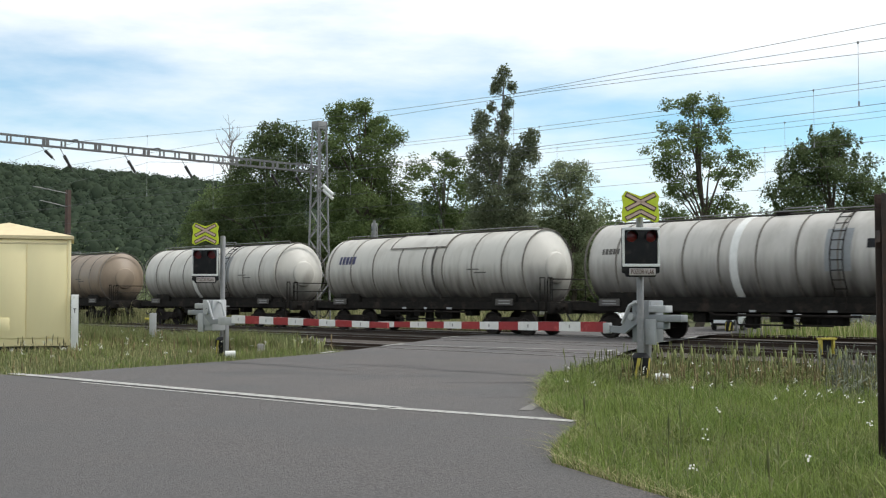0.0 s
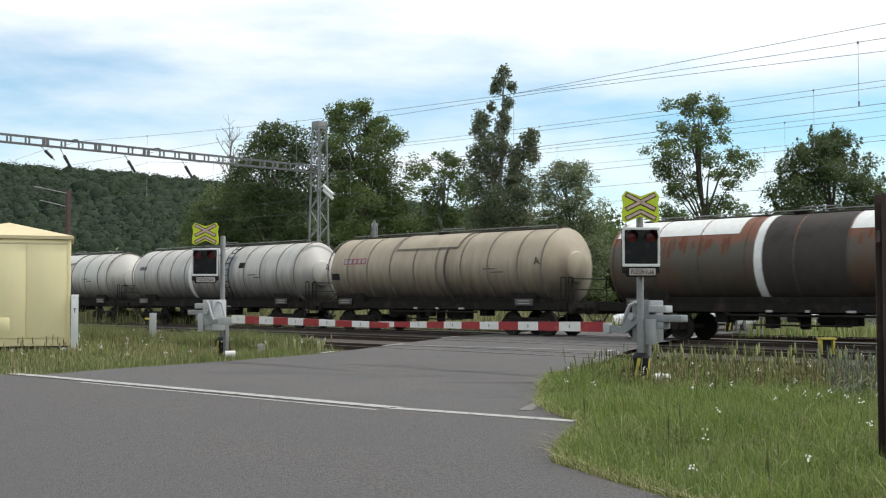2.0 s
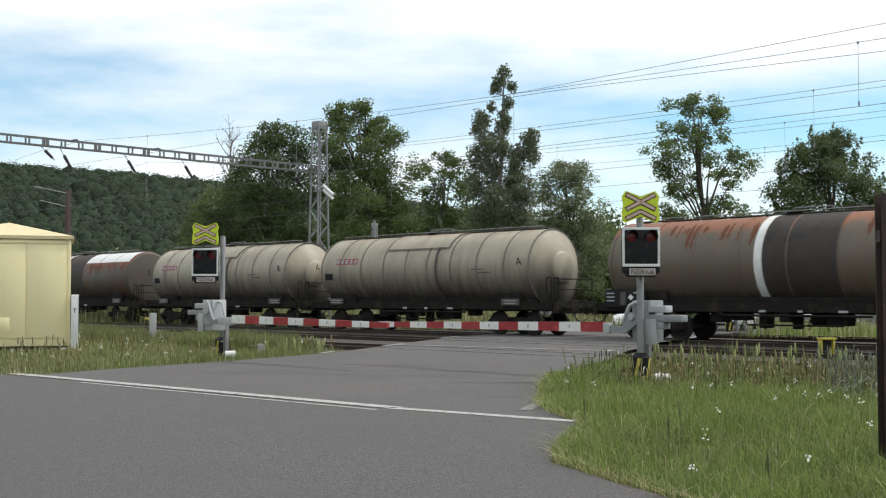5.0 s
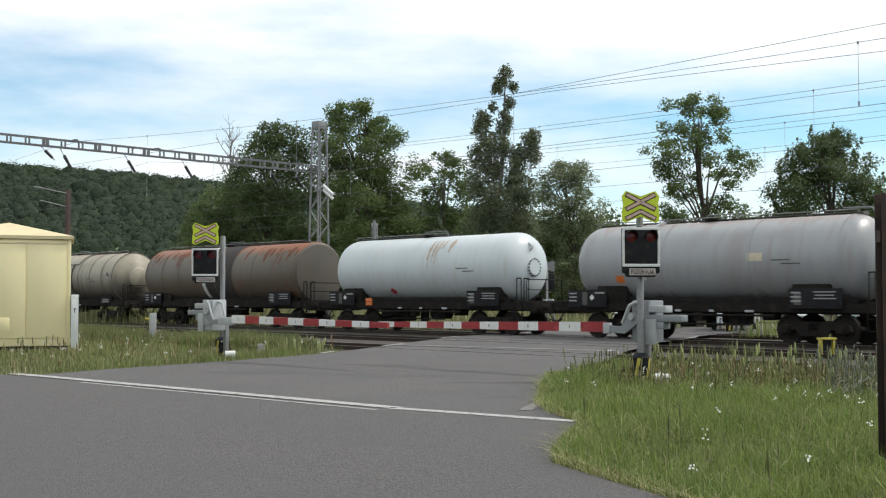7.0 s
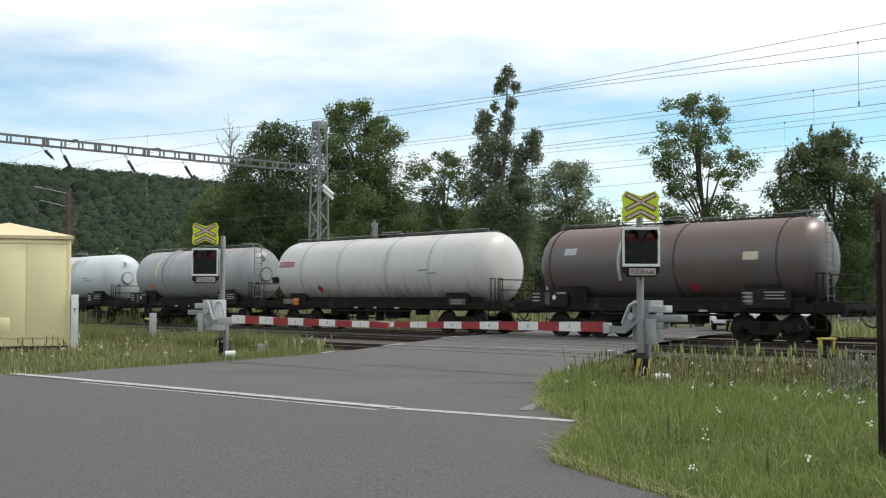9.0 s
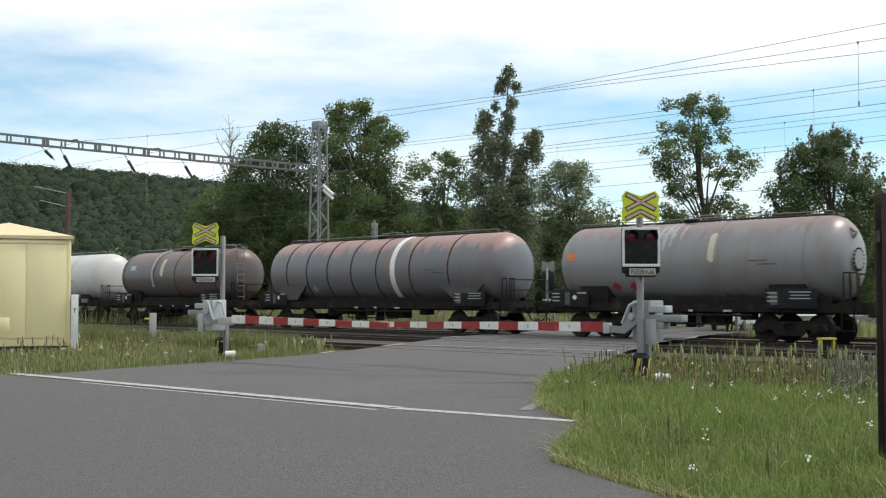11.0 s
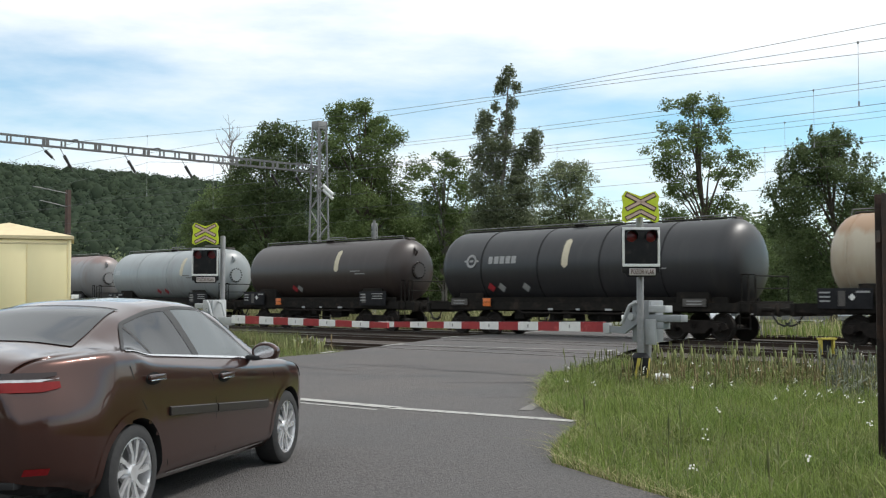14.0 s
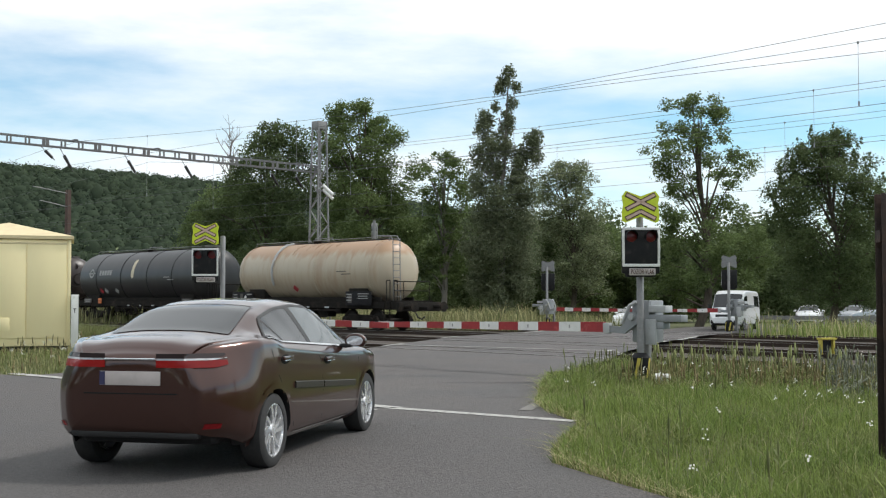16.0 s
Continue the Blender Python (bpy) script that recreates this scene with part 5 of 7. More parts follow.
    for y in (1.05, 0.62):
        bm = bmesh.new()
        add_path(bm, [(ex - 0.05, y, 1.3), (ex - 0.05, y, 2.2), (ex - 0.28, y, 2.2), (ex - 0.28, y, 1.3)], 0.022, 6)
        part("handrail", bm, M["under"], th)
    bm = bmesh.new()
    add_path(bm, [(ex - 0.55, 1.05, 1.3), (ex - 0.55, 1.05, 2.15), (ex - 0.55, -1.05, 2.15), (ex - 0.55, -1.05, 1.3)], 0.022, 6)
    add_path(bm, [(ex - 0.55, 1.05, 1.75), (ex - 0.55, -1.05, 1.75)], 0.018, 6)
    if platform != "rear":
        add_path(bm, [(ex - 0.55, 0.5, 1.3), (ex - 0.55, 0.5, 2.15)], 0.018, 6)
    part("platform_rail", bm, M["under"], th)
    bm = bmesh.new()
    for z in (0.45, 0.80):
        add_box(bm, (ex - 0.25, 1.2, z), (0.4, 0.16, 0.03))
    for dx in (-0.44, -0.06):
        add_box(bm, (ex + dx, 1.2, 0.85), (0.03, 0.04, 0.9))
    part("step", bm, M["under"], th)
    if platform == "ladder":
        bm = bmesh.new()
        for y in (0.5, 0.9):
            add_path(bm, [(ex - 0.35, y, 1.3), (ex - 0.3, y, ztop - 0.1), (ex - 0.1, y, ztop + 0.12), (ex + 0.8, y, ztop + 0.14)], 0.022, 6)
        for i in range(9):
            z = 1.5 + i * 0.28
            add_cyl(bm, (ex - 0.34, 0.5, z), (ex - 0.34, 0.9, z), 0.018, seg=6)
        part("end_ladder", bm, M["galv"], th, smooth=50)
    WAGONS.append((th, mid))
    return th


WAGONS = []
even = lambda n, a=0.02, b=0.98: [a + (b - a) * i / (n - 1) for i in range(n)]
tank_wagon(73.8, 61.3, T["brown_old"], "brown stained ribbed tank wagon", 3.0, 4.1, "cone", even(10), hood=(0.36, 0.62, 40), boards=False)
tank_wagon(56.8, 43.9, T["grey_white"], "dirty white ribbed tank wagon with white band", 3.0, 4.1, "cone", even(10), band=0.42, ladder=0.64, boards=False)
tank_wagon(40.8, 28.0, T["grey_white"], "dirty white ribbed tank wagon with dark blue mark", 3.0, 4.1, "cone", [0.055, 0.175, 0.29, 0.42, 0.535, 0.625, 0.755, 0.88, 0.965], hood=(0.36, 0.625, 38), mark=(0.15, 12, 26, 1.15, "navy", "bars"), boards=False)
tank_wagon(25.75, 10.1, T["grey_white_b"], "dirty grey-white ribbed tank wagon with white band and ladder", 3.0, 4.1, "cone", even(12), band=0.405, ladder=0.63, mark=(0.09, 14, 22, 0.8, "stencil_dark", "bars"), boards=False, squares=[(0.705, 12, "k")])
tank_wagon(8.1, -5.35, T["beige"], "stained beige ribbed tank wagon with dark red mark", 3.0, 4.1, "cone", [0.02, 0.12, 0.22, 0.33, 0.44, 0.54, 0.645, 0.755, 0.87, 0.96], hood=(0.345, 0.62, 36), mark=(0.155, 12, 22, 1.5, "crimson", "plate"), boards=False, squares=[(0.06, -14, "k")], letters=[(0.02, "A"), (0.945, "A")])
tank_wagon(-7.8, -22.2, T["white_top"], "rusty dark tank wagon with white painted crown and band", 2.95, 4.1, "flat", even(9), rib=T["white_top"], band=0.415, texts=False, boards=False, rib_w=0.05)
tank_wagon(-24.6, -37.6, T["beige_b"], "stained beige-grey ribbed tank wagon with dark red mark", 3.0, 4.1, "cone", [0.03, 0.13, 0.235, 0.345, 0.45, 0.55, 0.65, 0.76, 0.87, 0.965], hood=(0.35, 0.63, 36), mark=(0.16, 12, 22, 1.5, "crimson", "plate"), boards=False, squares=[(0.07, -14, "k"), (0.53, 6, "g")], letters=[(0.01, "B"), (0.93, "B")])
tank_wagon(-39.55, -52.9, T["beige_b"], "stained beige-grey ribbed tank wagon with dark red mark", 3.0, 4.1, "cone", [0.03, 0.13, 0.235, 0.345, 0.45, 0.55, 0.65, 0.76, 0.87, 0.965], hood=(0.35, 0.63, 36), mark=(0.16, 12, 22, 1.5, "crimson", "plate"), boards=False, squares=[(0.07, -14, "k")], letters=[(0.01, "A"), (0.93, "A")])
tank_wagon(-56.0, -70.0, T["rust_top"], "brown tank wagon with rusted crown and white band", 2.95, 4.1, "flat", even(9), rib=T["rust_top"], band=0.43, boards=True, rib_w=0.05, texts=False)
tank_wagon(-72.4, -83.4, T["white"], "clean white gas tank wagon with rust streaks", 2.75, 4.03, "dish", (), manhole=True, orange=0.24, squares=[(0.36, -42, "r")], walkway=(0.06, 0.6), front_over=1.6, rear_over=1.6)
tank_wagon(-86.3, -97.4, T["grey"], "grey gas tank wagon with black data boards", 2.75, 4.03, "dish", (0.36, 0.66, 0.93), rib=T["grey"], rib_w=0.05, manhole=True, arch=0.30, squares=[(0.2, -30, "o"), (0.68, -2, "y")], white_patch=0.25, platform="ladder", front_over=1.6, rear_over=1.6)
tank_wagon(-99.85, -113.9, T["white_grey"], "large off-white tank wagon with dark red mark", 3.0, 4.12, "dish", (0.17, 0.36, 0.59, 0.78), rib="light_grey", rib_w=0.14, mark=(0.09, 10, 20, 1.15, "crimson", "plate"), orange=0.13, squares=[(0.26, -30, "r"), (0.03, -18, "k")], boards=False, front_over=1.4, rear_over=1.4)
tank_wagon(-116.4, -127.6, T["brown_grey"], "brown and grey weathered gas tank wagon", 2.75, 4.03, "dish", (0.075, 0.56, 0.9), rib="bogie", rib_w=0.03, squares=[(0.16, 14, "g"), (0.82, 0, "y"), (0.62, -38, "r")], arch=0.36, white_patch=0.44, platform="ladder", front_over=1.6, rear_over=1.6)
tank_wagon(-131.0, -146.25, T["pink_grey"], "dark grey tank wagon with faded pink crown and white band", 2.9, 4.08, "dish", (0.12, 0.22, 0.32, 0.43, 0.54, 0.68, 0.83), rib="bogie", rib_w=0.06, band=0.61, saddle=True, squares=[(0.25, -32, "w")])
tank_wagon(-149.1, -160.2, T["grey_b"], "grey and brown weathered gas tank wagon", 2.75, 4.03, "dish", (0.3, 0.62, 0.9), rib=T["grey_b"], rib_w=0.05, manhole=True, white_patch=0.61, squares=[(0.08, 6, "o"), (0.25, -36, "r"), (0.32, -36, "r")], front_over=1.6, rear_over=1.6)
tank_wagon(-162.75, -173.8, T["grey_c"], "blue-grey gas tank wagon with black data boards", 2.75, 4.03, "dish", (0.3, 0.58, 0.9), rib=T["grey_c"], rib_w=0.05, manhole=True, white_patch=0.72, squares=[(0.48, -38, "r"), (0.515, -38, "w"), (0.55, -38, "r"), (0.1, 4, "g")], front_over=1.6, rear_over=1.6)
tank_wagon(-176.55, -187.75, T["dark_brown"], "dark brown gas tank wagon with cream mark", 2.75, 4.03, "dish", (), manhole=True, white_patch=0.645, orange=0.25, squares=[(0.35, -34, "r"), (0.385, -34, "w")], front_over=1.6, rear_over=1.6)
tank_wagon(-190.3, -204.1, T["charcoal"], "charcoal grey tank wagon with pale owner mark", 3.0, 4.1, "dish", (0.19, 0.40, 0.61, 0.80), rib="black", rib_w=0.05, mark=(0.27, 6, 17, 1.5, "stencil", "bars"), white_patch=0.496, orange=0.20, boards=False, squares=[(0.22, -30, "r"), (0.26, -30, "w"), (0.35, -30, "w")])
tank_wagon(-207.0, -218.2, T["cream_rust"], "cream gas tank wagon streaked with rust", 2.75, 4.03, "dish", (0.075, 0.58, 0.92), rib=T["cream_rust"], rib_w=0.05, arch=0.30, squares=[(0.44, -34, "r")], platform="ladder", front_over=1.6, rear_over=1.6)
# white painted crowns on the rusty wagon, and the round pale mark on the charcoal one
for q0, q1 in ((0.02, 0.36), (0.60, 0.98)):
    w = WAGONS[5][0]
    L5 = 14.4
    part("white_crown", patch(1.475, L5 / 2 - q1 * L5, L5 / 2 - q0 * L5, 37, 120, 0.012), M["white"], w, "white painted crown sheet", m=pose(0, 0, 4.1 - 1.475), smooth=60)
for k, x1 in ((5, 1.06), (8, 0.82)):
    part("dark_middle", patch(1.475, -1.7, x1, -60, 100, 0.014), M["soot"], WAGONS[k][0], "dark sooty middle section", m=pose(0, 0, 4.1 - 1.475), smooth=60)
bm = bmesh.new()
add_lathe(bm, [(0.0, 0.17), (0.0, 0.27), (0.006, 0.27), (0.006, 0.17), (0.0, 0.17)], "y", 28, close=True)
add_box(bm, (0, 0.003, 0), (0.2, 0.006, 0.08))
add_box(bm, (0.32, 0.003, 0), (0.14, 0.006, 0.07))
add_box(bm, (-0.32, 0.003, 0), (0.14, 0.006, 0.07))
part("owner_emblem", bm, M["stencil"], WAGONS[17][0], "pale ring emblem", m=pose(13.7 / 2 - 0.15 * 13.7, 1.485, 2.6 + 0.28, 11, 0, 0))


def rust_runs(wagon, L, R, zc, q0, q1, a0, a1, n, material, seed):
    """Ragged rust runs down the flank of a tank, from the dome downwards."""
    rng = random.Random(seed)
    for i in range(n):
        x = L / 2 - (q0 + (q1 - q0) * rng.random()) * L
        top, low = a1 - rng.random() * 12, a0 + rng.random() * (a1 - a0) * 0.6
        w = rng.uniform(0.05, 0.2)
        bm = bmesh.new()
        m = 12
        rows = []
        for k in range(m + 1):
            a = radians(low + (top - low) * k / m)
            taper = math.sin(math.pi * min(0.97, max(0.04, (k + 0.3) / (m + 0.6)))) ** 0.6
            c = x + 0.05 * noise.noise(Vector((i * 3.0, k * 0.5, seed)))
            hw = w * taper * rng.uniform(0.6, 1.3) / 2
            rows.append([bm.verts.new((c + e * hw, (R + 0.004) * math.cos(a), (R + 0.004) * math.sin(a))) for e in (-1, 1)])
        for p, q in zip(rows[:-1], rows[1:]):
            bm.faces.new((p[0], p[1], q[1], q[0]))
        part("rust_run", bm, material, wagon, "pale brown rust run", m=pose(0, 0, zc))


M["rust_pale"] = mat("pale_rust", (0.40, 0.31, 0.22), (0.50, 0.46, 0.40), 4, 0.7)
M["rust_dark"] = mat("dark_rust", (0.15, 0.050, 0.022), (0.09, 0.036, 0.018), 4, 0.85)
M["rust_mid"] = mat("rust_stain", (0.27, 0.16, 0.09), (0.36, 0.27, 0.19), 4, 0.8)
M["chalk"] = mat("chalky_run", (0.40, 0.40, 0.40), (0.30, 0.30, 0.30), 4, 0.7)
rust_runs(WAGONS[9][0], 10.8, 1.375, 4.03 - 1.375, 0.57, 0.70, -6, 66, 9, M["rust_pale"], 3)
rust_runs(WAGONS[18][0], 10.8, 1.375, 4.03 - 1.375, 0.30, 0.9, 30, 80, 7, M["rust_mid"], 5)
rust_runs(WAGONS[14][0], 10.6, 1.375, 4.03 - 1.375, 0.38, 0.52, 10, 80, 6, M["chalk"], 6)
rust_runs(WAGONS[5][0], 14.2, 1.475, 4.1 - 1.475, 0.03, 0.34, 4, 38, 34, M["rust_dark"], 7)
rust_runs(WAGONS[5][0], 14.2, 1.475, 4.1 - 1.475, 0.62, 0.96, 4, 38, 34, M["rust_dark"], 8)
rust_runs(WAGONS[8][0], 14.0, 1.475, 4.1 - 1.475, 0.03, 0.97, 14, 62, 60, M["rust_dark"], 9)


# ---- trees: crown outlines are (height, left, right) from the top down ----


def leaf_cloud(centres, radii, n, size, rng):
    """n folded leaves in tufts round the given centres; returns verts and faces."""
    w = np.prod(radii, axis=1) ** 0.72
    idx = rng.choice(len(centres), n, p=w / w.sum())
    d = rng.normal(size=(n, 3))
    d /= np.linalg.norm(d, axis=1)[:, None]
    rr = rng.random(n) ** 0.42
    tufts = rng.normal(size=(len(centres), 26, 3))
    tufts /= np.linalg.norm(tufts, axis=2)[:, :, None]
    tufts *= (rng.random((len(centres), 26, 1)) ** 0.35)
    tpick = tufts[idx, rng.integers(0, 26, n)]
    pos = centres[idx] + radii[idx] * (tpick * 0.82 + d * rr[:, None] * 0.50)
    a = rng.normal(size=(n, 3))
    a[:, 2] *= 0.6
    a /= np.linalg.norm(a, axis=1)[:, None]
    b = np.cross(a, rng.normal(size=(n, 3)))
    b /= np.linalg.norm(b, axis=1)[:, None]
    s = size * (0.6 + 0.9 * rng.random(n))[:, None]
    c = np.cross(a, b) * 0.18
    v = np.stack([pos - a * s, pos + (b * 0.55 + c) * s, pos + a * s, pos + (-b * 0.55 + c) * s], axis=1).reshape(-1, 3)
    f = np.arange(n * 4).reshape(n, 4)
    return v, f


def build_tree(kind, x, y, rows, leaf, count, size, label, seed, clumps=None):
    rng = np.random.default_rng(seed)
    gz = ground_z(x, y)
    th = thing(kind, pose(x, y, gz), label, "shrub" if kind == "shrub" else "tree", "trees behind the railway")
    hs = np.array([r[0] for r in rows][::-1])
    lo = np.array([r[1] for r in rows][::-1])
    hi = np.array([r[2] for r in rows][::-1])
    top, bottom = hs[-1], hs[0]
    nb = 26 if kind == "shrub" else 112 if kind in ("locust_tree", "young_tree") else 92 if kind == "poplar_tree" else 130
    C, Rr = [], []
    for i in range(nb):
        z = bottom + (top - bottom) * ((i + rng.random()) / nb) ** 0.92
        a, b = np.interp(z, hs, lo), np.interp(z, hs, hi)
        w = (b - a) / 2
        q = rng.uniform(-1, 1)
        r = min(w * 0.60, (0.30 if kind == "shrub" else 0.17) * w + 0.42) * rng.uniform(0.6, 1.3)
        if kind in ("locust_tree", "young_tree"):
            r *= 0.78
        r = max(r, 0.3)
        cx = (a + b) / 2 + q * max(0.0, w - r * 0.6 + rng.normal(0, 0.25))
        cy = rng.uniform(-1, 1) * max(0.2, w - r) * math.sqrt(max(0.05, 1 - q * q * 0.7))
        zz = min(z, top - r * 0.55)
        C.append((cx, cy, zz))
        Rr.append((r, r, r * rng.uniform(0.62, 0.9)))
    if clumps:
        C = [(a, rng.uniform(-0.5, 0.5) * r, b) for a, b, r in clumps]
        Rr = [(r, r, r * 1.05) for a, b, r in clumps]
    C, Rr = np.array(C), np.array(Rr)
    bark = M["bark_pale"] if kind in ("poplar_tree", "young_tree") else M["bark"]
    # trunk follows the middle of the crown
    bm = bmesh.new()
    n = 9
    pts = []
    for i in range(n):
        z = top * 0.8 * i / (n - 1)
        m = (np.interp(z, hs, lo) + np.interp(z, hs, hi)) / 2 * min(1.0, z / max(bottom, 1.0)) * 0.7
        pts.append(Vector((m + 0.12 * noise.noise(Vector((seed, z * 0.3, 0))), 0.15 * noise.noise(Vector((z * 0.3, seed, 3))), z - 0.1 * (i == 0))))
    r0 = 0.018 * top + 0.03
    limb(bm, pts, r0, r0 * 0.12, 9)
    part("trunk", bm, bark, th, smooth=60)
    for c, r in list(zip(C, Rr))[:: (4 if kind != "shrub" else 6)]:
        z0 = c[2] * 0.62
        b0 = Vector((np.interp(z0, [p.z for p in pts], [p.x for p in pts]), 0, z0))
        end = Vector(c)
        mid = (b0 + end) / 2 + Vector((0, 0, 0.12 * (end - b0).length))
        bm = bmesh.new()
        limb(bm, [b0, mid, end], r0 * 0.28, r0 * 0.06, 6)
        part("limb", bm, bark, th, smooth=60)
    v, f = leaf_cloud(C, Rr, int(count * (2.4 if kind == "shrub" else 3.6)), size * (0.66 if kind == "shrub" else 0.52), rng)
    part("crown", np_mesh("crown", v, f, M[leaf]), None, th)
    return th


build_tree("broadleaf_tree", -5.9, 82, [(16.2, -2.1, 0.9), (14.8, -3.2, 2.1), (13.4, -3.5, 3.4), (11.3, -3.9, 3.9), (9.3, -3.7, 4.3), (7.2, -3.3, 4.5), (3.9, -2.5, 4.1)], "leaf", 15000, 0.17, "tall broad dark green deciduous tree behind the tracks", 100)
build_tree("broadleaf_tree", -12.3, 84, [(14.9, -0.8, 0.4), (13.9, -2.5, 2.9), (12.0, -3.4, 3.4), (9.9, -4.4, 3.4), (7.3, -5.9, 3.4), (4.0, -5.9, 3.8)], "leaf_dark", 13000, 0.17, "dark green spreading tree behind the tracks", 101)
build_tree("broadleaf_tree", -17.6, 88, [(10.5, -0.7, 2.0), (8.9, -2.2, 2.4), (6.7, -3.3, 2.9), (4.1, -3.7, 2.9)], "leaf", 6000, 0.16, "lower green bushy tree at the wood edge", 102)
build_tree("young_tree", 0.0, 84, [(12.9, -1.0, 0.6), (12.0, -2.0, 1.8), (10.7, -2.3, 2.2), (9.0, -1.8, 2.1), (6.1, -1.8, 2.2), (3.1, -1.7, 2.2)], "leaf", 3600, 0.17, "slender thin-leaved tree with open crown", 103)
POPLAR = build_tree("poplar_tree", 3.8, 76, [(17.7, -0.3, 0.6), (16.7, -0.6, 1.3), (15.8, -0.3, 1.3), (15.0, -1.3, 1.0), (13.9, -1.6, 0.8), (13.1, -1.8, 1.9), (12.0, -1.9, 2.7), (10.6, -2.0, 2.3), (9.1, -2.4, 2.1), (6.8, -2.7, 2.7), (3.8, -2.5, 2.7), (0.9, -2.2, 2.3)], "leaf_grey", 17000, 0.15, "tall ragged poplar tree with grey-green leaves", 104,
                    # ragged clumps with gaps between them: across, height, radius
                    clumps=[(0.35, 17.3, 0.5), (0.1, 16.6, 0.6), (-0.25, 16.0, 0.5), (0.85, 16.2, 0.42), (0.6, 15.2, 0.5), (0.35, 14.4, 0.5), (-0.5, 14.9, 0.4), (-1.1, 13.9, 0.75), (-1.4, 13.3, 0.6), (0.2, 13.5, 0.6),
                            (0.55, 14.0, 0.4), (-0.7, 12.4, 0.95), (-1.4, 11.4, 0.95), (0.1, 12.0, 0.8), (2.2, 13.0, 0.5), (1.9, 12.3, 0.8), (1.2, 11.6, 0.7), (2.3, 11.5, 0.7), (1.2, 10.7, 0.95), (-0.5, 10.6, 1.0), (-1.5, 9.6, 1.05),
                            (0.6, 9.4, 1.2), (1.6, 9.0, 1.1), (-0.4, 8.2, 1.4), (-1.3, 7.0, 1.3), (1.2, 7.2, 1.4), (-0.1, 5.9, 1.5), (-1.5, 5.0, 1.3), (1.4, 5.0, 1.4), (0.0, 3.8, 1.5), (-1.3, 2.8, 1.2), (1.2, 2.8, 1.2), (0, 1.8, 1.2)])
build_tree("willow_tree", 9.6, 85, [(12.3, -1.1, 0.8), (11.2, -2.8, 1.5), (9.5, -3.0, 2.1), (7.8, -2.8, 2.9), (5.3, -2.6, 3.2), (2.3, -2.1, 3.0)], "leaf_light", 9000, 0.15, "rounded pale green willow tree", 105)
build_tree("locust_tree", 17.6, 78, [(16.2, -0.8, 0.4), (15.4, -2.5, 2.5), (14.2, -2.6, 2.1), (13.0, -2.7, 2.5), (12.1, -3.7, 3.7), (10.9, -4.1, 4.2), (9.9, -2.7, 2.7), (8.3, -2.7, 3.7), (7.0, -2.9, 4.5), (5.0, -3.1, 5.1), (1.9, -2.9, 5.3)], "leaf", 9500, 0.16, "tall open-crowned locust tree with feathery leaves", 106)
ELM_TREE = build_tree("elm_tree", 22.5, 66, [(11.7, -1.3, 1.3), (10.8, -2.1, 2.1), (9.5, -3.0, 3.0), (7.8, -3.4, 3.8), (6.2, -3.1, 4.5), (3.9, -2.6, 4.1), (1.4, -1.8, 3.1)], "leaf_dark", 17000, 0.13, "dense dark green tree with upswept branches", 107)
ELM = [(-2.9, 9.6), (-2.3, 10.6), (-1.5, 11.3), (-0.9, 11.9), (-0.2, 11.6), (0.5, 12.1), (1.2, 11.5), (1.9, 11.2), (2.6, 10.2), (3.3, 9.2), (3.9, 8.2), (4.4, 7.0), (-3.5, 8.4), (-3.7, 7.2)]


def elm_sprays(tree, seed):
    """Pointed sprays of leaves that rise past the elm's outline."""
    rng = np.random.default_rng(seed)
    C, Q = [], []
    for x, z in ELM:
        lean = x * 0.11
        for i in range(6):
            q = i / 5
            C.append((x - lean * 1.5 + lean * 1.6 * q, rng.uniform(-0.6, 0.6), z - 1.5 + 1.5 * q))
            r = 0.34 * (1 - 0.7 * q)
            Q.append((r, r, 0.30))
    v, f = leaf_cloud(np.array(C), np.array(Q), 6500, 0.075, rng)
    part("leaf_sprays", np_mesh("leaf_sprays", v, f, M["leaf_dark"]), None, tree)


elm_sprays(ELM_TREE, 71)
# shrubs along the wood edge: place along it, height, leaf
for k, (x, h, leaf) in enumerate((
        (-10.3, 6.5, "leaf_dark"), (-6.6, 6.7, "leaf_dark"), (-3.2, 8.1, "leaf"), (0.3, 7.9, "leaf_dark"), (3.0, 7.9, "leaf"), (6.5, 7.4, "leaf_dark"), (9.2, 8.1, "leaf"), (12.5, 8.1, "leaf"), (15.0, 6.7, "leaf_dark"), (18.0, 6.9, "leaf_dark"), (22.1, 6.7, "leaf_dark"), (25.1, 7.2, "leaf"), (27.6, 6.0, "leaf_light"), (30.2, 5.1, "leaf_light"), (34.3, 6.0, "leaf"), (37.5, 6.9, "leaf_dark"), (-14.4, 6.5, "leaf_dark"))):
    build_tree("shrub", x, 92 + (k % 3) * 2 - 2, [(h, -1.0, 0.9), (h - 1.6, -2.3, 2.4), (h - 3.6, -2.7, 2.6), (0.6, -2.5, 2.7)], leaf if k % 3 else "leaf_dark", 5200, 0.16, "dense green shrub at the wood edge", 200 + k)


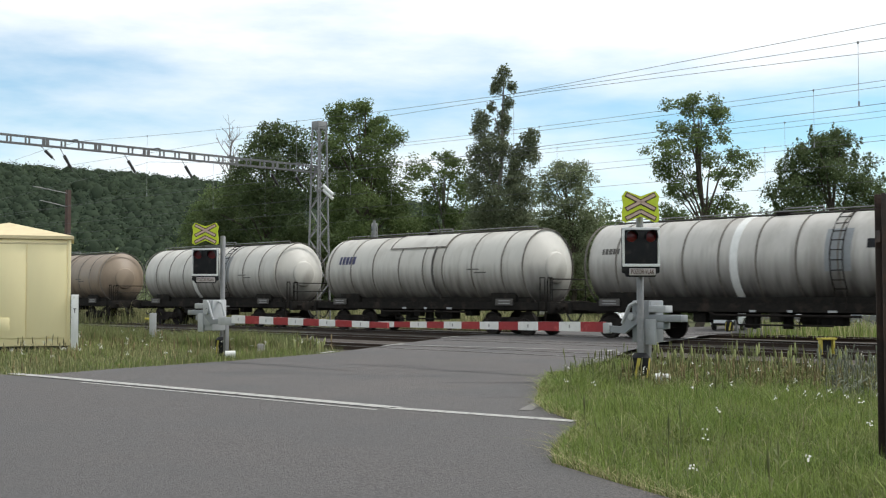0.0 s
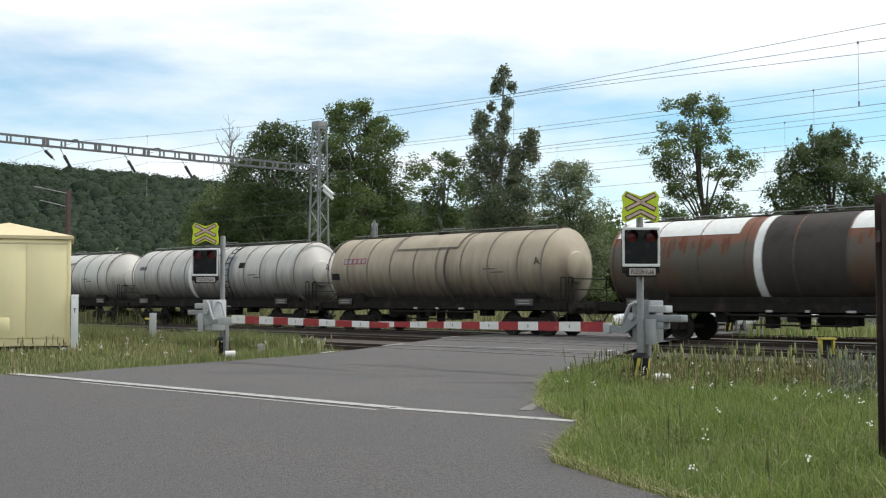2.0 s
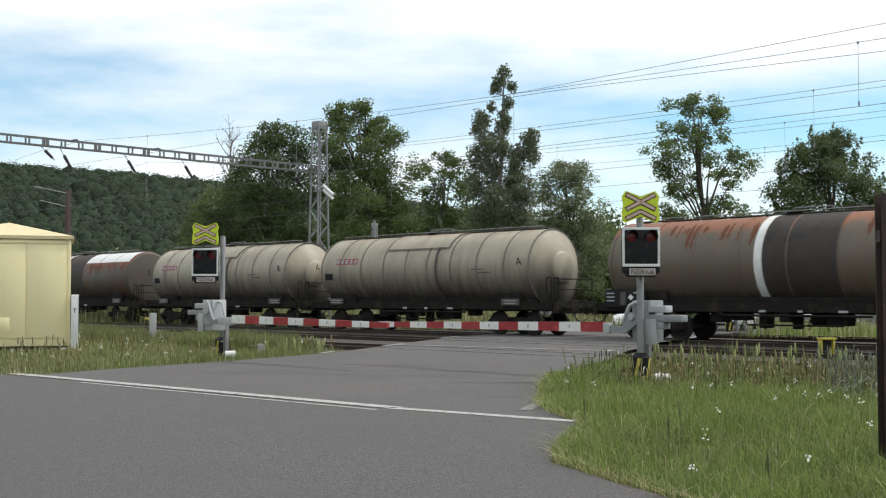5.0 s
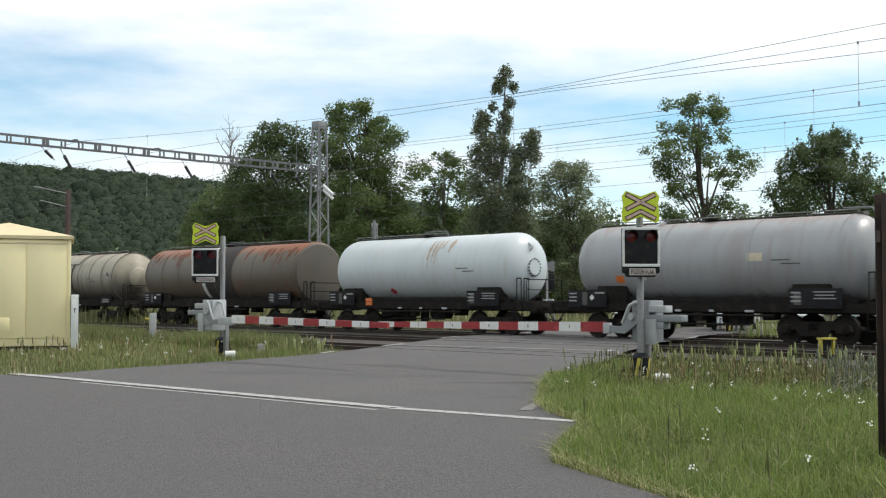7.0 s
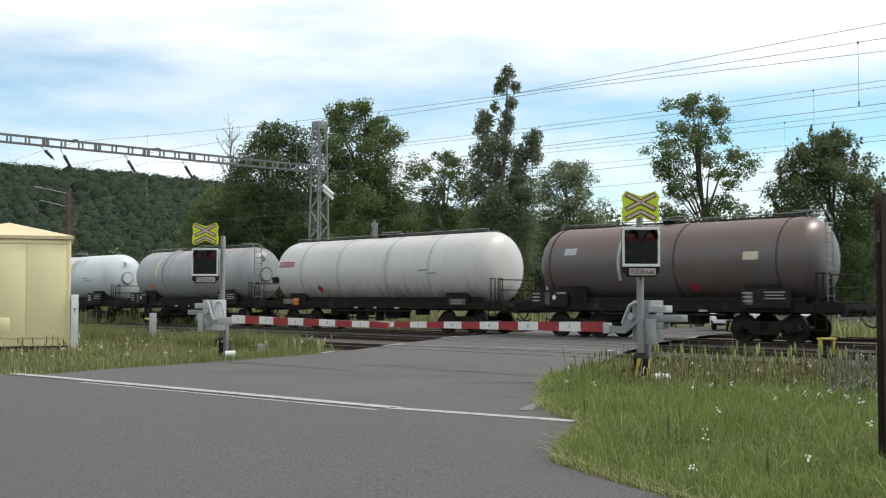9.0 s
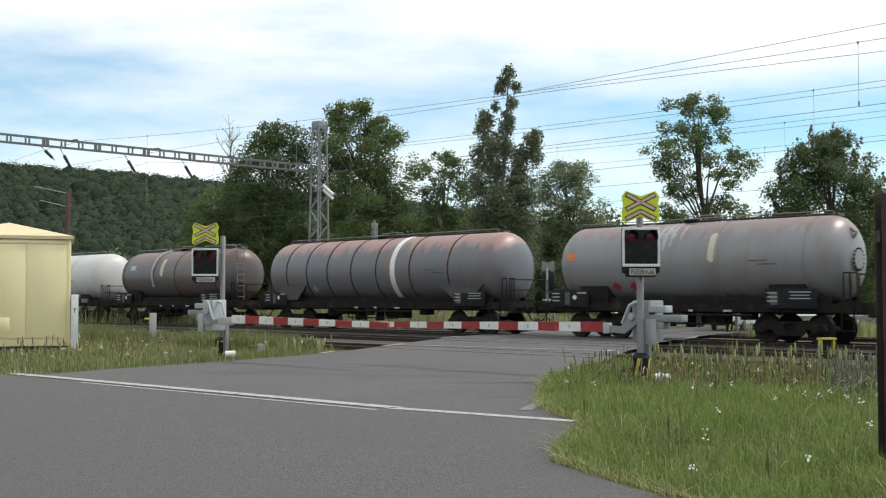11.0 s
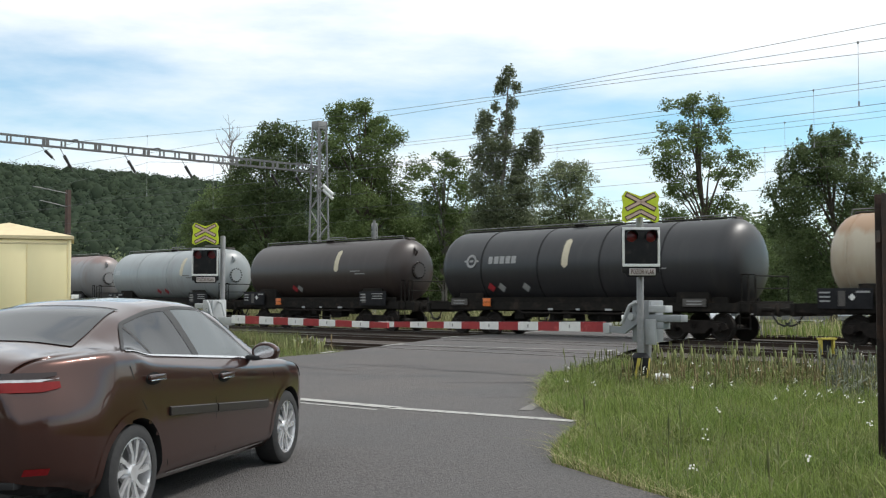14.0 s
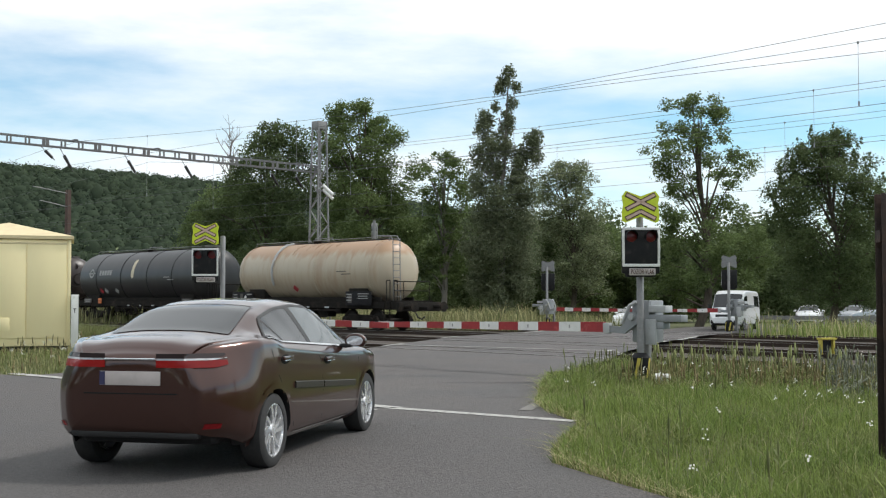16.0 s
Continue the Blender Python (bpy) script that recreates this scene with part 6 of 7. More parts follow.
def bare_tree():
    """A leafless birch-like tree."""
    x, y = -17.0, 90.0
    gz = ground_z(x, y)
    th = thing("bare_tree", pose(x, y, gz), "thin pale leafless tree", "tree", "trees behind the railway")
    rng = np.random.default_rng(5)
    bm = bmesh.new()
    limb(bm, [Vector((0, 0, -0.1)), Vector((0.1, 0, 6)), Vector((-0.1, 0, 11)), Vector((0.15, 0, 15.6))], 0.16, 0.015)
    part("trunk", bm, M["bark_pale"], th, smooth=60)
    for i in range(26):
        z = 8.5 + 6.4 * i / 26
        d = Vector((rng.uniform(-1, 1), rng.uniform(-1, 1), 1.3)).normalized()
        l = rng.uniform(1.2, 2.8) * (1.2 - i / 40)
        a = Vector((0, 0, z))
        bm = bmesh.new()
        limb(bm, [a, a + d * l * 0.5 + Vector((0, 0, -0.05)), a + d * l], 0.05, 0.012, 5)
        for _ in range(3):
            b = a + d * l * rng.uniform(0.3, 0.9)
            e = b + Vector((rng.uniform(-0.6, 0.6), rng.uniform(-0.6, 0.6), rng.uniform(0.3, 0.9)))
            limb(bm, [b, (b + e) / 2, e], 0.02, 0.008, 4)
        part("limb", bm, M["bark_pale"], th)


bare_tree()


# ---- wooded hill and far bushes ----
def crowns(name, pts, radii, material, label, seed):
    """Many rough tree crowns as one far wood."""
    rng = np.random.default_rng(seed)
    bm = bmesh.new()
    bmesh.ops.create_icosphere(bm, subdivisions=2, radius=1.0)
    base = np.array([v.co[:] for v in bm.verts])
    tri = np.array([[v.index for v in f.verts] for f in bm.faces])
    bm.free()
    n, m = len(pts), len(base)
    j = 1 + 0.12 * rng.normal(size=(n, m, 1))
    v = (base[None] * np.clip(j, 0.45, 1.6) * radii[:, None, :] + pts[:, None, :]).reshape(-1, 3)
    f = (tri[None] + (np.arange(n) * m)[:, None, None]).reshape(-1, 3)
    me = np_mesh(name, v, f, material)
    me.shade_smooth()
    return tagged(new(name, me), label, "forest", kind="stuff")


def hill_height(x, y):
    ridge = np.interp(x / np.maximum(y, 1), [-0.9, -0.392, -0.29, -0.2, -0.02, 0.36, 0.8], [88, 80, 75, 69, 57, 16, 4])
    q = np.clip((y - 330) / 370, 0, 1)
    return ridge * (q * q * (3 - 2 * q)) - 2


def build_hill():
    bm = bmesh.new()
    ys = np.linspace(300, 900, 13)
    ang = np.linspace(-0.95, 0.9, 30)
    g = [[bm.verts.new((a * y, y, float(hill_height(np.array(a * y), np.array(y))) - (3 if y > 320 else 0))) for a in ang] for y in ys]
    for i in range(len(ys) - 1):
        for j in range(len(ang) - 1):
            bm.faces.new((g[i][j], g[i][j + 1], g[i + 1][j + 1], g[i + 1][j]))
    solo("hill", bm, M["forest"], "distant hill slope under the wood", "hill", "structure", smooth=80)
    rng = np.random.default_rng(8)
    n = 6600
    y = 330 + 400 * rng.random(n) ** 0.8
    a = np.where(rng.random(n) < 0.72, rng.uniform(-0.47, -0.14, n), rng.uniform(-0.14, 0.5, n))
    x = a * y
    z = hill_height(x, y)
    r = rng.uniform(2.4, 4.8, n)
    # Darker inner crowns, covered by the lighter leaf layer that follows.
    crowns("hill_forest", np.stack([x, y, z - 1.2], 1), np.stack([r, r, r * rng.uniform(1.0, 1.6, n)], 1), M["forest_inner"], "dense green forest covering the distant hill", 9)
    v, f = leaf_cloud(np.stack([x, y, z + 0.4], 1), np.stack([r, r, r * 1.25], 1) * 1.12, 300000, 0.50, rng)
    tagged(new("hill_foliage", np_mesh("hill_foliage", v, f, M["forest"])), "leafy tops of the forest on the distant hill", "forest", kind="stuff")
    for name, n, a0, a1, y0, y1, h, m, label in (
            ("far_bushes", 90, -0.46, -0.12, 120, 185, 5.0, "leaf_light", "pale green bushes below the hill"),
            ("far_wood", 330, -0.16, 0.6, 104, 132, 8.5, "leaf_dark", "dark green wood behind the far road")):
        y = rng.uniform(y0, y1, n)
        x = rng.uniform(a0, a1, n) * y
        C = np.stack([x, y, rng.uniform(0.2, h, n)], 1)
        r = rng.uniform(1.6, 3.0, n)
        v, f = leaf_cloud(C, np.stack([r, r, r], 1), n * 420, 0.20, rng)
        tagged(new(name, np_mesh(name, v, f, M[m])), label, "forest", kind="stuff")


build_hill()


def wood_behind():
    """An unseen wood that closes the near side of the road, beside and behind the viewer."""
    # Added for dark reflections in the car and less skylight on the wagons.
    rng = np.random.default_rng(77)
    C = []
    while len(C) < 260:
        a, d = rng.uniform(radians(38), radians(322)), rng.uniform(42, 58)
        x, y = d * math.sin(a), d * math.cos(a)
        if NX * x + NY * y < 12:
            C.append((x, y, rng.uniform(0.3, 7.5)))
    C = np.array(C)
    r = rng.uniform(2.2, 3.6, len(C))
    v, f = leaf_cloud(C, np.stack([r, r, r], 1), len(C) * 160, 0.42, rng)
    tagged(new("near_wood", np_mesh("near_wood", v, f, M["leaf_dark"])), "unseen dark green wood added behind the viewer for darker reflections", "forest", kind="stuff")


wood_behind()


# ---- grasses ----
def inside(poly, x, y):
    c = np.zeros(len(x), bool)
    n = len(poly)
    for i in range(n):
        (x0, y0), (x1, y1) = poly[i], poly[(i + 1) % n]
        hit = ((y0 > y) != (y1 > y)) & (x < (x1 - x0) * (y - y0) / (y1 - y0 + 1e-12) + x0)
        c ^= hit
    return c


def scatter(poly, n, rng, power=0.0):
    xs, ys = [p[0] for p in poly], [p[1] for p in poly]
    out = np.zeros((0, 2))
    while len(out) < n:
        q = np.stack([rng.uniform(min(xs), max(xs), n * 2), rng.uniform(min(ys), max(ys), n * 2)], 1)
        ok = inside(poly, q[:, 0], q[:, 1])
        if power:
            ok &= rng.random(len(q)) < (min(ys) / q[:, 1]) ** power
        out = np.concatenate([out, q[ok]])
    return out[:n]


def patchy(q, s):
    return np.array([noise.noise(Vector((a * s, b * s, 1.7))) for a, b in q])


def blades(name, poly, n, h0, h1, w, material, label, seed, lean=0.35, power=0.0, bend=0.5, clump=0.0, tuft=0.0):
    rng = np.random.default_rng(seed)
    q = scatter(poly, n, rng, power)
    if clump:
        q = q[patchy(q, clump) > rng.normal(0, 0.16, len(q))]
    if tuft:
        q = np.repeat(q, 7, axis=0) + rng.normal(0, tuft, (len(q) * 7, 2))
        q = q[inside(poly, q[:, 0], q[:, 1])]
    n = len(q)
    g = np.array([ground_z(a, b) for a, b in q])
    big = 1 + 0.55 * patchy(q, 0.7)
    h = rng.uniform(h0, h1, n) * big
    ang = rng.uniform(0, math.tau, n)
    d = np.stack([np.cos(ang), np.sin(ang), np.zeros(n)], 1)
    side = np.stack([-np.sin(ang + rng.normal(0, 0.8, n)), np.cos(ang), np.zeros(n)], 1)
    base = np.stack([q[:, 0], q[:, 1], g - 0.01], 1)
    up = np.array([0, 0, 1.0])
    ln = rng.normal(0, lean, n)[:, None] * h[:, None]
    mid = base + up * h[:, None] * 0.58 + d * ln * 0.35
    tip = base + up * h[:, None] * (1 - bend * 0.3 * rng.random(n))[:, None] + d * ln * (1 + bend)
    ww = (w * rng.uniform(0.6, 1.4, n))[:, None]
    v = np.stack([base - side * ww, base + side * ww, mid - side * ww * 0.8, mid + side * ww * 0.8, tip], 1).reshape(-1, 3)
    t = np.array([[0, 1, 3], [0, 3, 2], [2, 3, 4]])
    f = (t[None] + (np.arange(n) * 5)[:, None, None]).reshape(-1, 3)
    ob = new(name, np_mesh(name, v, f, material))
    return tagged(ob, label, "grass", kind="stuff")


def stalks(name, poly, n, h0, h1, material, head, label, seed, head_r=0.011, head_l=0.14, power=0.0):
    """Upright weed stalks with a seed spike."""
    rng = np.random.default_rng(seed)
    q = scatter(poly, n, rng, power)
    g = np.array([ground_z(a, b) for a, b in q])
    V, F = [], []
    k = 0
    for (x, y), z0 in zip(q, g):
        h = rng.uniform(h0, h1)
        lx, ly = rng.normal(0, 0.08, 2) * h
        prof = [(0, 0.004), (h * 0.6, 0.004), (h - head_l, 0.006), (h - head_l * 0.75, head_r), (h - head_l * 0.3, head_r * 0.8), (h, 0.002)]
        for z, r in prof:
            for i in range(4):
                a = i * math.pi / 2
                V.append((x + lx * z / h + r * math.cos(a), y + ly * z / h + r * math.sin(a), z0 + z))
        for s in range(5):
            for i in range(4):
                j = (i + 1) % 4
                F.append((k + s * 4 + i, k + s * 4 + j, k + s * 4 + 4 + j, k + s * 4 + 4 + i))
        k += 24
        for _ in range(5):                         # narrow side leaves
            z = rng.uniform(0.05, 0.6) * h
            a = rng.uniform(0, math.tau)
            l = rng.uniform(0.06, 0.14)
            c = (x + lx * z / h, y + ly * z / h, z0 + z)
            V += [c, (c[0] + l * .5 * math.cos(a) - .012 * math.sin(a), c[1] + l * .5 * math.sin(a) + .012 * math.cos(a), c[2] + l * .5),
                  (c[0] + l * math.cos(a), c[1] + l * math.sin(a), c[2] + l * .6), (c[0] + l * .5 * math.cos(a) + .012 * math.sin(a), c[1] + l * .5 * math.sin(a) - .012 * math.cos(a), c[2] + l * .45)]
            F.append((k, k + 1, k + 2, k + 3))
            k += 4
    ob = new(name, np_mesh(name, np.array(V), np.array(F), material))
    return tagged(ob, label, "weeds", kind="stuff")


def blossoms(name, poly, n, h0, h1, size, material, label, seed, heads=5):
    rng = np.random.default_rng(seed)
    q = scatter(poly, n, rng)
    V, F = [], []
    k = 0
    for x, y in q:
        z = ground_z(x, y) + rng.uniform(h0, h1)
        for _ in range(heads):
            c = Vector((x, y, z)) + Vector(rng.normal(0, size * 1.3, 3))
            for t in range(3):
                a = Vector(rng.normal(size=3)).normalized() * size * rng.uniform(0.5, 1)
                b = a.orthogonal().normalized() * size * 0.7
                V += [c - a, c + b, c + a, c - b]
                F.append((k, k + 1, k + 2, k + 3))
                k += 4
    ob = new(name, np_mesh(name, np.array([tuple(v) for v in V]), np.array(F), material))
    return tagged(ob, label, "flowers", kind="stuff")


VERGE_R = [(1.12, 10.0), (1.55, 8.9), (1.85, 8.2), (2.4, 6.2), (2.6, 5.0), (9, 5.0), (13.0, 16.2), (10.0, 19.3), (4.9, 24.6), (3.7, 25.2), (2.2, 21.5), (1.75, 17.6), (1.4, 15.4), (1.5, 14.2), (1.72, 13.1), (1.5, 12.0), (1.2, 10.8)]
VERGE_L = [(-14, 20.5), (-10.0, 20.7), (-7.75, 21.2), (-6.6, 23.3), (-5.0, 26.0), (-3.2, 29.6), (-2.7, 31.0), (-5, 34), (-9.5, 38.5), (-20, 48), (-20, 24)]
FAR_R = [(10.8, 42.5), (12.6, 45.6), (14.2, 50), (21, 63), (60, 60), (60, 10), (38, 20.5), (22, 36.0)]
FAR_L = [(3.2, 50), (6.0, 57), (12, 70), (-20, 90), (-50, 90), (-25, 70), (-10, 58)]
blades("verge_grass", VERGE_R, 120000, 0.08, 0.27, 0.0036, M["grass"], "lush green verge grass beside the road", 21, power=1.2, lean=0.5)
blades("dry_grass", VERGE_R, 4200, 0.14, 0.34, 0.0028, M["grass_dry"], "dry straw-coloured grass blades in the verge", 22, power=1.0, lean=0.5)
blades("tussock_grass", VERGE_R, 2200, 0.18, 0.32, 0.0045, M["grass"], "tall tussocks of bright verge grass", 25, tuft=0.05, power=1.0, clump=0.35)
stalks("verge_weeds", [(2.2, 20.5), (2.0, 17.8), (9.5, 14.0), (12, 17.2), (10, 19.3), (4.5, 25.0)], 420, 0.30, 0.62, M["weed"], None, "tall seeding weeds along the tracks", 23)
stalks("verge_docks", VERGE_R, 70, 0.25, 0.5, M["weed"], None, "scattered tall weeds in the verge", 24, power=1.0)
blossoms("verge_flowers", VERGE_R, 120, 0.22, 0.45, 0.014, M["flower"], "small white umbel flowers in the verge", 26)
VERGE_EDGE = [(0.98, 9.9), (1.42, 8.72), (1.7, 8.05), (2.2, 6.1), (2.4, 6.1), (1.85, 8.1), (1.6, 8.9), (1.15, 10.0), (1.2, 10.8), (1.5, 12.0), (1.75, 13.1), (1.6, 14.2), (1.5, 15.4), (1.85, 17.5), (2.3, 21.4), (2.0, 21.4), (1.5, 17.5), (1.24, 15.4), (1.33, 14.2), (1.56, 13.1), (1.34, 12.0), (1.06, 10.8)]
blades("edge_grass", VERGE_EDGE, 7000, 0.04, 0.17, 0.004, M["grass_dry"], "short dry grass creeping over the asphalt edge", 27, lean=0.9)
blades("edge_green_grass", VERGE_EDGE, 5000, 0.05, 0.22, 0.004, M["grass"], "short green grass along the asphalt edge", 28, lean=0.8)
blades("leaning_grass", VERGE_R, 26000, 0.10, 0.26, 0.006, M["weed"], "low leaning mixed weeds among the verge grass", 29, lean=0.9, power=1.0, clump=0.8)
blades("bank_grass", VERGE_L, 70000, 0.05, 0.22, 0.005, M["weed"], "mixed green and dry bank grass beside the tracks", 31)
blades("bank_green_grass", VERGE_L, 26000, 0.06, 0.26, 0.006, M["grass"], "green grass patches on the bank", 36, lean=0.6, clump=0.5)
blades("bank_dry_grass", VERGE_L, 7000, 0.12, 0.34, 0.0045, M["grass_dry"], "dry grass stems on the bank", 32, lean=0.3)
stalks("bank_weeds", VERGE_L, 360, 0.25, 0.55, M["sorrel"], None, "tall seeding weeds on the bank", 33, head_r=0.016, head_l=0.2)
blossoms("bank_flowers", VERGE_L, 170, 0.15, 0.42, 0.018, M["flower"], "white flowers on the bank", 34)
blades("far_grass", FAR_R, 26000, 0.35, 0.85, 0.012, M["grass"], "tall bright grass beyond the tracks", 41, power=0.6)
blades("far_dry_grass", FAR_R, 8000, 0.5, 1.1, 0.010, M["grass_dry"], "dry stems in the far grass", 42)
blades("wood_edge_grass", FAR_L, 16000, 0.5, 1.2, 0.016, M["weed"], "tall rank grass at the wood edge", 43)
blades("wood_edge_dry_grass", FAR_L, 9000, 0.6, 1.3, 0.012, M["grass_dry"], "dry rank grass at the wood edge", 44)
stalks("thistles", [(5.2, 15.5), (6.6, 14.5), (8.2, 17.5), (6.4, 19.5)], 170, 0.4, 0.72, M["weed_grey"], None, "grey-green thistles near the tracks", 51, head_r=0.014, head_l=0.08)
stalks("sorrel", [(2.6, 18.5), (6.5, 16.5), (8.5, 20.5), (4.2, 22.5)], 260, 0.22, 0.5, M["sorrel"], None, "reddish brown seeding sorrel in the verge", 52, head_r=0.012, head_l=0.22)


BANK_BACK = [(-16, 41.4), (-4.6, 29.8), (-3.5, 31.6), (-4.2, 33.4), (-16, 45.5)]
blades("bank_tall_grass", BANK_BACK, 15000, 0.26, 0.6, 0.007, M["weed"], "tall rank weeds between bank and tracks", 37, lean=0.35)
blades("bank_tall_green_grass", BANK_BACK, 7000, 0.2, 0.5, 0.007, M["grass"], "tall green grass between bank and tracks", 38, lean=0.4, clump=0.4)
M["spike"] = mat("pale_green_spike", (0.27, 0.30, 0.13), (0.36, 0.36, 0.17), 6, 0.8, spec=0.2, island=0.3, trans=0.2)
stalks("seed_spikes", [(3.6, 22.6), (5.0, 20.0), (10.5, 16.5), (11.6, 17.8), (9.0, 20.6), (4.6, 25.2)], 120, 0.24, 0.64, M["spike"], None, "pale green dense seed spikes beside the tracks", 53, head_r=0.025, head_l=0.26)
stalks("bank_spikes", [(-5.6, 29.2), (-4.4, 28.0), (-3.1, 30.4), (-2.8, 33.6), (-6.0, 35.0), (-8.0, 36.0)], 45, 0.26, 0.5, M["spike"], None, "pale green dense seed spikes on the bank", 54, head_r=0.036, head_l=0.32)


# ---- vehicles ----
M["car_paint"] = mat("brown_car_paint", (0.046, 0.0145, 0.009), (0.062, 0.020, 0.012), 400, 0.30, metal=0.6, coat=1.0)
M["car_white"] = mat("white_car_paint", (0.72, 0.73, 0.74), (0.66, 0.67, 0.68), 8, 0.3, coat=0.6)
M["car_silver"] = mat("silver_car_paint", (0.30, 0.32, 0.34), (0.26, 0.28, 0.3), 8, 0.3, metal=0.5, coat=0.6)
M["car_glass"] = mat("tinted_glass", (0.016, 0.018, 0.020), None, 4, 0.03, spec=0.6)
# Opaque; the paler blue-grey base stands in for light through the glass.
M["car_glass_pale"] = mat("pale_side_glass", (0.06, 0.075, 0.08), None, 4, 0.02, spec=0.9)
M["moulding"] = mat("door_moulding", (0.020, 0.016, 0.015), (0.028, 0.023, 0.021), 40, 0.35)
M["lens_dark"] = mat("smoked_lens", (0.03, 0.02, 0.02), None, 8, 0.1)
M["chrome"] = mat("chrome", (0.75, 0.75, 0.76), (0.65, 0.65, 0.66), 8, 0.12, metal=1.0)
M["alloy"] = mat("alloy_wheel", (0.8, 0.81, 0.82), (0.68, 0.68, 0.7), 10, 0.25, metal=0.7)
M["car_black"] = mat("black_plastic", (0.015, 0.015, 0.016), (0.025, 0.025, 0.025), 40, 0.55)
# Black of joints and seals, also the painted shade of the handle bowls.
M["gap"] = mat("joint_and_recess_black", (0.004, 0.004, 0.004), None, 8, 0.9)
M["lens_red"] = mat("red_lens", (0.22, 0.008, 0.010), (0.15, 0.006, 0.008), 30, 0.25, spec=0.3)
M["lens_glow"] = mat("lit_red_lens", (0.10, 0.005, 0.006), (0.06, 0.004, 0.005), 30, 0.25, spec=0.3)
for key, value in (("Emission Color", (0.9, 0.03, 0.02, 1)), ("Emission Strength", 0.10)):
    M["lens_glow"].node_tree.nodes["Principled BSDF"].inputs[key].default_value = value
M["lens_clear"] = mat("clear_lens", (0.55, 0.56, 0.58), (0.3, 0.3, 0.32), 14, 0.2)


class Shell:
    """A vehicle's skin: curves along x give the section at each place; at(x, v, side) is a point of it, v from sill 0 to crown 1."""

    def __init__(self, top, belt, width, crown, sill, tumble=0.955, tail=0.0):
        self.c = [np.array(q, float) for q in (top, belt, width, crown, sill)]
        self.tumble, self.tail = tumble, tail

    def vals(self, x):
        out = []
        for q in self.c:
            xs, ys = q[:, 0], q[:, 1]
            e = 0.05
            out.append(float(np.mean([np.interp(x + d, xs, ys) for d in (-e, -e / 2, 0, e / 2, e)])))
        return out

    def section(self, x):
        zt, zb, w, wr, zs = self.vals(x)
        zb = min(zb, zt - 0.02)
        ze = zt - min(0.085, 0.55 * (zt - zb))
        k = self.tumble
        pts = [(w * 0.90, zs), (w * 0.975, zs + 0.10), (w, zs + (zb - zs) * 0.55), (w * 0.992, zb - 0.09), (w * k, zb),
                (w * k + (wr - w * k) * 0.5 + 0.012, zb + (ze - zb) * 0.5), (wr, ze), (wr * 0.78, zt - 0.028), (wr * 0.42, zt - 0.006), (0.0, zt)]
        g = self.tail * min(1.0, max(0.0, (-0.25 - x) / 0.6))      # the upper tail draws in towards the boot
        return [(y * (1 - g * min(1.0, max(0.0, (z - 0.72) / 0.3))) if i < 6 else y, z) for i, (y, z) in enumerate(pts)]

    def at(self, x, v, side=1, off=0.0):
        s = self.section(x)
        n = len(s) - 1
        u = min(max(v, 0.0), 1.0) * n
        i = min(int(u), n - 1)
        f = u - i
        p0, p1, p2, p3 = s[max(i - 1, 0)], s[i], s[i + 1], s[min(i + 2, n)]
        if i + 2 > n:
            p3 = (-s[n - 1][0], s[n - 1][1])
        y, z = [0.5 * ((2 * p1[k]) + (p2[k] - p0[k]) * f + (2 * p0[k] - 5 * p1[k] + 4 * p2[k] - p3[k]) * f * f + (3 * p1[k] - p0[k] - 3 * p2[k] + p3[k]) * f ** 3) for k in (0, 1)]
        if off:
            q = self.at(x, min(v + 0.01, 1.0), 1)
            r = self.at(x, max(v - 0.01, 0.0), 1)
            ty, tz = q.y - r.y, q.z - r.z
            l = math.hypot(ty, tz) or 1
            xa, xb = self.at(x + 0.02, v, 1), self.at(x - 0.02, v, 1)
            nrm = Vector((0, tz / l, -ty / l))
            sx = (xa - xb).normalized()
            nrm = (nrm - sx * nrm.dot(sx)).normalized()
            return Vector((x + nrm.x * off, (y + nrm.y * off) * side, z + nrm.z * off))
        return Vector((x, y * side, z))

    def sheet(self, xs, v0, v1, nv, side, off):
        """A patch of the skin; v0 and v1 may be functions of x."""
        bm = bmesh.new()
        rows = []
        for x in xs:
            a, b = (v0(x) if callable(v0) else v0), (v1(x) if callable(v1) else v1)
            rows.append([bm.verts.new(self.at(x, a + (b - a) * i / nv, side, off)) for i in range(nv + 1)])
        for p, q in zip(rows[:-1], rows[1:]):
            for i in range(nv):
                bm.faces.new((p[i], p[i + 1], q[i + 1], q[i]))
        return bm

    def body(self, x0, x1, wheels, wheel_r, step=0.035, wheel_z=0.315):
        bm = bmesh.new()
        n = int((x1 - x0) / step)
        nv = 44
        rows = []
        for i in range(n + 1):
            x = x0 + (x1 - x0) * i / n
            rows.append([bm.verts.new(self.at(x, j / nv, 1)) for j in range(nv + 1)] + [bm.verts.new(self.at(x, 1 - j / nv, -1)) for j in range(1, nv + 1)])
        for p, q in zip(rows[:-1], rows[1:]):
            for i in range(len(p) - 1):
                c = (p[i].co + q[i + 1].co) / 2
                if any((c.x - wx) ** 2 + (c.z - wheel_z) ** 2 < wheel_r ** 2 and abs(c.y) > 0.5 for wx in wheels):
                    continue
                bm.faces.new((p[i], p[i + 1], q[i + 1], q[i]))
        for row, sg in ((rows[0], -1), (rows[-1], 1)):             # rounded ends
            mid = sum((v.co.z for v in row)) / len(row)
            last = row
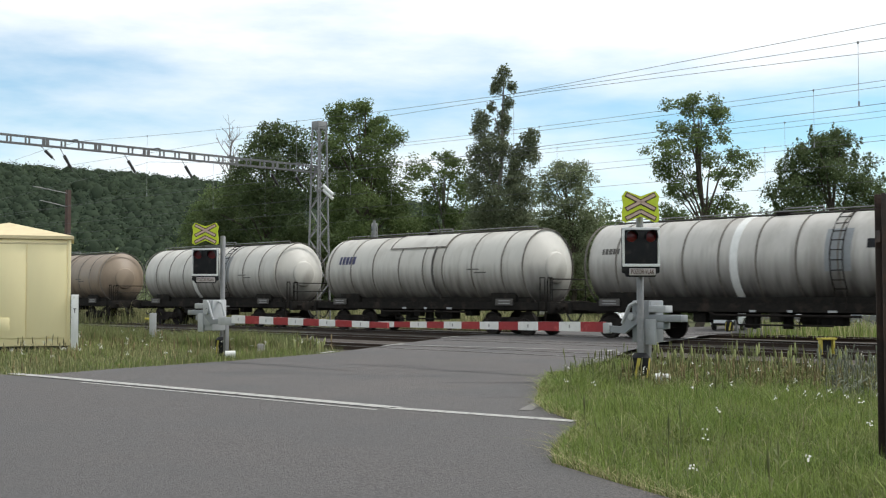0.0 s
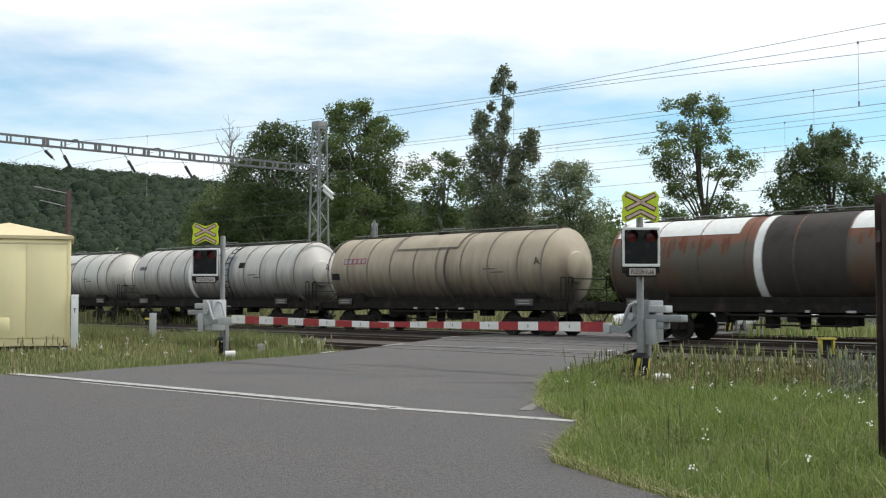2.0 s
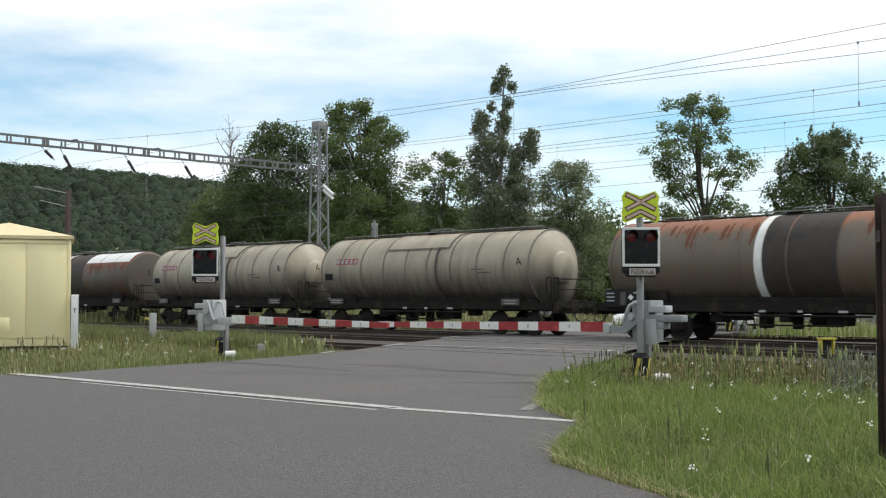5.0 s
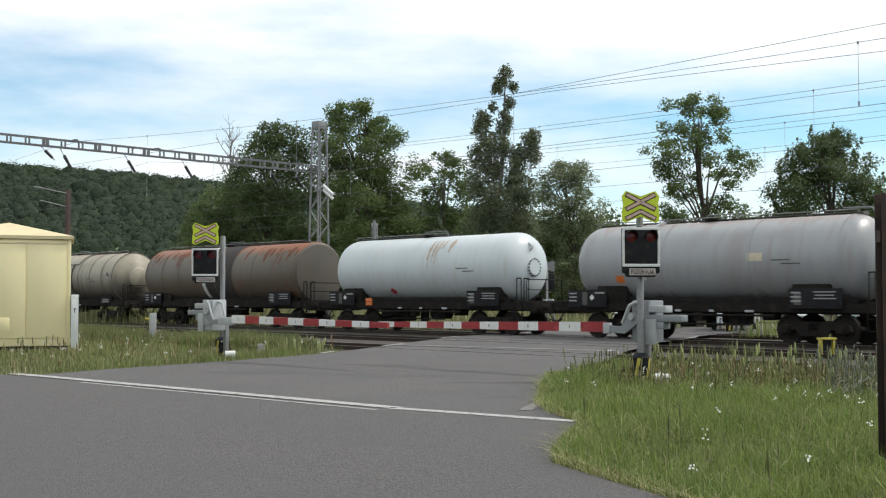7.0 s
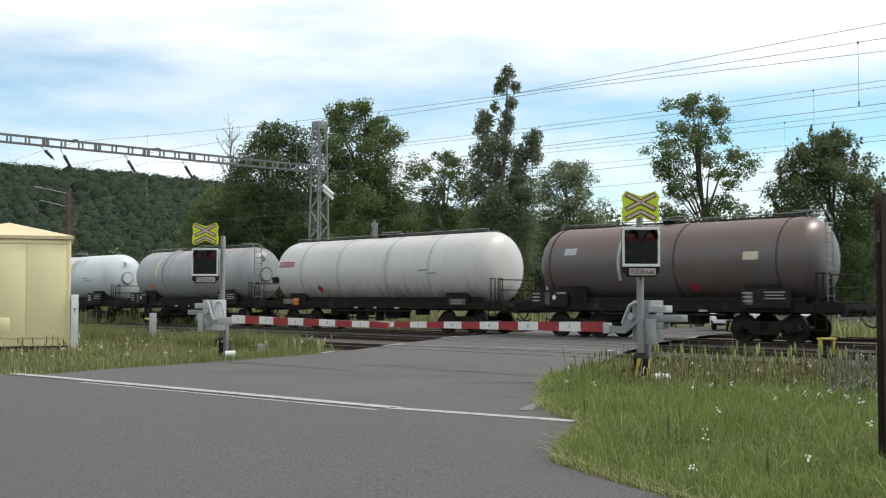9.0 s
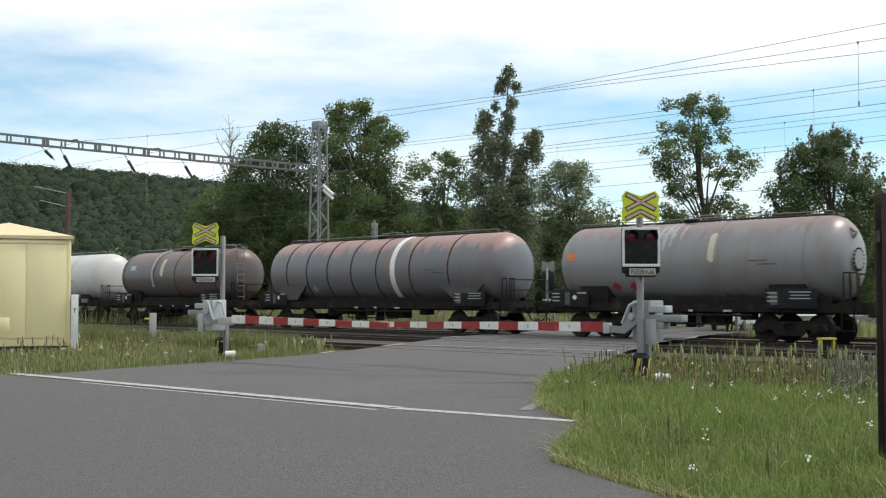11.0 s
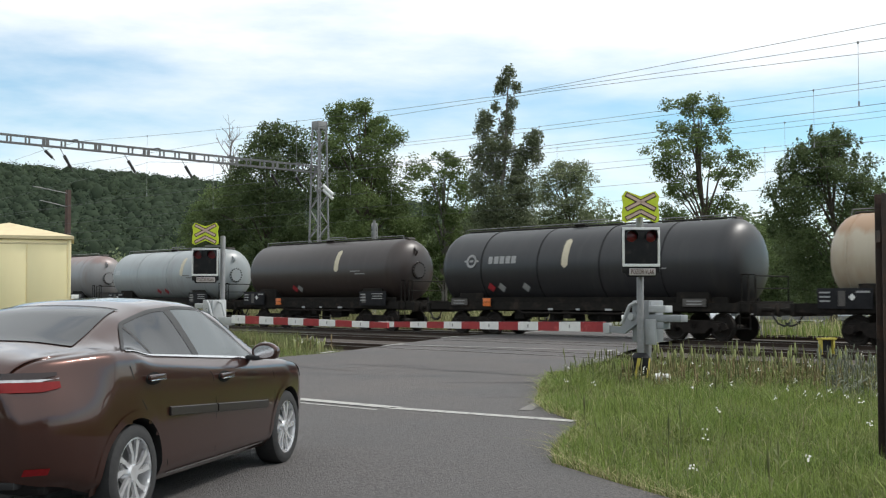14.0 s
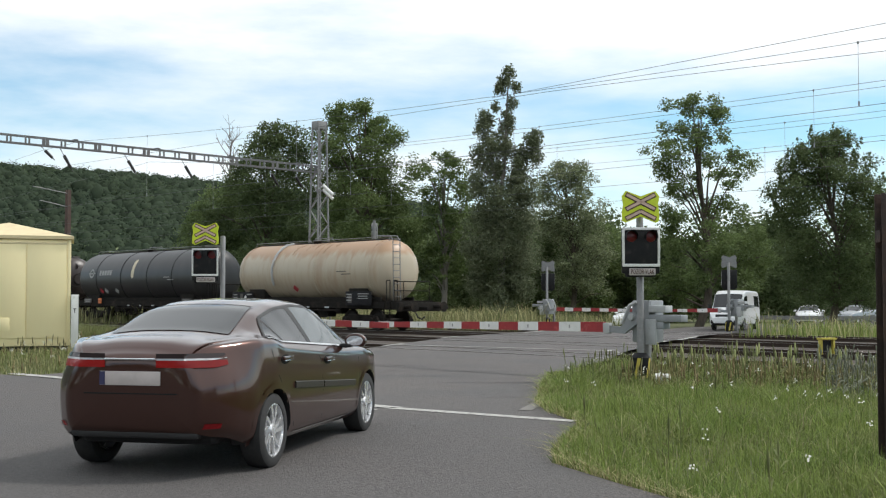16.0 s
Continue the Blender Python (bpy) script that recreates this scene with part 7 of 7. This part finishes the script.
            for dx, k in ((0.022, 0.955), (0.038, 0.86), (0.05, 0.66), (0.056, 0.38)):
                cur = [bm.verts.new((v.co.x + sg * dx, v.co.y * k, mid + (v.co.z - mid) * k)) for v in row]
                for i in range(len(row) - 1):
                    bm.faces.new((last[i], last[i + 1], cur[i + 1], cur[i]))
                bm.faces.new((last[-1], last[0], cur[0], cur[-1]))
                last = cur
            bm.faces.new(last)
        bmesh.ops.recalc_face_normals(bm, faces=bm.faces)
        return bm


def wheel(parent, x, y, r, name="wheel", spokes=5, rim_mat=None):
    """A road wheel; its own space turns about y, the outer face towards -y or +y by its side."""
    sg = 1 if y > 0 else -1
    bm = bmesh.new()
    add_lathe(bm, [(-0.10, r * 0.72), (-0.105, r * 0.88), (-0.085, r * 0.975), (-0.05, r), (0.05, r), (0.085, r * 0.975), (0.105, r * 0.88), (0.10, r * 0.72)], "y", 40, close=True)
    add_lathe(bm, [(-0.10, r * 0.72), (0.10, r * 0.72)], "y", 40, close=True)
    hub = new(name)
    hub.parent = parent
    hub.matrix_basis = pose(x, y, r)
    hub.empty_display_size = 0.1
    part("tyre", bm, M["rubber"], hub, "black rubber tyre", smooth=40)
    bm = bmesh.new()
    rr = r * 0.72
    o = 0.085 * sg
    add_lathe(bm, [(o * 1.1, rr * 1.0), (o * 1.12, rr * 0.95), (o * 0.6, rr * 0.90), (-o, rr * 0.90)], "y", 40, close=True)
    rim = part("rim", bm, rim_mat or M["alloy"], hub, "silver multi-spoke alloy rim", smooth=40)
    bm = bmesh.new()
    add_lathe(bm, [(o * 0.1, 0.01), (o * 0.1, rr * 0.9)], "y", 30, close=True)
    part("brake_disc", bm, M["car_black"], rim)
    for i in range(spokes * 2):
        a = (i // 2) * math.tau / spokes + (0.17 if i % 2 else -0.17)
        bm = bmesh.new()
        c, s = math.cos(a), math.sin(a)
        t = 0.022
        q = []
        for rad, wd, yy in ((0.03, 0.016, o * 0.95), (rr * 0.55, 0.013, o * 1.0), (rr * 0.93, 0.020, o * 1.02)):
            a2 = a + ((0.10 if i % 2 else -0.10) + 0.35) * rad / rr
            c2, s2 = math.cos(a2), math.sin(a2)
            q.append([bm.verts.new((c2 * rad - s2 * e * wd, yy + d, s2 * rad + c2 * e * wd)) for e, d in ((-1, 0), (1, 0), (1, -t * sg), (-1, -t * sg))])
        for p0, p1 in zip(q[:-1], q[1:]):
            for k in range(4):
                bm.faces.new((p0[k], p0[(k + 1) % 4], p1[(k + 1) % 4], p1[k]))
        part("spoke", bm, rim_mat or M["alloy"], rim)
    bm = bmesh.new()
    add_lathe(bm, [(o * 1.1, 0.01), (o * 1.1, 0.05), (o * 0.7, 0.065), (o * 0.2, 0.07)], "y", 20)
    part("hub_cap", bm, M["alloy"], rim, smooth=40)
    return hub


SEDAN = Shell(
    [(-0.84, 0.97), (-0.81, 1.05), (-0.76, 1.085), (-0.62, 1.115), (-0.36, 1.135), (-0.22, 1.16), (0.3, 1.34), (0.7, 1.412), (1.1, 1.435), (1.45, 1.42), (1.72, 1.365), (2.40, 1.035), (2.75, 0.975), (3.15, 0.89), (3.40, 0.79), (3.52, 0.66), (3.58, 0.53)],
    [(-0.84, 0.90), (-0.81, 0.97), (-0.70, 1.045), (-0.3, 1.085), (0, 1.08), (0.2, 1.035), (0.6, 1.005), (1.2, 0.965), (1.9, 0.925), (2.6, 0.895), (3.0, 0.85), (3.3, 0.76), (3.58, 0.5)],
    [(-0.84, 0.57), (-0.81, 0.63), (-0.74, 0.705), (-0.62, 0.775), (-0.4, 0.842), (0, 0.884), (1.35, 0.888), (2.7, 0.884), (3.05, 0.85), (3.33, 0.76), (3.50, 0.62), (3.58, 0.48)],
    [(-0.84, 0.44), (-0.76, 0.51), (-0.62, 0.57), (-0.3, 0.64), (0.1, 0.61), (0.6, 0.575), (1.0, 0.585), (1.6, 0.60), (2.3, 0.70), (2.8, 0.70), (3.2, 0.62), (3.58, 0.38)],
    [(-0.84, 0.38), (-0.78, 0.345), (-0.6, 0.32), (-0.4, 0.25), (0, 0.21), (2.7, 0.2), (3.2, 0.2), (3.45, 0.19), (3.58, 0.32)], tail=0.20)


def lin(a, b, n):
    return [a + (b - a) * i / n for i in range(n + 1)]


def sedan(name, m, paint, label):
    th = thing(name, m, label, "car")
    s = SEDAN
    part("body", s.body(-0.838, 3.575, (0.0, 2.7), 0.365), paint, th, smooth=38)
    bm = bmesh.new()
    add_box(bm, (1.35, 0, 0.40), (3.9, 1.2, 0.30), bevel=0.05)
    part("underbody", bm, M["car_black"], th)
    part("rear_window", join_sides(s, lin(-0.24, 0.46, 14), lambda x: (6.72 + 0.45 * (x + 0.24)) / 9, 1.0, 8, 0.006), M["car_glass"], th, "dark tinted rear window", smooth=60)
    part("rear_window_seal", join_sides(s, lin(0.46, 0.485, 2), 6.98 / 9, 1.0, 8, 0.008), M["gap"], th, smooth=60)
    part("windscreen", join_sides(s, lin(1.78, 2.42, 14), 6.25 / 9, 1.0, 8, 0.006), M["car_glass"], th, "windscreen glass", smooth=60)

    def skin(x, z, side, off):
        """The point of the flank at a given height."""
        sec = s.section(x)[:6]
        return Vector((x, (float(np.interp(z, [q[1] for q in sec], [q[0] for q in sec])) + off) * side, z))

    for side in (-1, 1):
        cap = lambda x: (4.22 + 1.74 * min(1.0, max(0.01, (x + 0.09) / 0.36)) ** 0.85 * min(1.0, max(0.01, (2.0 - x) / 0.58)) ** 0.75) / 9
        for a, b, nm, mm in ((-0.06, 0.25, "quarter_window", "car_glass"), (0.28, 0.885, "rear_door_window", "car_glass"), (0.985, 1.97, "front_door_window", "car_glass_pale")):
            part(nm, s.sheet(lin(a, b, 16), 4.22 / 9, cap, 6, side, 0.006), M[mm], th, "dark side window", smooth=60)
        part("quarter_bar", s.sheet(lin(0.25, 0.28, 2), 4.22 / 9, cap, 6, side, 0.008), M["car_black"], th, smooth=60)
        part("pillar_trim", s.sheet(lin(0.885, 0.985, 3), 4.22 / 9, cap, 6, side, 0.008), M["car_black"], th, smooth=60)
        part("window_frame", s.sheet(lin(-0.085, 1.99, 40), lambda x: cap(x), lambda x: cap(x) + 0.022, 2, side, 0.009), M["car_black"], th, smooth=60)
        part("belt_chrome", s.sheet(lin(-0.08, 1.98, 30), 4.13 / 9, 4.22 / 9, 2, side, 0.010), M["chrome"], th, "thin chrome strip under the windows", smooth=60)
        for a, b in ((0.42, 1.165), (1.185, 2.18)):
            bm = bmesh.new()
            rows = []
            for x in lin(a, b, 10):
                z = 0.668 - 0.06 * (x - 0.42)
                rows.append([bm.verts.new(skin(x, z + dz, side, of)) for dz, of in ((-0.032, 0.002), (-0.026, 0.018), (0.026, 0.018), (0.032, 0.002))])
            for p, q in zip(rows[:-1], rows[1:]):
                for i in range(3):
                    bm.faces.new((p[i], p[i + 1], q[i + 1], q[i]))
            bm.faces.new(rows[0])
            bm.faces.new(rows[-1])
            part("side_moulding", bm, M["moulding"], th, "dark plastic door moulding", smooth=30)
        part("sill_strip", s.sheet(lin(0.46, 2.16, 8), 0.60 / 9, 0.70 / 9, 2, side, 0.008), M["chrome"], th, smooth=60)
        # shut lines of the doors, the wing and the fuel flap side
        for line in (((1.02, 0.95), (1.12, 0.86), (1.165, 0.7), (1.19, 0.5), (1.20, 0.26)), ((2.30, 0.89), (2.35, 0.75), (2.355, 0.5), (2.30, 0.26)),
                     ((-0.12, 1.07), (-0.07, 0.95), (0.02, 0.80), (0.12, 0.69)), ((0.37, 0.50), (0.42, 0.38), (0.46, 0.26)), ((2.40, 0.88), (2.9, 0.845), (3.15, 0.79))):
            bm = bmesh.new()
            pts = []
            for p, q in zip(line[:-1], line[1:]):
                pts += [(p[0] + (q[0] - p[0]) * i / 5, p[1] + (q[1] - p[1]) * i / 5) for i in range(5)]
            rows = [[bm.verts.new(skin(x + dx, z + dz, side, 0.003)) for dx, dz in ((-0.004, -0.002), (0.004, 0.002))] for x, z in pts + [line[-1]]]
            for p, q in zip(rows[:-1], rows[1:]):
                bm.faces.new((p[0], p[1], q[1], q[0]))
            part("door_gap", bm, M["gap"], th)
        for x, z in ((0.20, 0.915), (1.32, 0.855)):
            bm = bmesh.new()                       # flat black patch painted for the shade in the handle's bowl
            ring = [bm.verts.new(skin(x + 0.115 * math.cos(a), z - 0.012 + 0.042 * math.sin(a), side, 0.004)) for a in [i * math.tau / 16 for i in range(16)]]
            bm.faces.new(ring)
            part("handle_bowl_shade", bm, M["gap"], th)
            p = skin(x, z, side, 0.03)
            h = box_part("door_handle", th, p, (0.23, 0.026, 0.034), paint, 0.011)
            # Chrome bar that gives the handle its lower highlight.
            box_part("handle_chrome", h, p + Vector((0, 0.008 * side, -0.020)), (0.2, 0.014, 0.010), M["chrome"], 0.003)
        for wx in (0.0, 2.7):                       # arch lip and dark arch inside
            bm = bmesh.new()
            rr = []
            for i in range(25):
                a = radians(-14 + 208 * i / 24)
                row = []
                for rad in (0.350, 0.405):
                    x, z = wx + rad * math.cos(a), 0.315 + rad * math.sin(a)
                    sec = s.section(x)
                    zs = [q[1] for q in sec[:5]]
                    y = float(np.interp(z, zs, [q[0] for q in sec[:5]]))
                    row.append(bm.verts.new((x, (y + 0.008) * side, max(z, zs[0] - 0.03))))
                row.append(bm.verts.new((wx + 0.352 * math.cos(a), 0.62 * side, 0.315 + 0.352 * math.sin(a))))
                rr.append([row[2], row[0], row[1]])
            for p, q in zip(rr[:-1], rr[1:]):
                for k in range(2):
                    bm.faces.new((p[k], p[k + 1], q[k + 1], q[k]))
            ob = part("wheel_arch", bm, [M["car_black"], paint], th, smooth=50)
            for i, pl in enumerate(ob.data.polygons):
                pl.material_index = i % 2
        # lights
        for nm, z0, z1, mm, lab, of in (("tail_light", 0.885, 0.942, "lens_glow", "glowing red wrap-round tail light", 0.010), ("tail_light_strip", 0.942, 0.957, "lens_clear", "clear strip over the tail light", 0.012), ("tail_light_top", 0.957, 0.995, "lens_dark", "dark upper glass of the tail light", 0.010)):
            bm = bmesh.new()
            rows = [[bm.verts.new((-0.838 - dx, y * side, z)) for z in lin(z0, z1, 3)] for y, dx in ((0.22, 0.058), (0.36, 0.052), (0.45, 0.044))]
            for x in lin(-0.838, -0.62, 9):
                row = []
                for z in lin(z0 + 0.20 * max(0, x + 0.72), z1, 3):
                    p = skin(x, z, side, of)
                    row.append(bm.verts.new((x - 0.012, p.y, z)))
                rows.append(row)
            for p, q in zip(rows[:-1], rows[1:]):
                for k in range(3):
                    bm.faces.new((p[k], p[k + 1], q[k + 1], q[k]))
            part(nm, bm, M[mm], th, lab, smooth=60)
        bm = bmesh.new()
        rows = [[bm.verts.new(skin(x, z, side, 0.012)) for z in (0.405, 0.445)] for x in lin(-0.82, -0.72, 5)]
        for p, q in zip(rows[:-1], rows[1:]):
            bm.faces.new((p[0], p[1], q[1], q[0]))
        part("bumper_reflector", bm, M["lens_red"], th, "red bumper reflector")
        part("headlight", s.sheet(lin(3.08, 3.48, 8), 3.5 / 9, 4.6 / 9, 4, side, 0.008), M["lens_clear"], th, "clear headlight", smooth=60)
        # door mirror
        bm = bmesh.new()
        bmesh.ops.create_uvsphere(bm, u_segments=20, v_segments=12, radius=1.0, matrix=pose(1.90, 0.985 * side, 1.0) @ Matrix.Diagonal((0.10, 0.115, 0.078, 1)))
        for v in bm.verts:                          # flat behind, rounded in front
            v.co.x = max(v.co.x, 1.862)
            v.co.z = max(v.co.z, 0.945)
        mi = part("door_mirror", bm, paint, th, smooth=40)
        bm = bmesh.new()
        bmesh.ops.create_circle(bm, cap_ends=True, segments=20, radius=1.0, matrix=pose(1.857, 0.985 * side, 1.003, 0, 90, 0) @ Matrix.Diagonal((0.050, 0.088, 1, 1)))
        part("mirror_glass", bm, M["chrome"], mi, "mirror glass")
        box_part("mirror_arm", mi, (1.90, 0.89 * side, 0.955), (0.09, 0.12, 0.04), M["car_black"], 0.01)
        bm = bmesh.new()
        bm.faces.new([bm.verts.new(skin(x, z, side, 0.012)) for x, z in ((1.97, 0.935), (2.10, 0.925), (1.97, 1.0))])
        part("mirror_base", bm, M["car_black"], th)
    box_part("bumper_valance", th, (-0.79, 0, 0.36), (0.10, 1.10, 0.07), M["car_black"], 0.02)
    plate = box_part("number_plate", th, (-0.898, 0, 0.80), (0.012, 0.52, 0.11), M["plate_dull"], 0.003, "plain white number plate")
    box_part("plate_band", plate, (-0.906, 0.235, 0.80), (0.004, 0.045, 0.105), M["navy"])
    box_part("boot_strip", th, (-0.900, 0, 0.95), (0.014, 0.44, 0.018), M["chrome"], 0.004, "chrome strip over the number plate")
    box_part("boot_gap", th, (-0.893, 0, 0.68), (0.010, 0.80, 0.010), M["gap"])
    wheels = [wheel(th, x, y, 0.316) for x in (0.0, 2.7) for y in (-0.765, 0.765)]
    return th, wheels


def join_sides(s, xs, v0, v1, nv, off):
    """A patch over the crown from one side to the other."""
    bm = bmesh.new()
    rows = []
    for x in xs:
        lo = v0(x) if callable(v0) else v0
        l = [s.at(x, lo + (v1 - lo) * i / nv, 1, off) for i in range(nv + 1)]
        r = [Vector((p.x, -p.y, p.z)) for p in l[:-1]][::-1]
        rows.append([bm.verts.new(p) for p in l + r])
    for p, q in zip(rows[:-1], rows[1:]):
        for i in range(len(p) - 1):
            bm.faces.new((p[i], p[i + 1], q[i + 1], q[i]))
    return bm


CAR_TURN = 77.09


def car_pose(t):
    """Rolls up along the road and slows towards the crossing."""
    q = max(t, 11.0) - 14.0
    l = 1.7447 * q - 0.27405 * q * q + 0.002347 * q ** 3 + 3.45 * min(0.0, t - 11.0)
    return pose(-2.8035 + l * math.cos(radians(CAR_TURN)), 7.4574 + l * math.sin(radians(CAR_TURN)), 0.0, 0, 0, CAR_TURN), l


CAR, CAR_WHEELS = sedan("sedan_car", car_pose(0)[0], M["car_paint"], "dark brown metallic four-door sedan car")

VAN = Shell(
    [(-1.0, 1.6), (-0.98, 2.2), (-0.7, 2.36), (1.6, 2.42), (2.5, 2.40), (3.0, 2.25), (3.75, 1.35), (3.95, 1.22), (4.35, 1.05), (4.5, 0.8)],
    [(-1.0, 1.2), (3.0, 1.25), (3.7, 1.15), (4.3, 0.95), (4.5, 0.7)],
    [(-1.0, 0.93), (-0.8, 0.98), (3.4, 0.98), (4.1, 0.92), (4.4, 0.8), (4.5, 0.66)],
    [(-1.0, 0.84), (-0.8, 0.86), (2.6, 0.84), (3.7, 0.84), (4.3, 0.74), (4.5, 0.6)],
    [(-1.0, 0.4), (0, 0.32), (3.4, 0.32), (4.4, 0.34), (4.5, 0.45)], 0.985)


def van(m, label):
    th = thing("delivery_van", m, label, "van")
    s = VAN
    part("body", s.body(-0.99, 4.49, (0.0, 3.3), 0.40, step=0.06, wheel_z=0.34), M["car_white"], th, smooth=38)
    bm = bmesh.new()
    add_box(bm, (1.6, 0, 0.5), (5.0, 1.5, 0.4))
    part("underbody", bm, M["car_black"], th)
    part("windscreen", join_sides(s, lin(3.05, 3.72, 8), 6.2 / 9, 1.0, 6, 0.01), M["car_glass"], th, "dark windscreen", smooth=60)
    for side in (-1, 1):
        part("side_window", s.sheet(lin(2.3, 3.2, 8), 4.4 / 9, 5.5 / 9, 4, side, 0.01), M["car_glass"], th, "dark side window", smooth=60)
        part("rear_side_window", s.sheet(lin(-0.6, 0.6, 8), 4.4 / 9, 5.5 / 9, 4, side, 0.01), M["car_glass"], th, "dark side window", smooth=60)
        part("headlight", s.sheet(lin(4.25, 4.46, 5), 3.4 / 9, 4.5 / 9, 4, side, 0.01), M["lens_clear"], th, "clear headlight", smooth=60)
        box_part("door_mirror", th, (3.35, 1.12 * side, 1.45), (0.1, 0.18, 0.28), M["car_black"], 0.03)
        for x in (0.0, 3.3):
            wheel(th, x, 0.86 * side, 0.34, rim_mat=M["galv"])
    box_part("grille", th, (4.47, 0, 0.86), (0.06, 0.95, 0.22), M["car_black"], 0.03, "black front grille")
    box_part("bumper", th, (4.45, 0, 0.52), (0.14, 1.5, 0.22), M["car_black"], 0.04, "dark front bumper")
    return th


def heading(x, y, rz):
    return pose(x, y, ground_z(x, y) + 0.04, 0, 0, rz)


van(heading(18.7, 71.0, -118), "white panel van waiting behind the far barrier")
sedan("waiting_car", heading(12.6, 72.0, -118), M["car_white"], "white car waiting behind the far barrier")
sedan("parked_car", heading(27.3, 84.0, -112), M["car_white"], "small white car on the road beyond the tracks")
sedan("parked_car", heading(31.6, 84.5, -140), M["car_silver"], "silver-grey car on the road beyond the tracks")


def guard_rail():
    """Low grey rail fence in front of the far road."""
    th = thing("guard_rail", pose(0, 0, 0), "low grey steel guard rail along the far road", "guard rail")
    a, b = Vector((21.0, 81.0, 0)), Vector((38, 74, 0))
    n = 10
    for i in range(n + 1):
        c = a + (b - a) * i / n
        box_part("post", th, (c.x, c.y, ground_z(c.x, c.y) + 0.35), (0.12, 0.12, 0.75), M["galv"])
    bm = bmesh.new()
    d = (b - a)
    add_box(bm, (a + b) / 2 + Vector((0, -0.1, ground_z(35, 90) + 0.6)), (d.length, 0.06, 0.28), Matrix.Rotation(math.atan2(d.y, d.x), 4, "Z"))
    part("rail", bm, M["galv"], th)


guard_rail()


def signal_back():
    """Round equipment head of a line-side signal seen above the wagons."""
    th = thing("line_signal", track_pose(41.3, (63.0 - NY * 41.3) / UY, ground_z(0, 63)), "grey line-side signal with round head seen from behind", "railway signal")
    bm = bmesh.new()
    add_cyl(bm, (0, 0, 0), (0, 0, 5.9), 0.09, seg=12)
    part("pole", bm, M["galv"], th, smooth=50)
    for z in (5.15, 5.5):
        bm = bmesh.new()
        add_cyl(bm, (0.1, -0.3, z), (0.32, -0.1, z), 0.26, seg=20)
        part("head", bm, M["galv"], th, smooth=40)
    box_part("box", th, (0.2, -0.2, 5.3), (0.2, 0.24, 0.9), M["light_grey"], 0.03)


signal_back()


# ---- what moves ----
def motions():
    times = [i * 1.0 for i in range(17)]
    for th, mid in WAGONS:
        walk(th, [(t, track_pose(TRAIN_P, mid + run(t))) for t in times])
    # rolling wheelsets: the two axles of a bogie roll alike on every wagon
    lead = {}
    for k, w in WHEELSETS:
        if k not in lead:
            x = w.matrix_basis.translation.x
            walk(w, [(i / 30, pose(x, 0, WHEEL_R) @ Matrix.Rotation(run(i / 30) / WHEEL_R, 4, "Y")) for i in range(481)])
            lead[k] = w
        else:
            w.rotation_mode = "QUATERNION"
            w.animation_data_create()
            w.animation_data.action = lead[k].animation_data.action
            w.animation_data.action_slot = lead[k].animation_data.action_slot
    # the brown car and its turning wheels
    rows = [(t, car_pose(t)[0]) for t in [0, 3, 6, 8, 9.5] + [10 + 0.25 * i for i in range(25)]]
    walk(CAR, rows)
    for w in CAR_WHEELS:
        c = w.matrix_basis.translation.copy()
        walk(w, [(i / 15, pose(*c) @ Matrix.Rotation(car_pose(i / 15)[1] / 0.316, 4, "Y")) for i in range(241)])
    # the poplar leans a little in the wind
    base = POPLAR.matrix_basis.copy()
    walk(POPLAR, [(t, base @ pose(0, 0, 0, 0, a, 0)) for t, a in ((0, 0.0), (4, -0.05), (7, 0.35), (9.5, 0.95), (12.5, 1.05), (16, 1.05))])


motions()
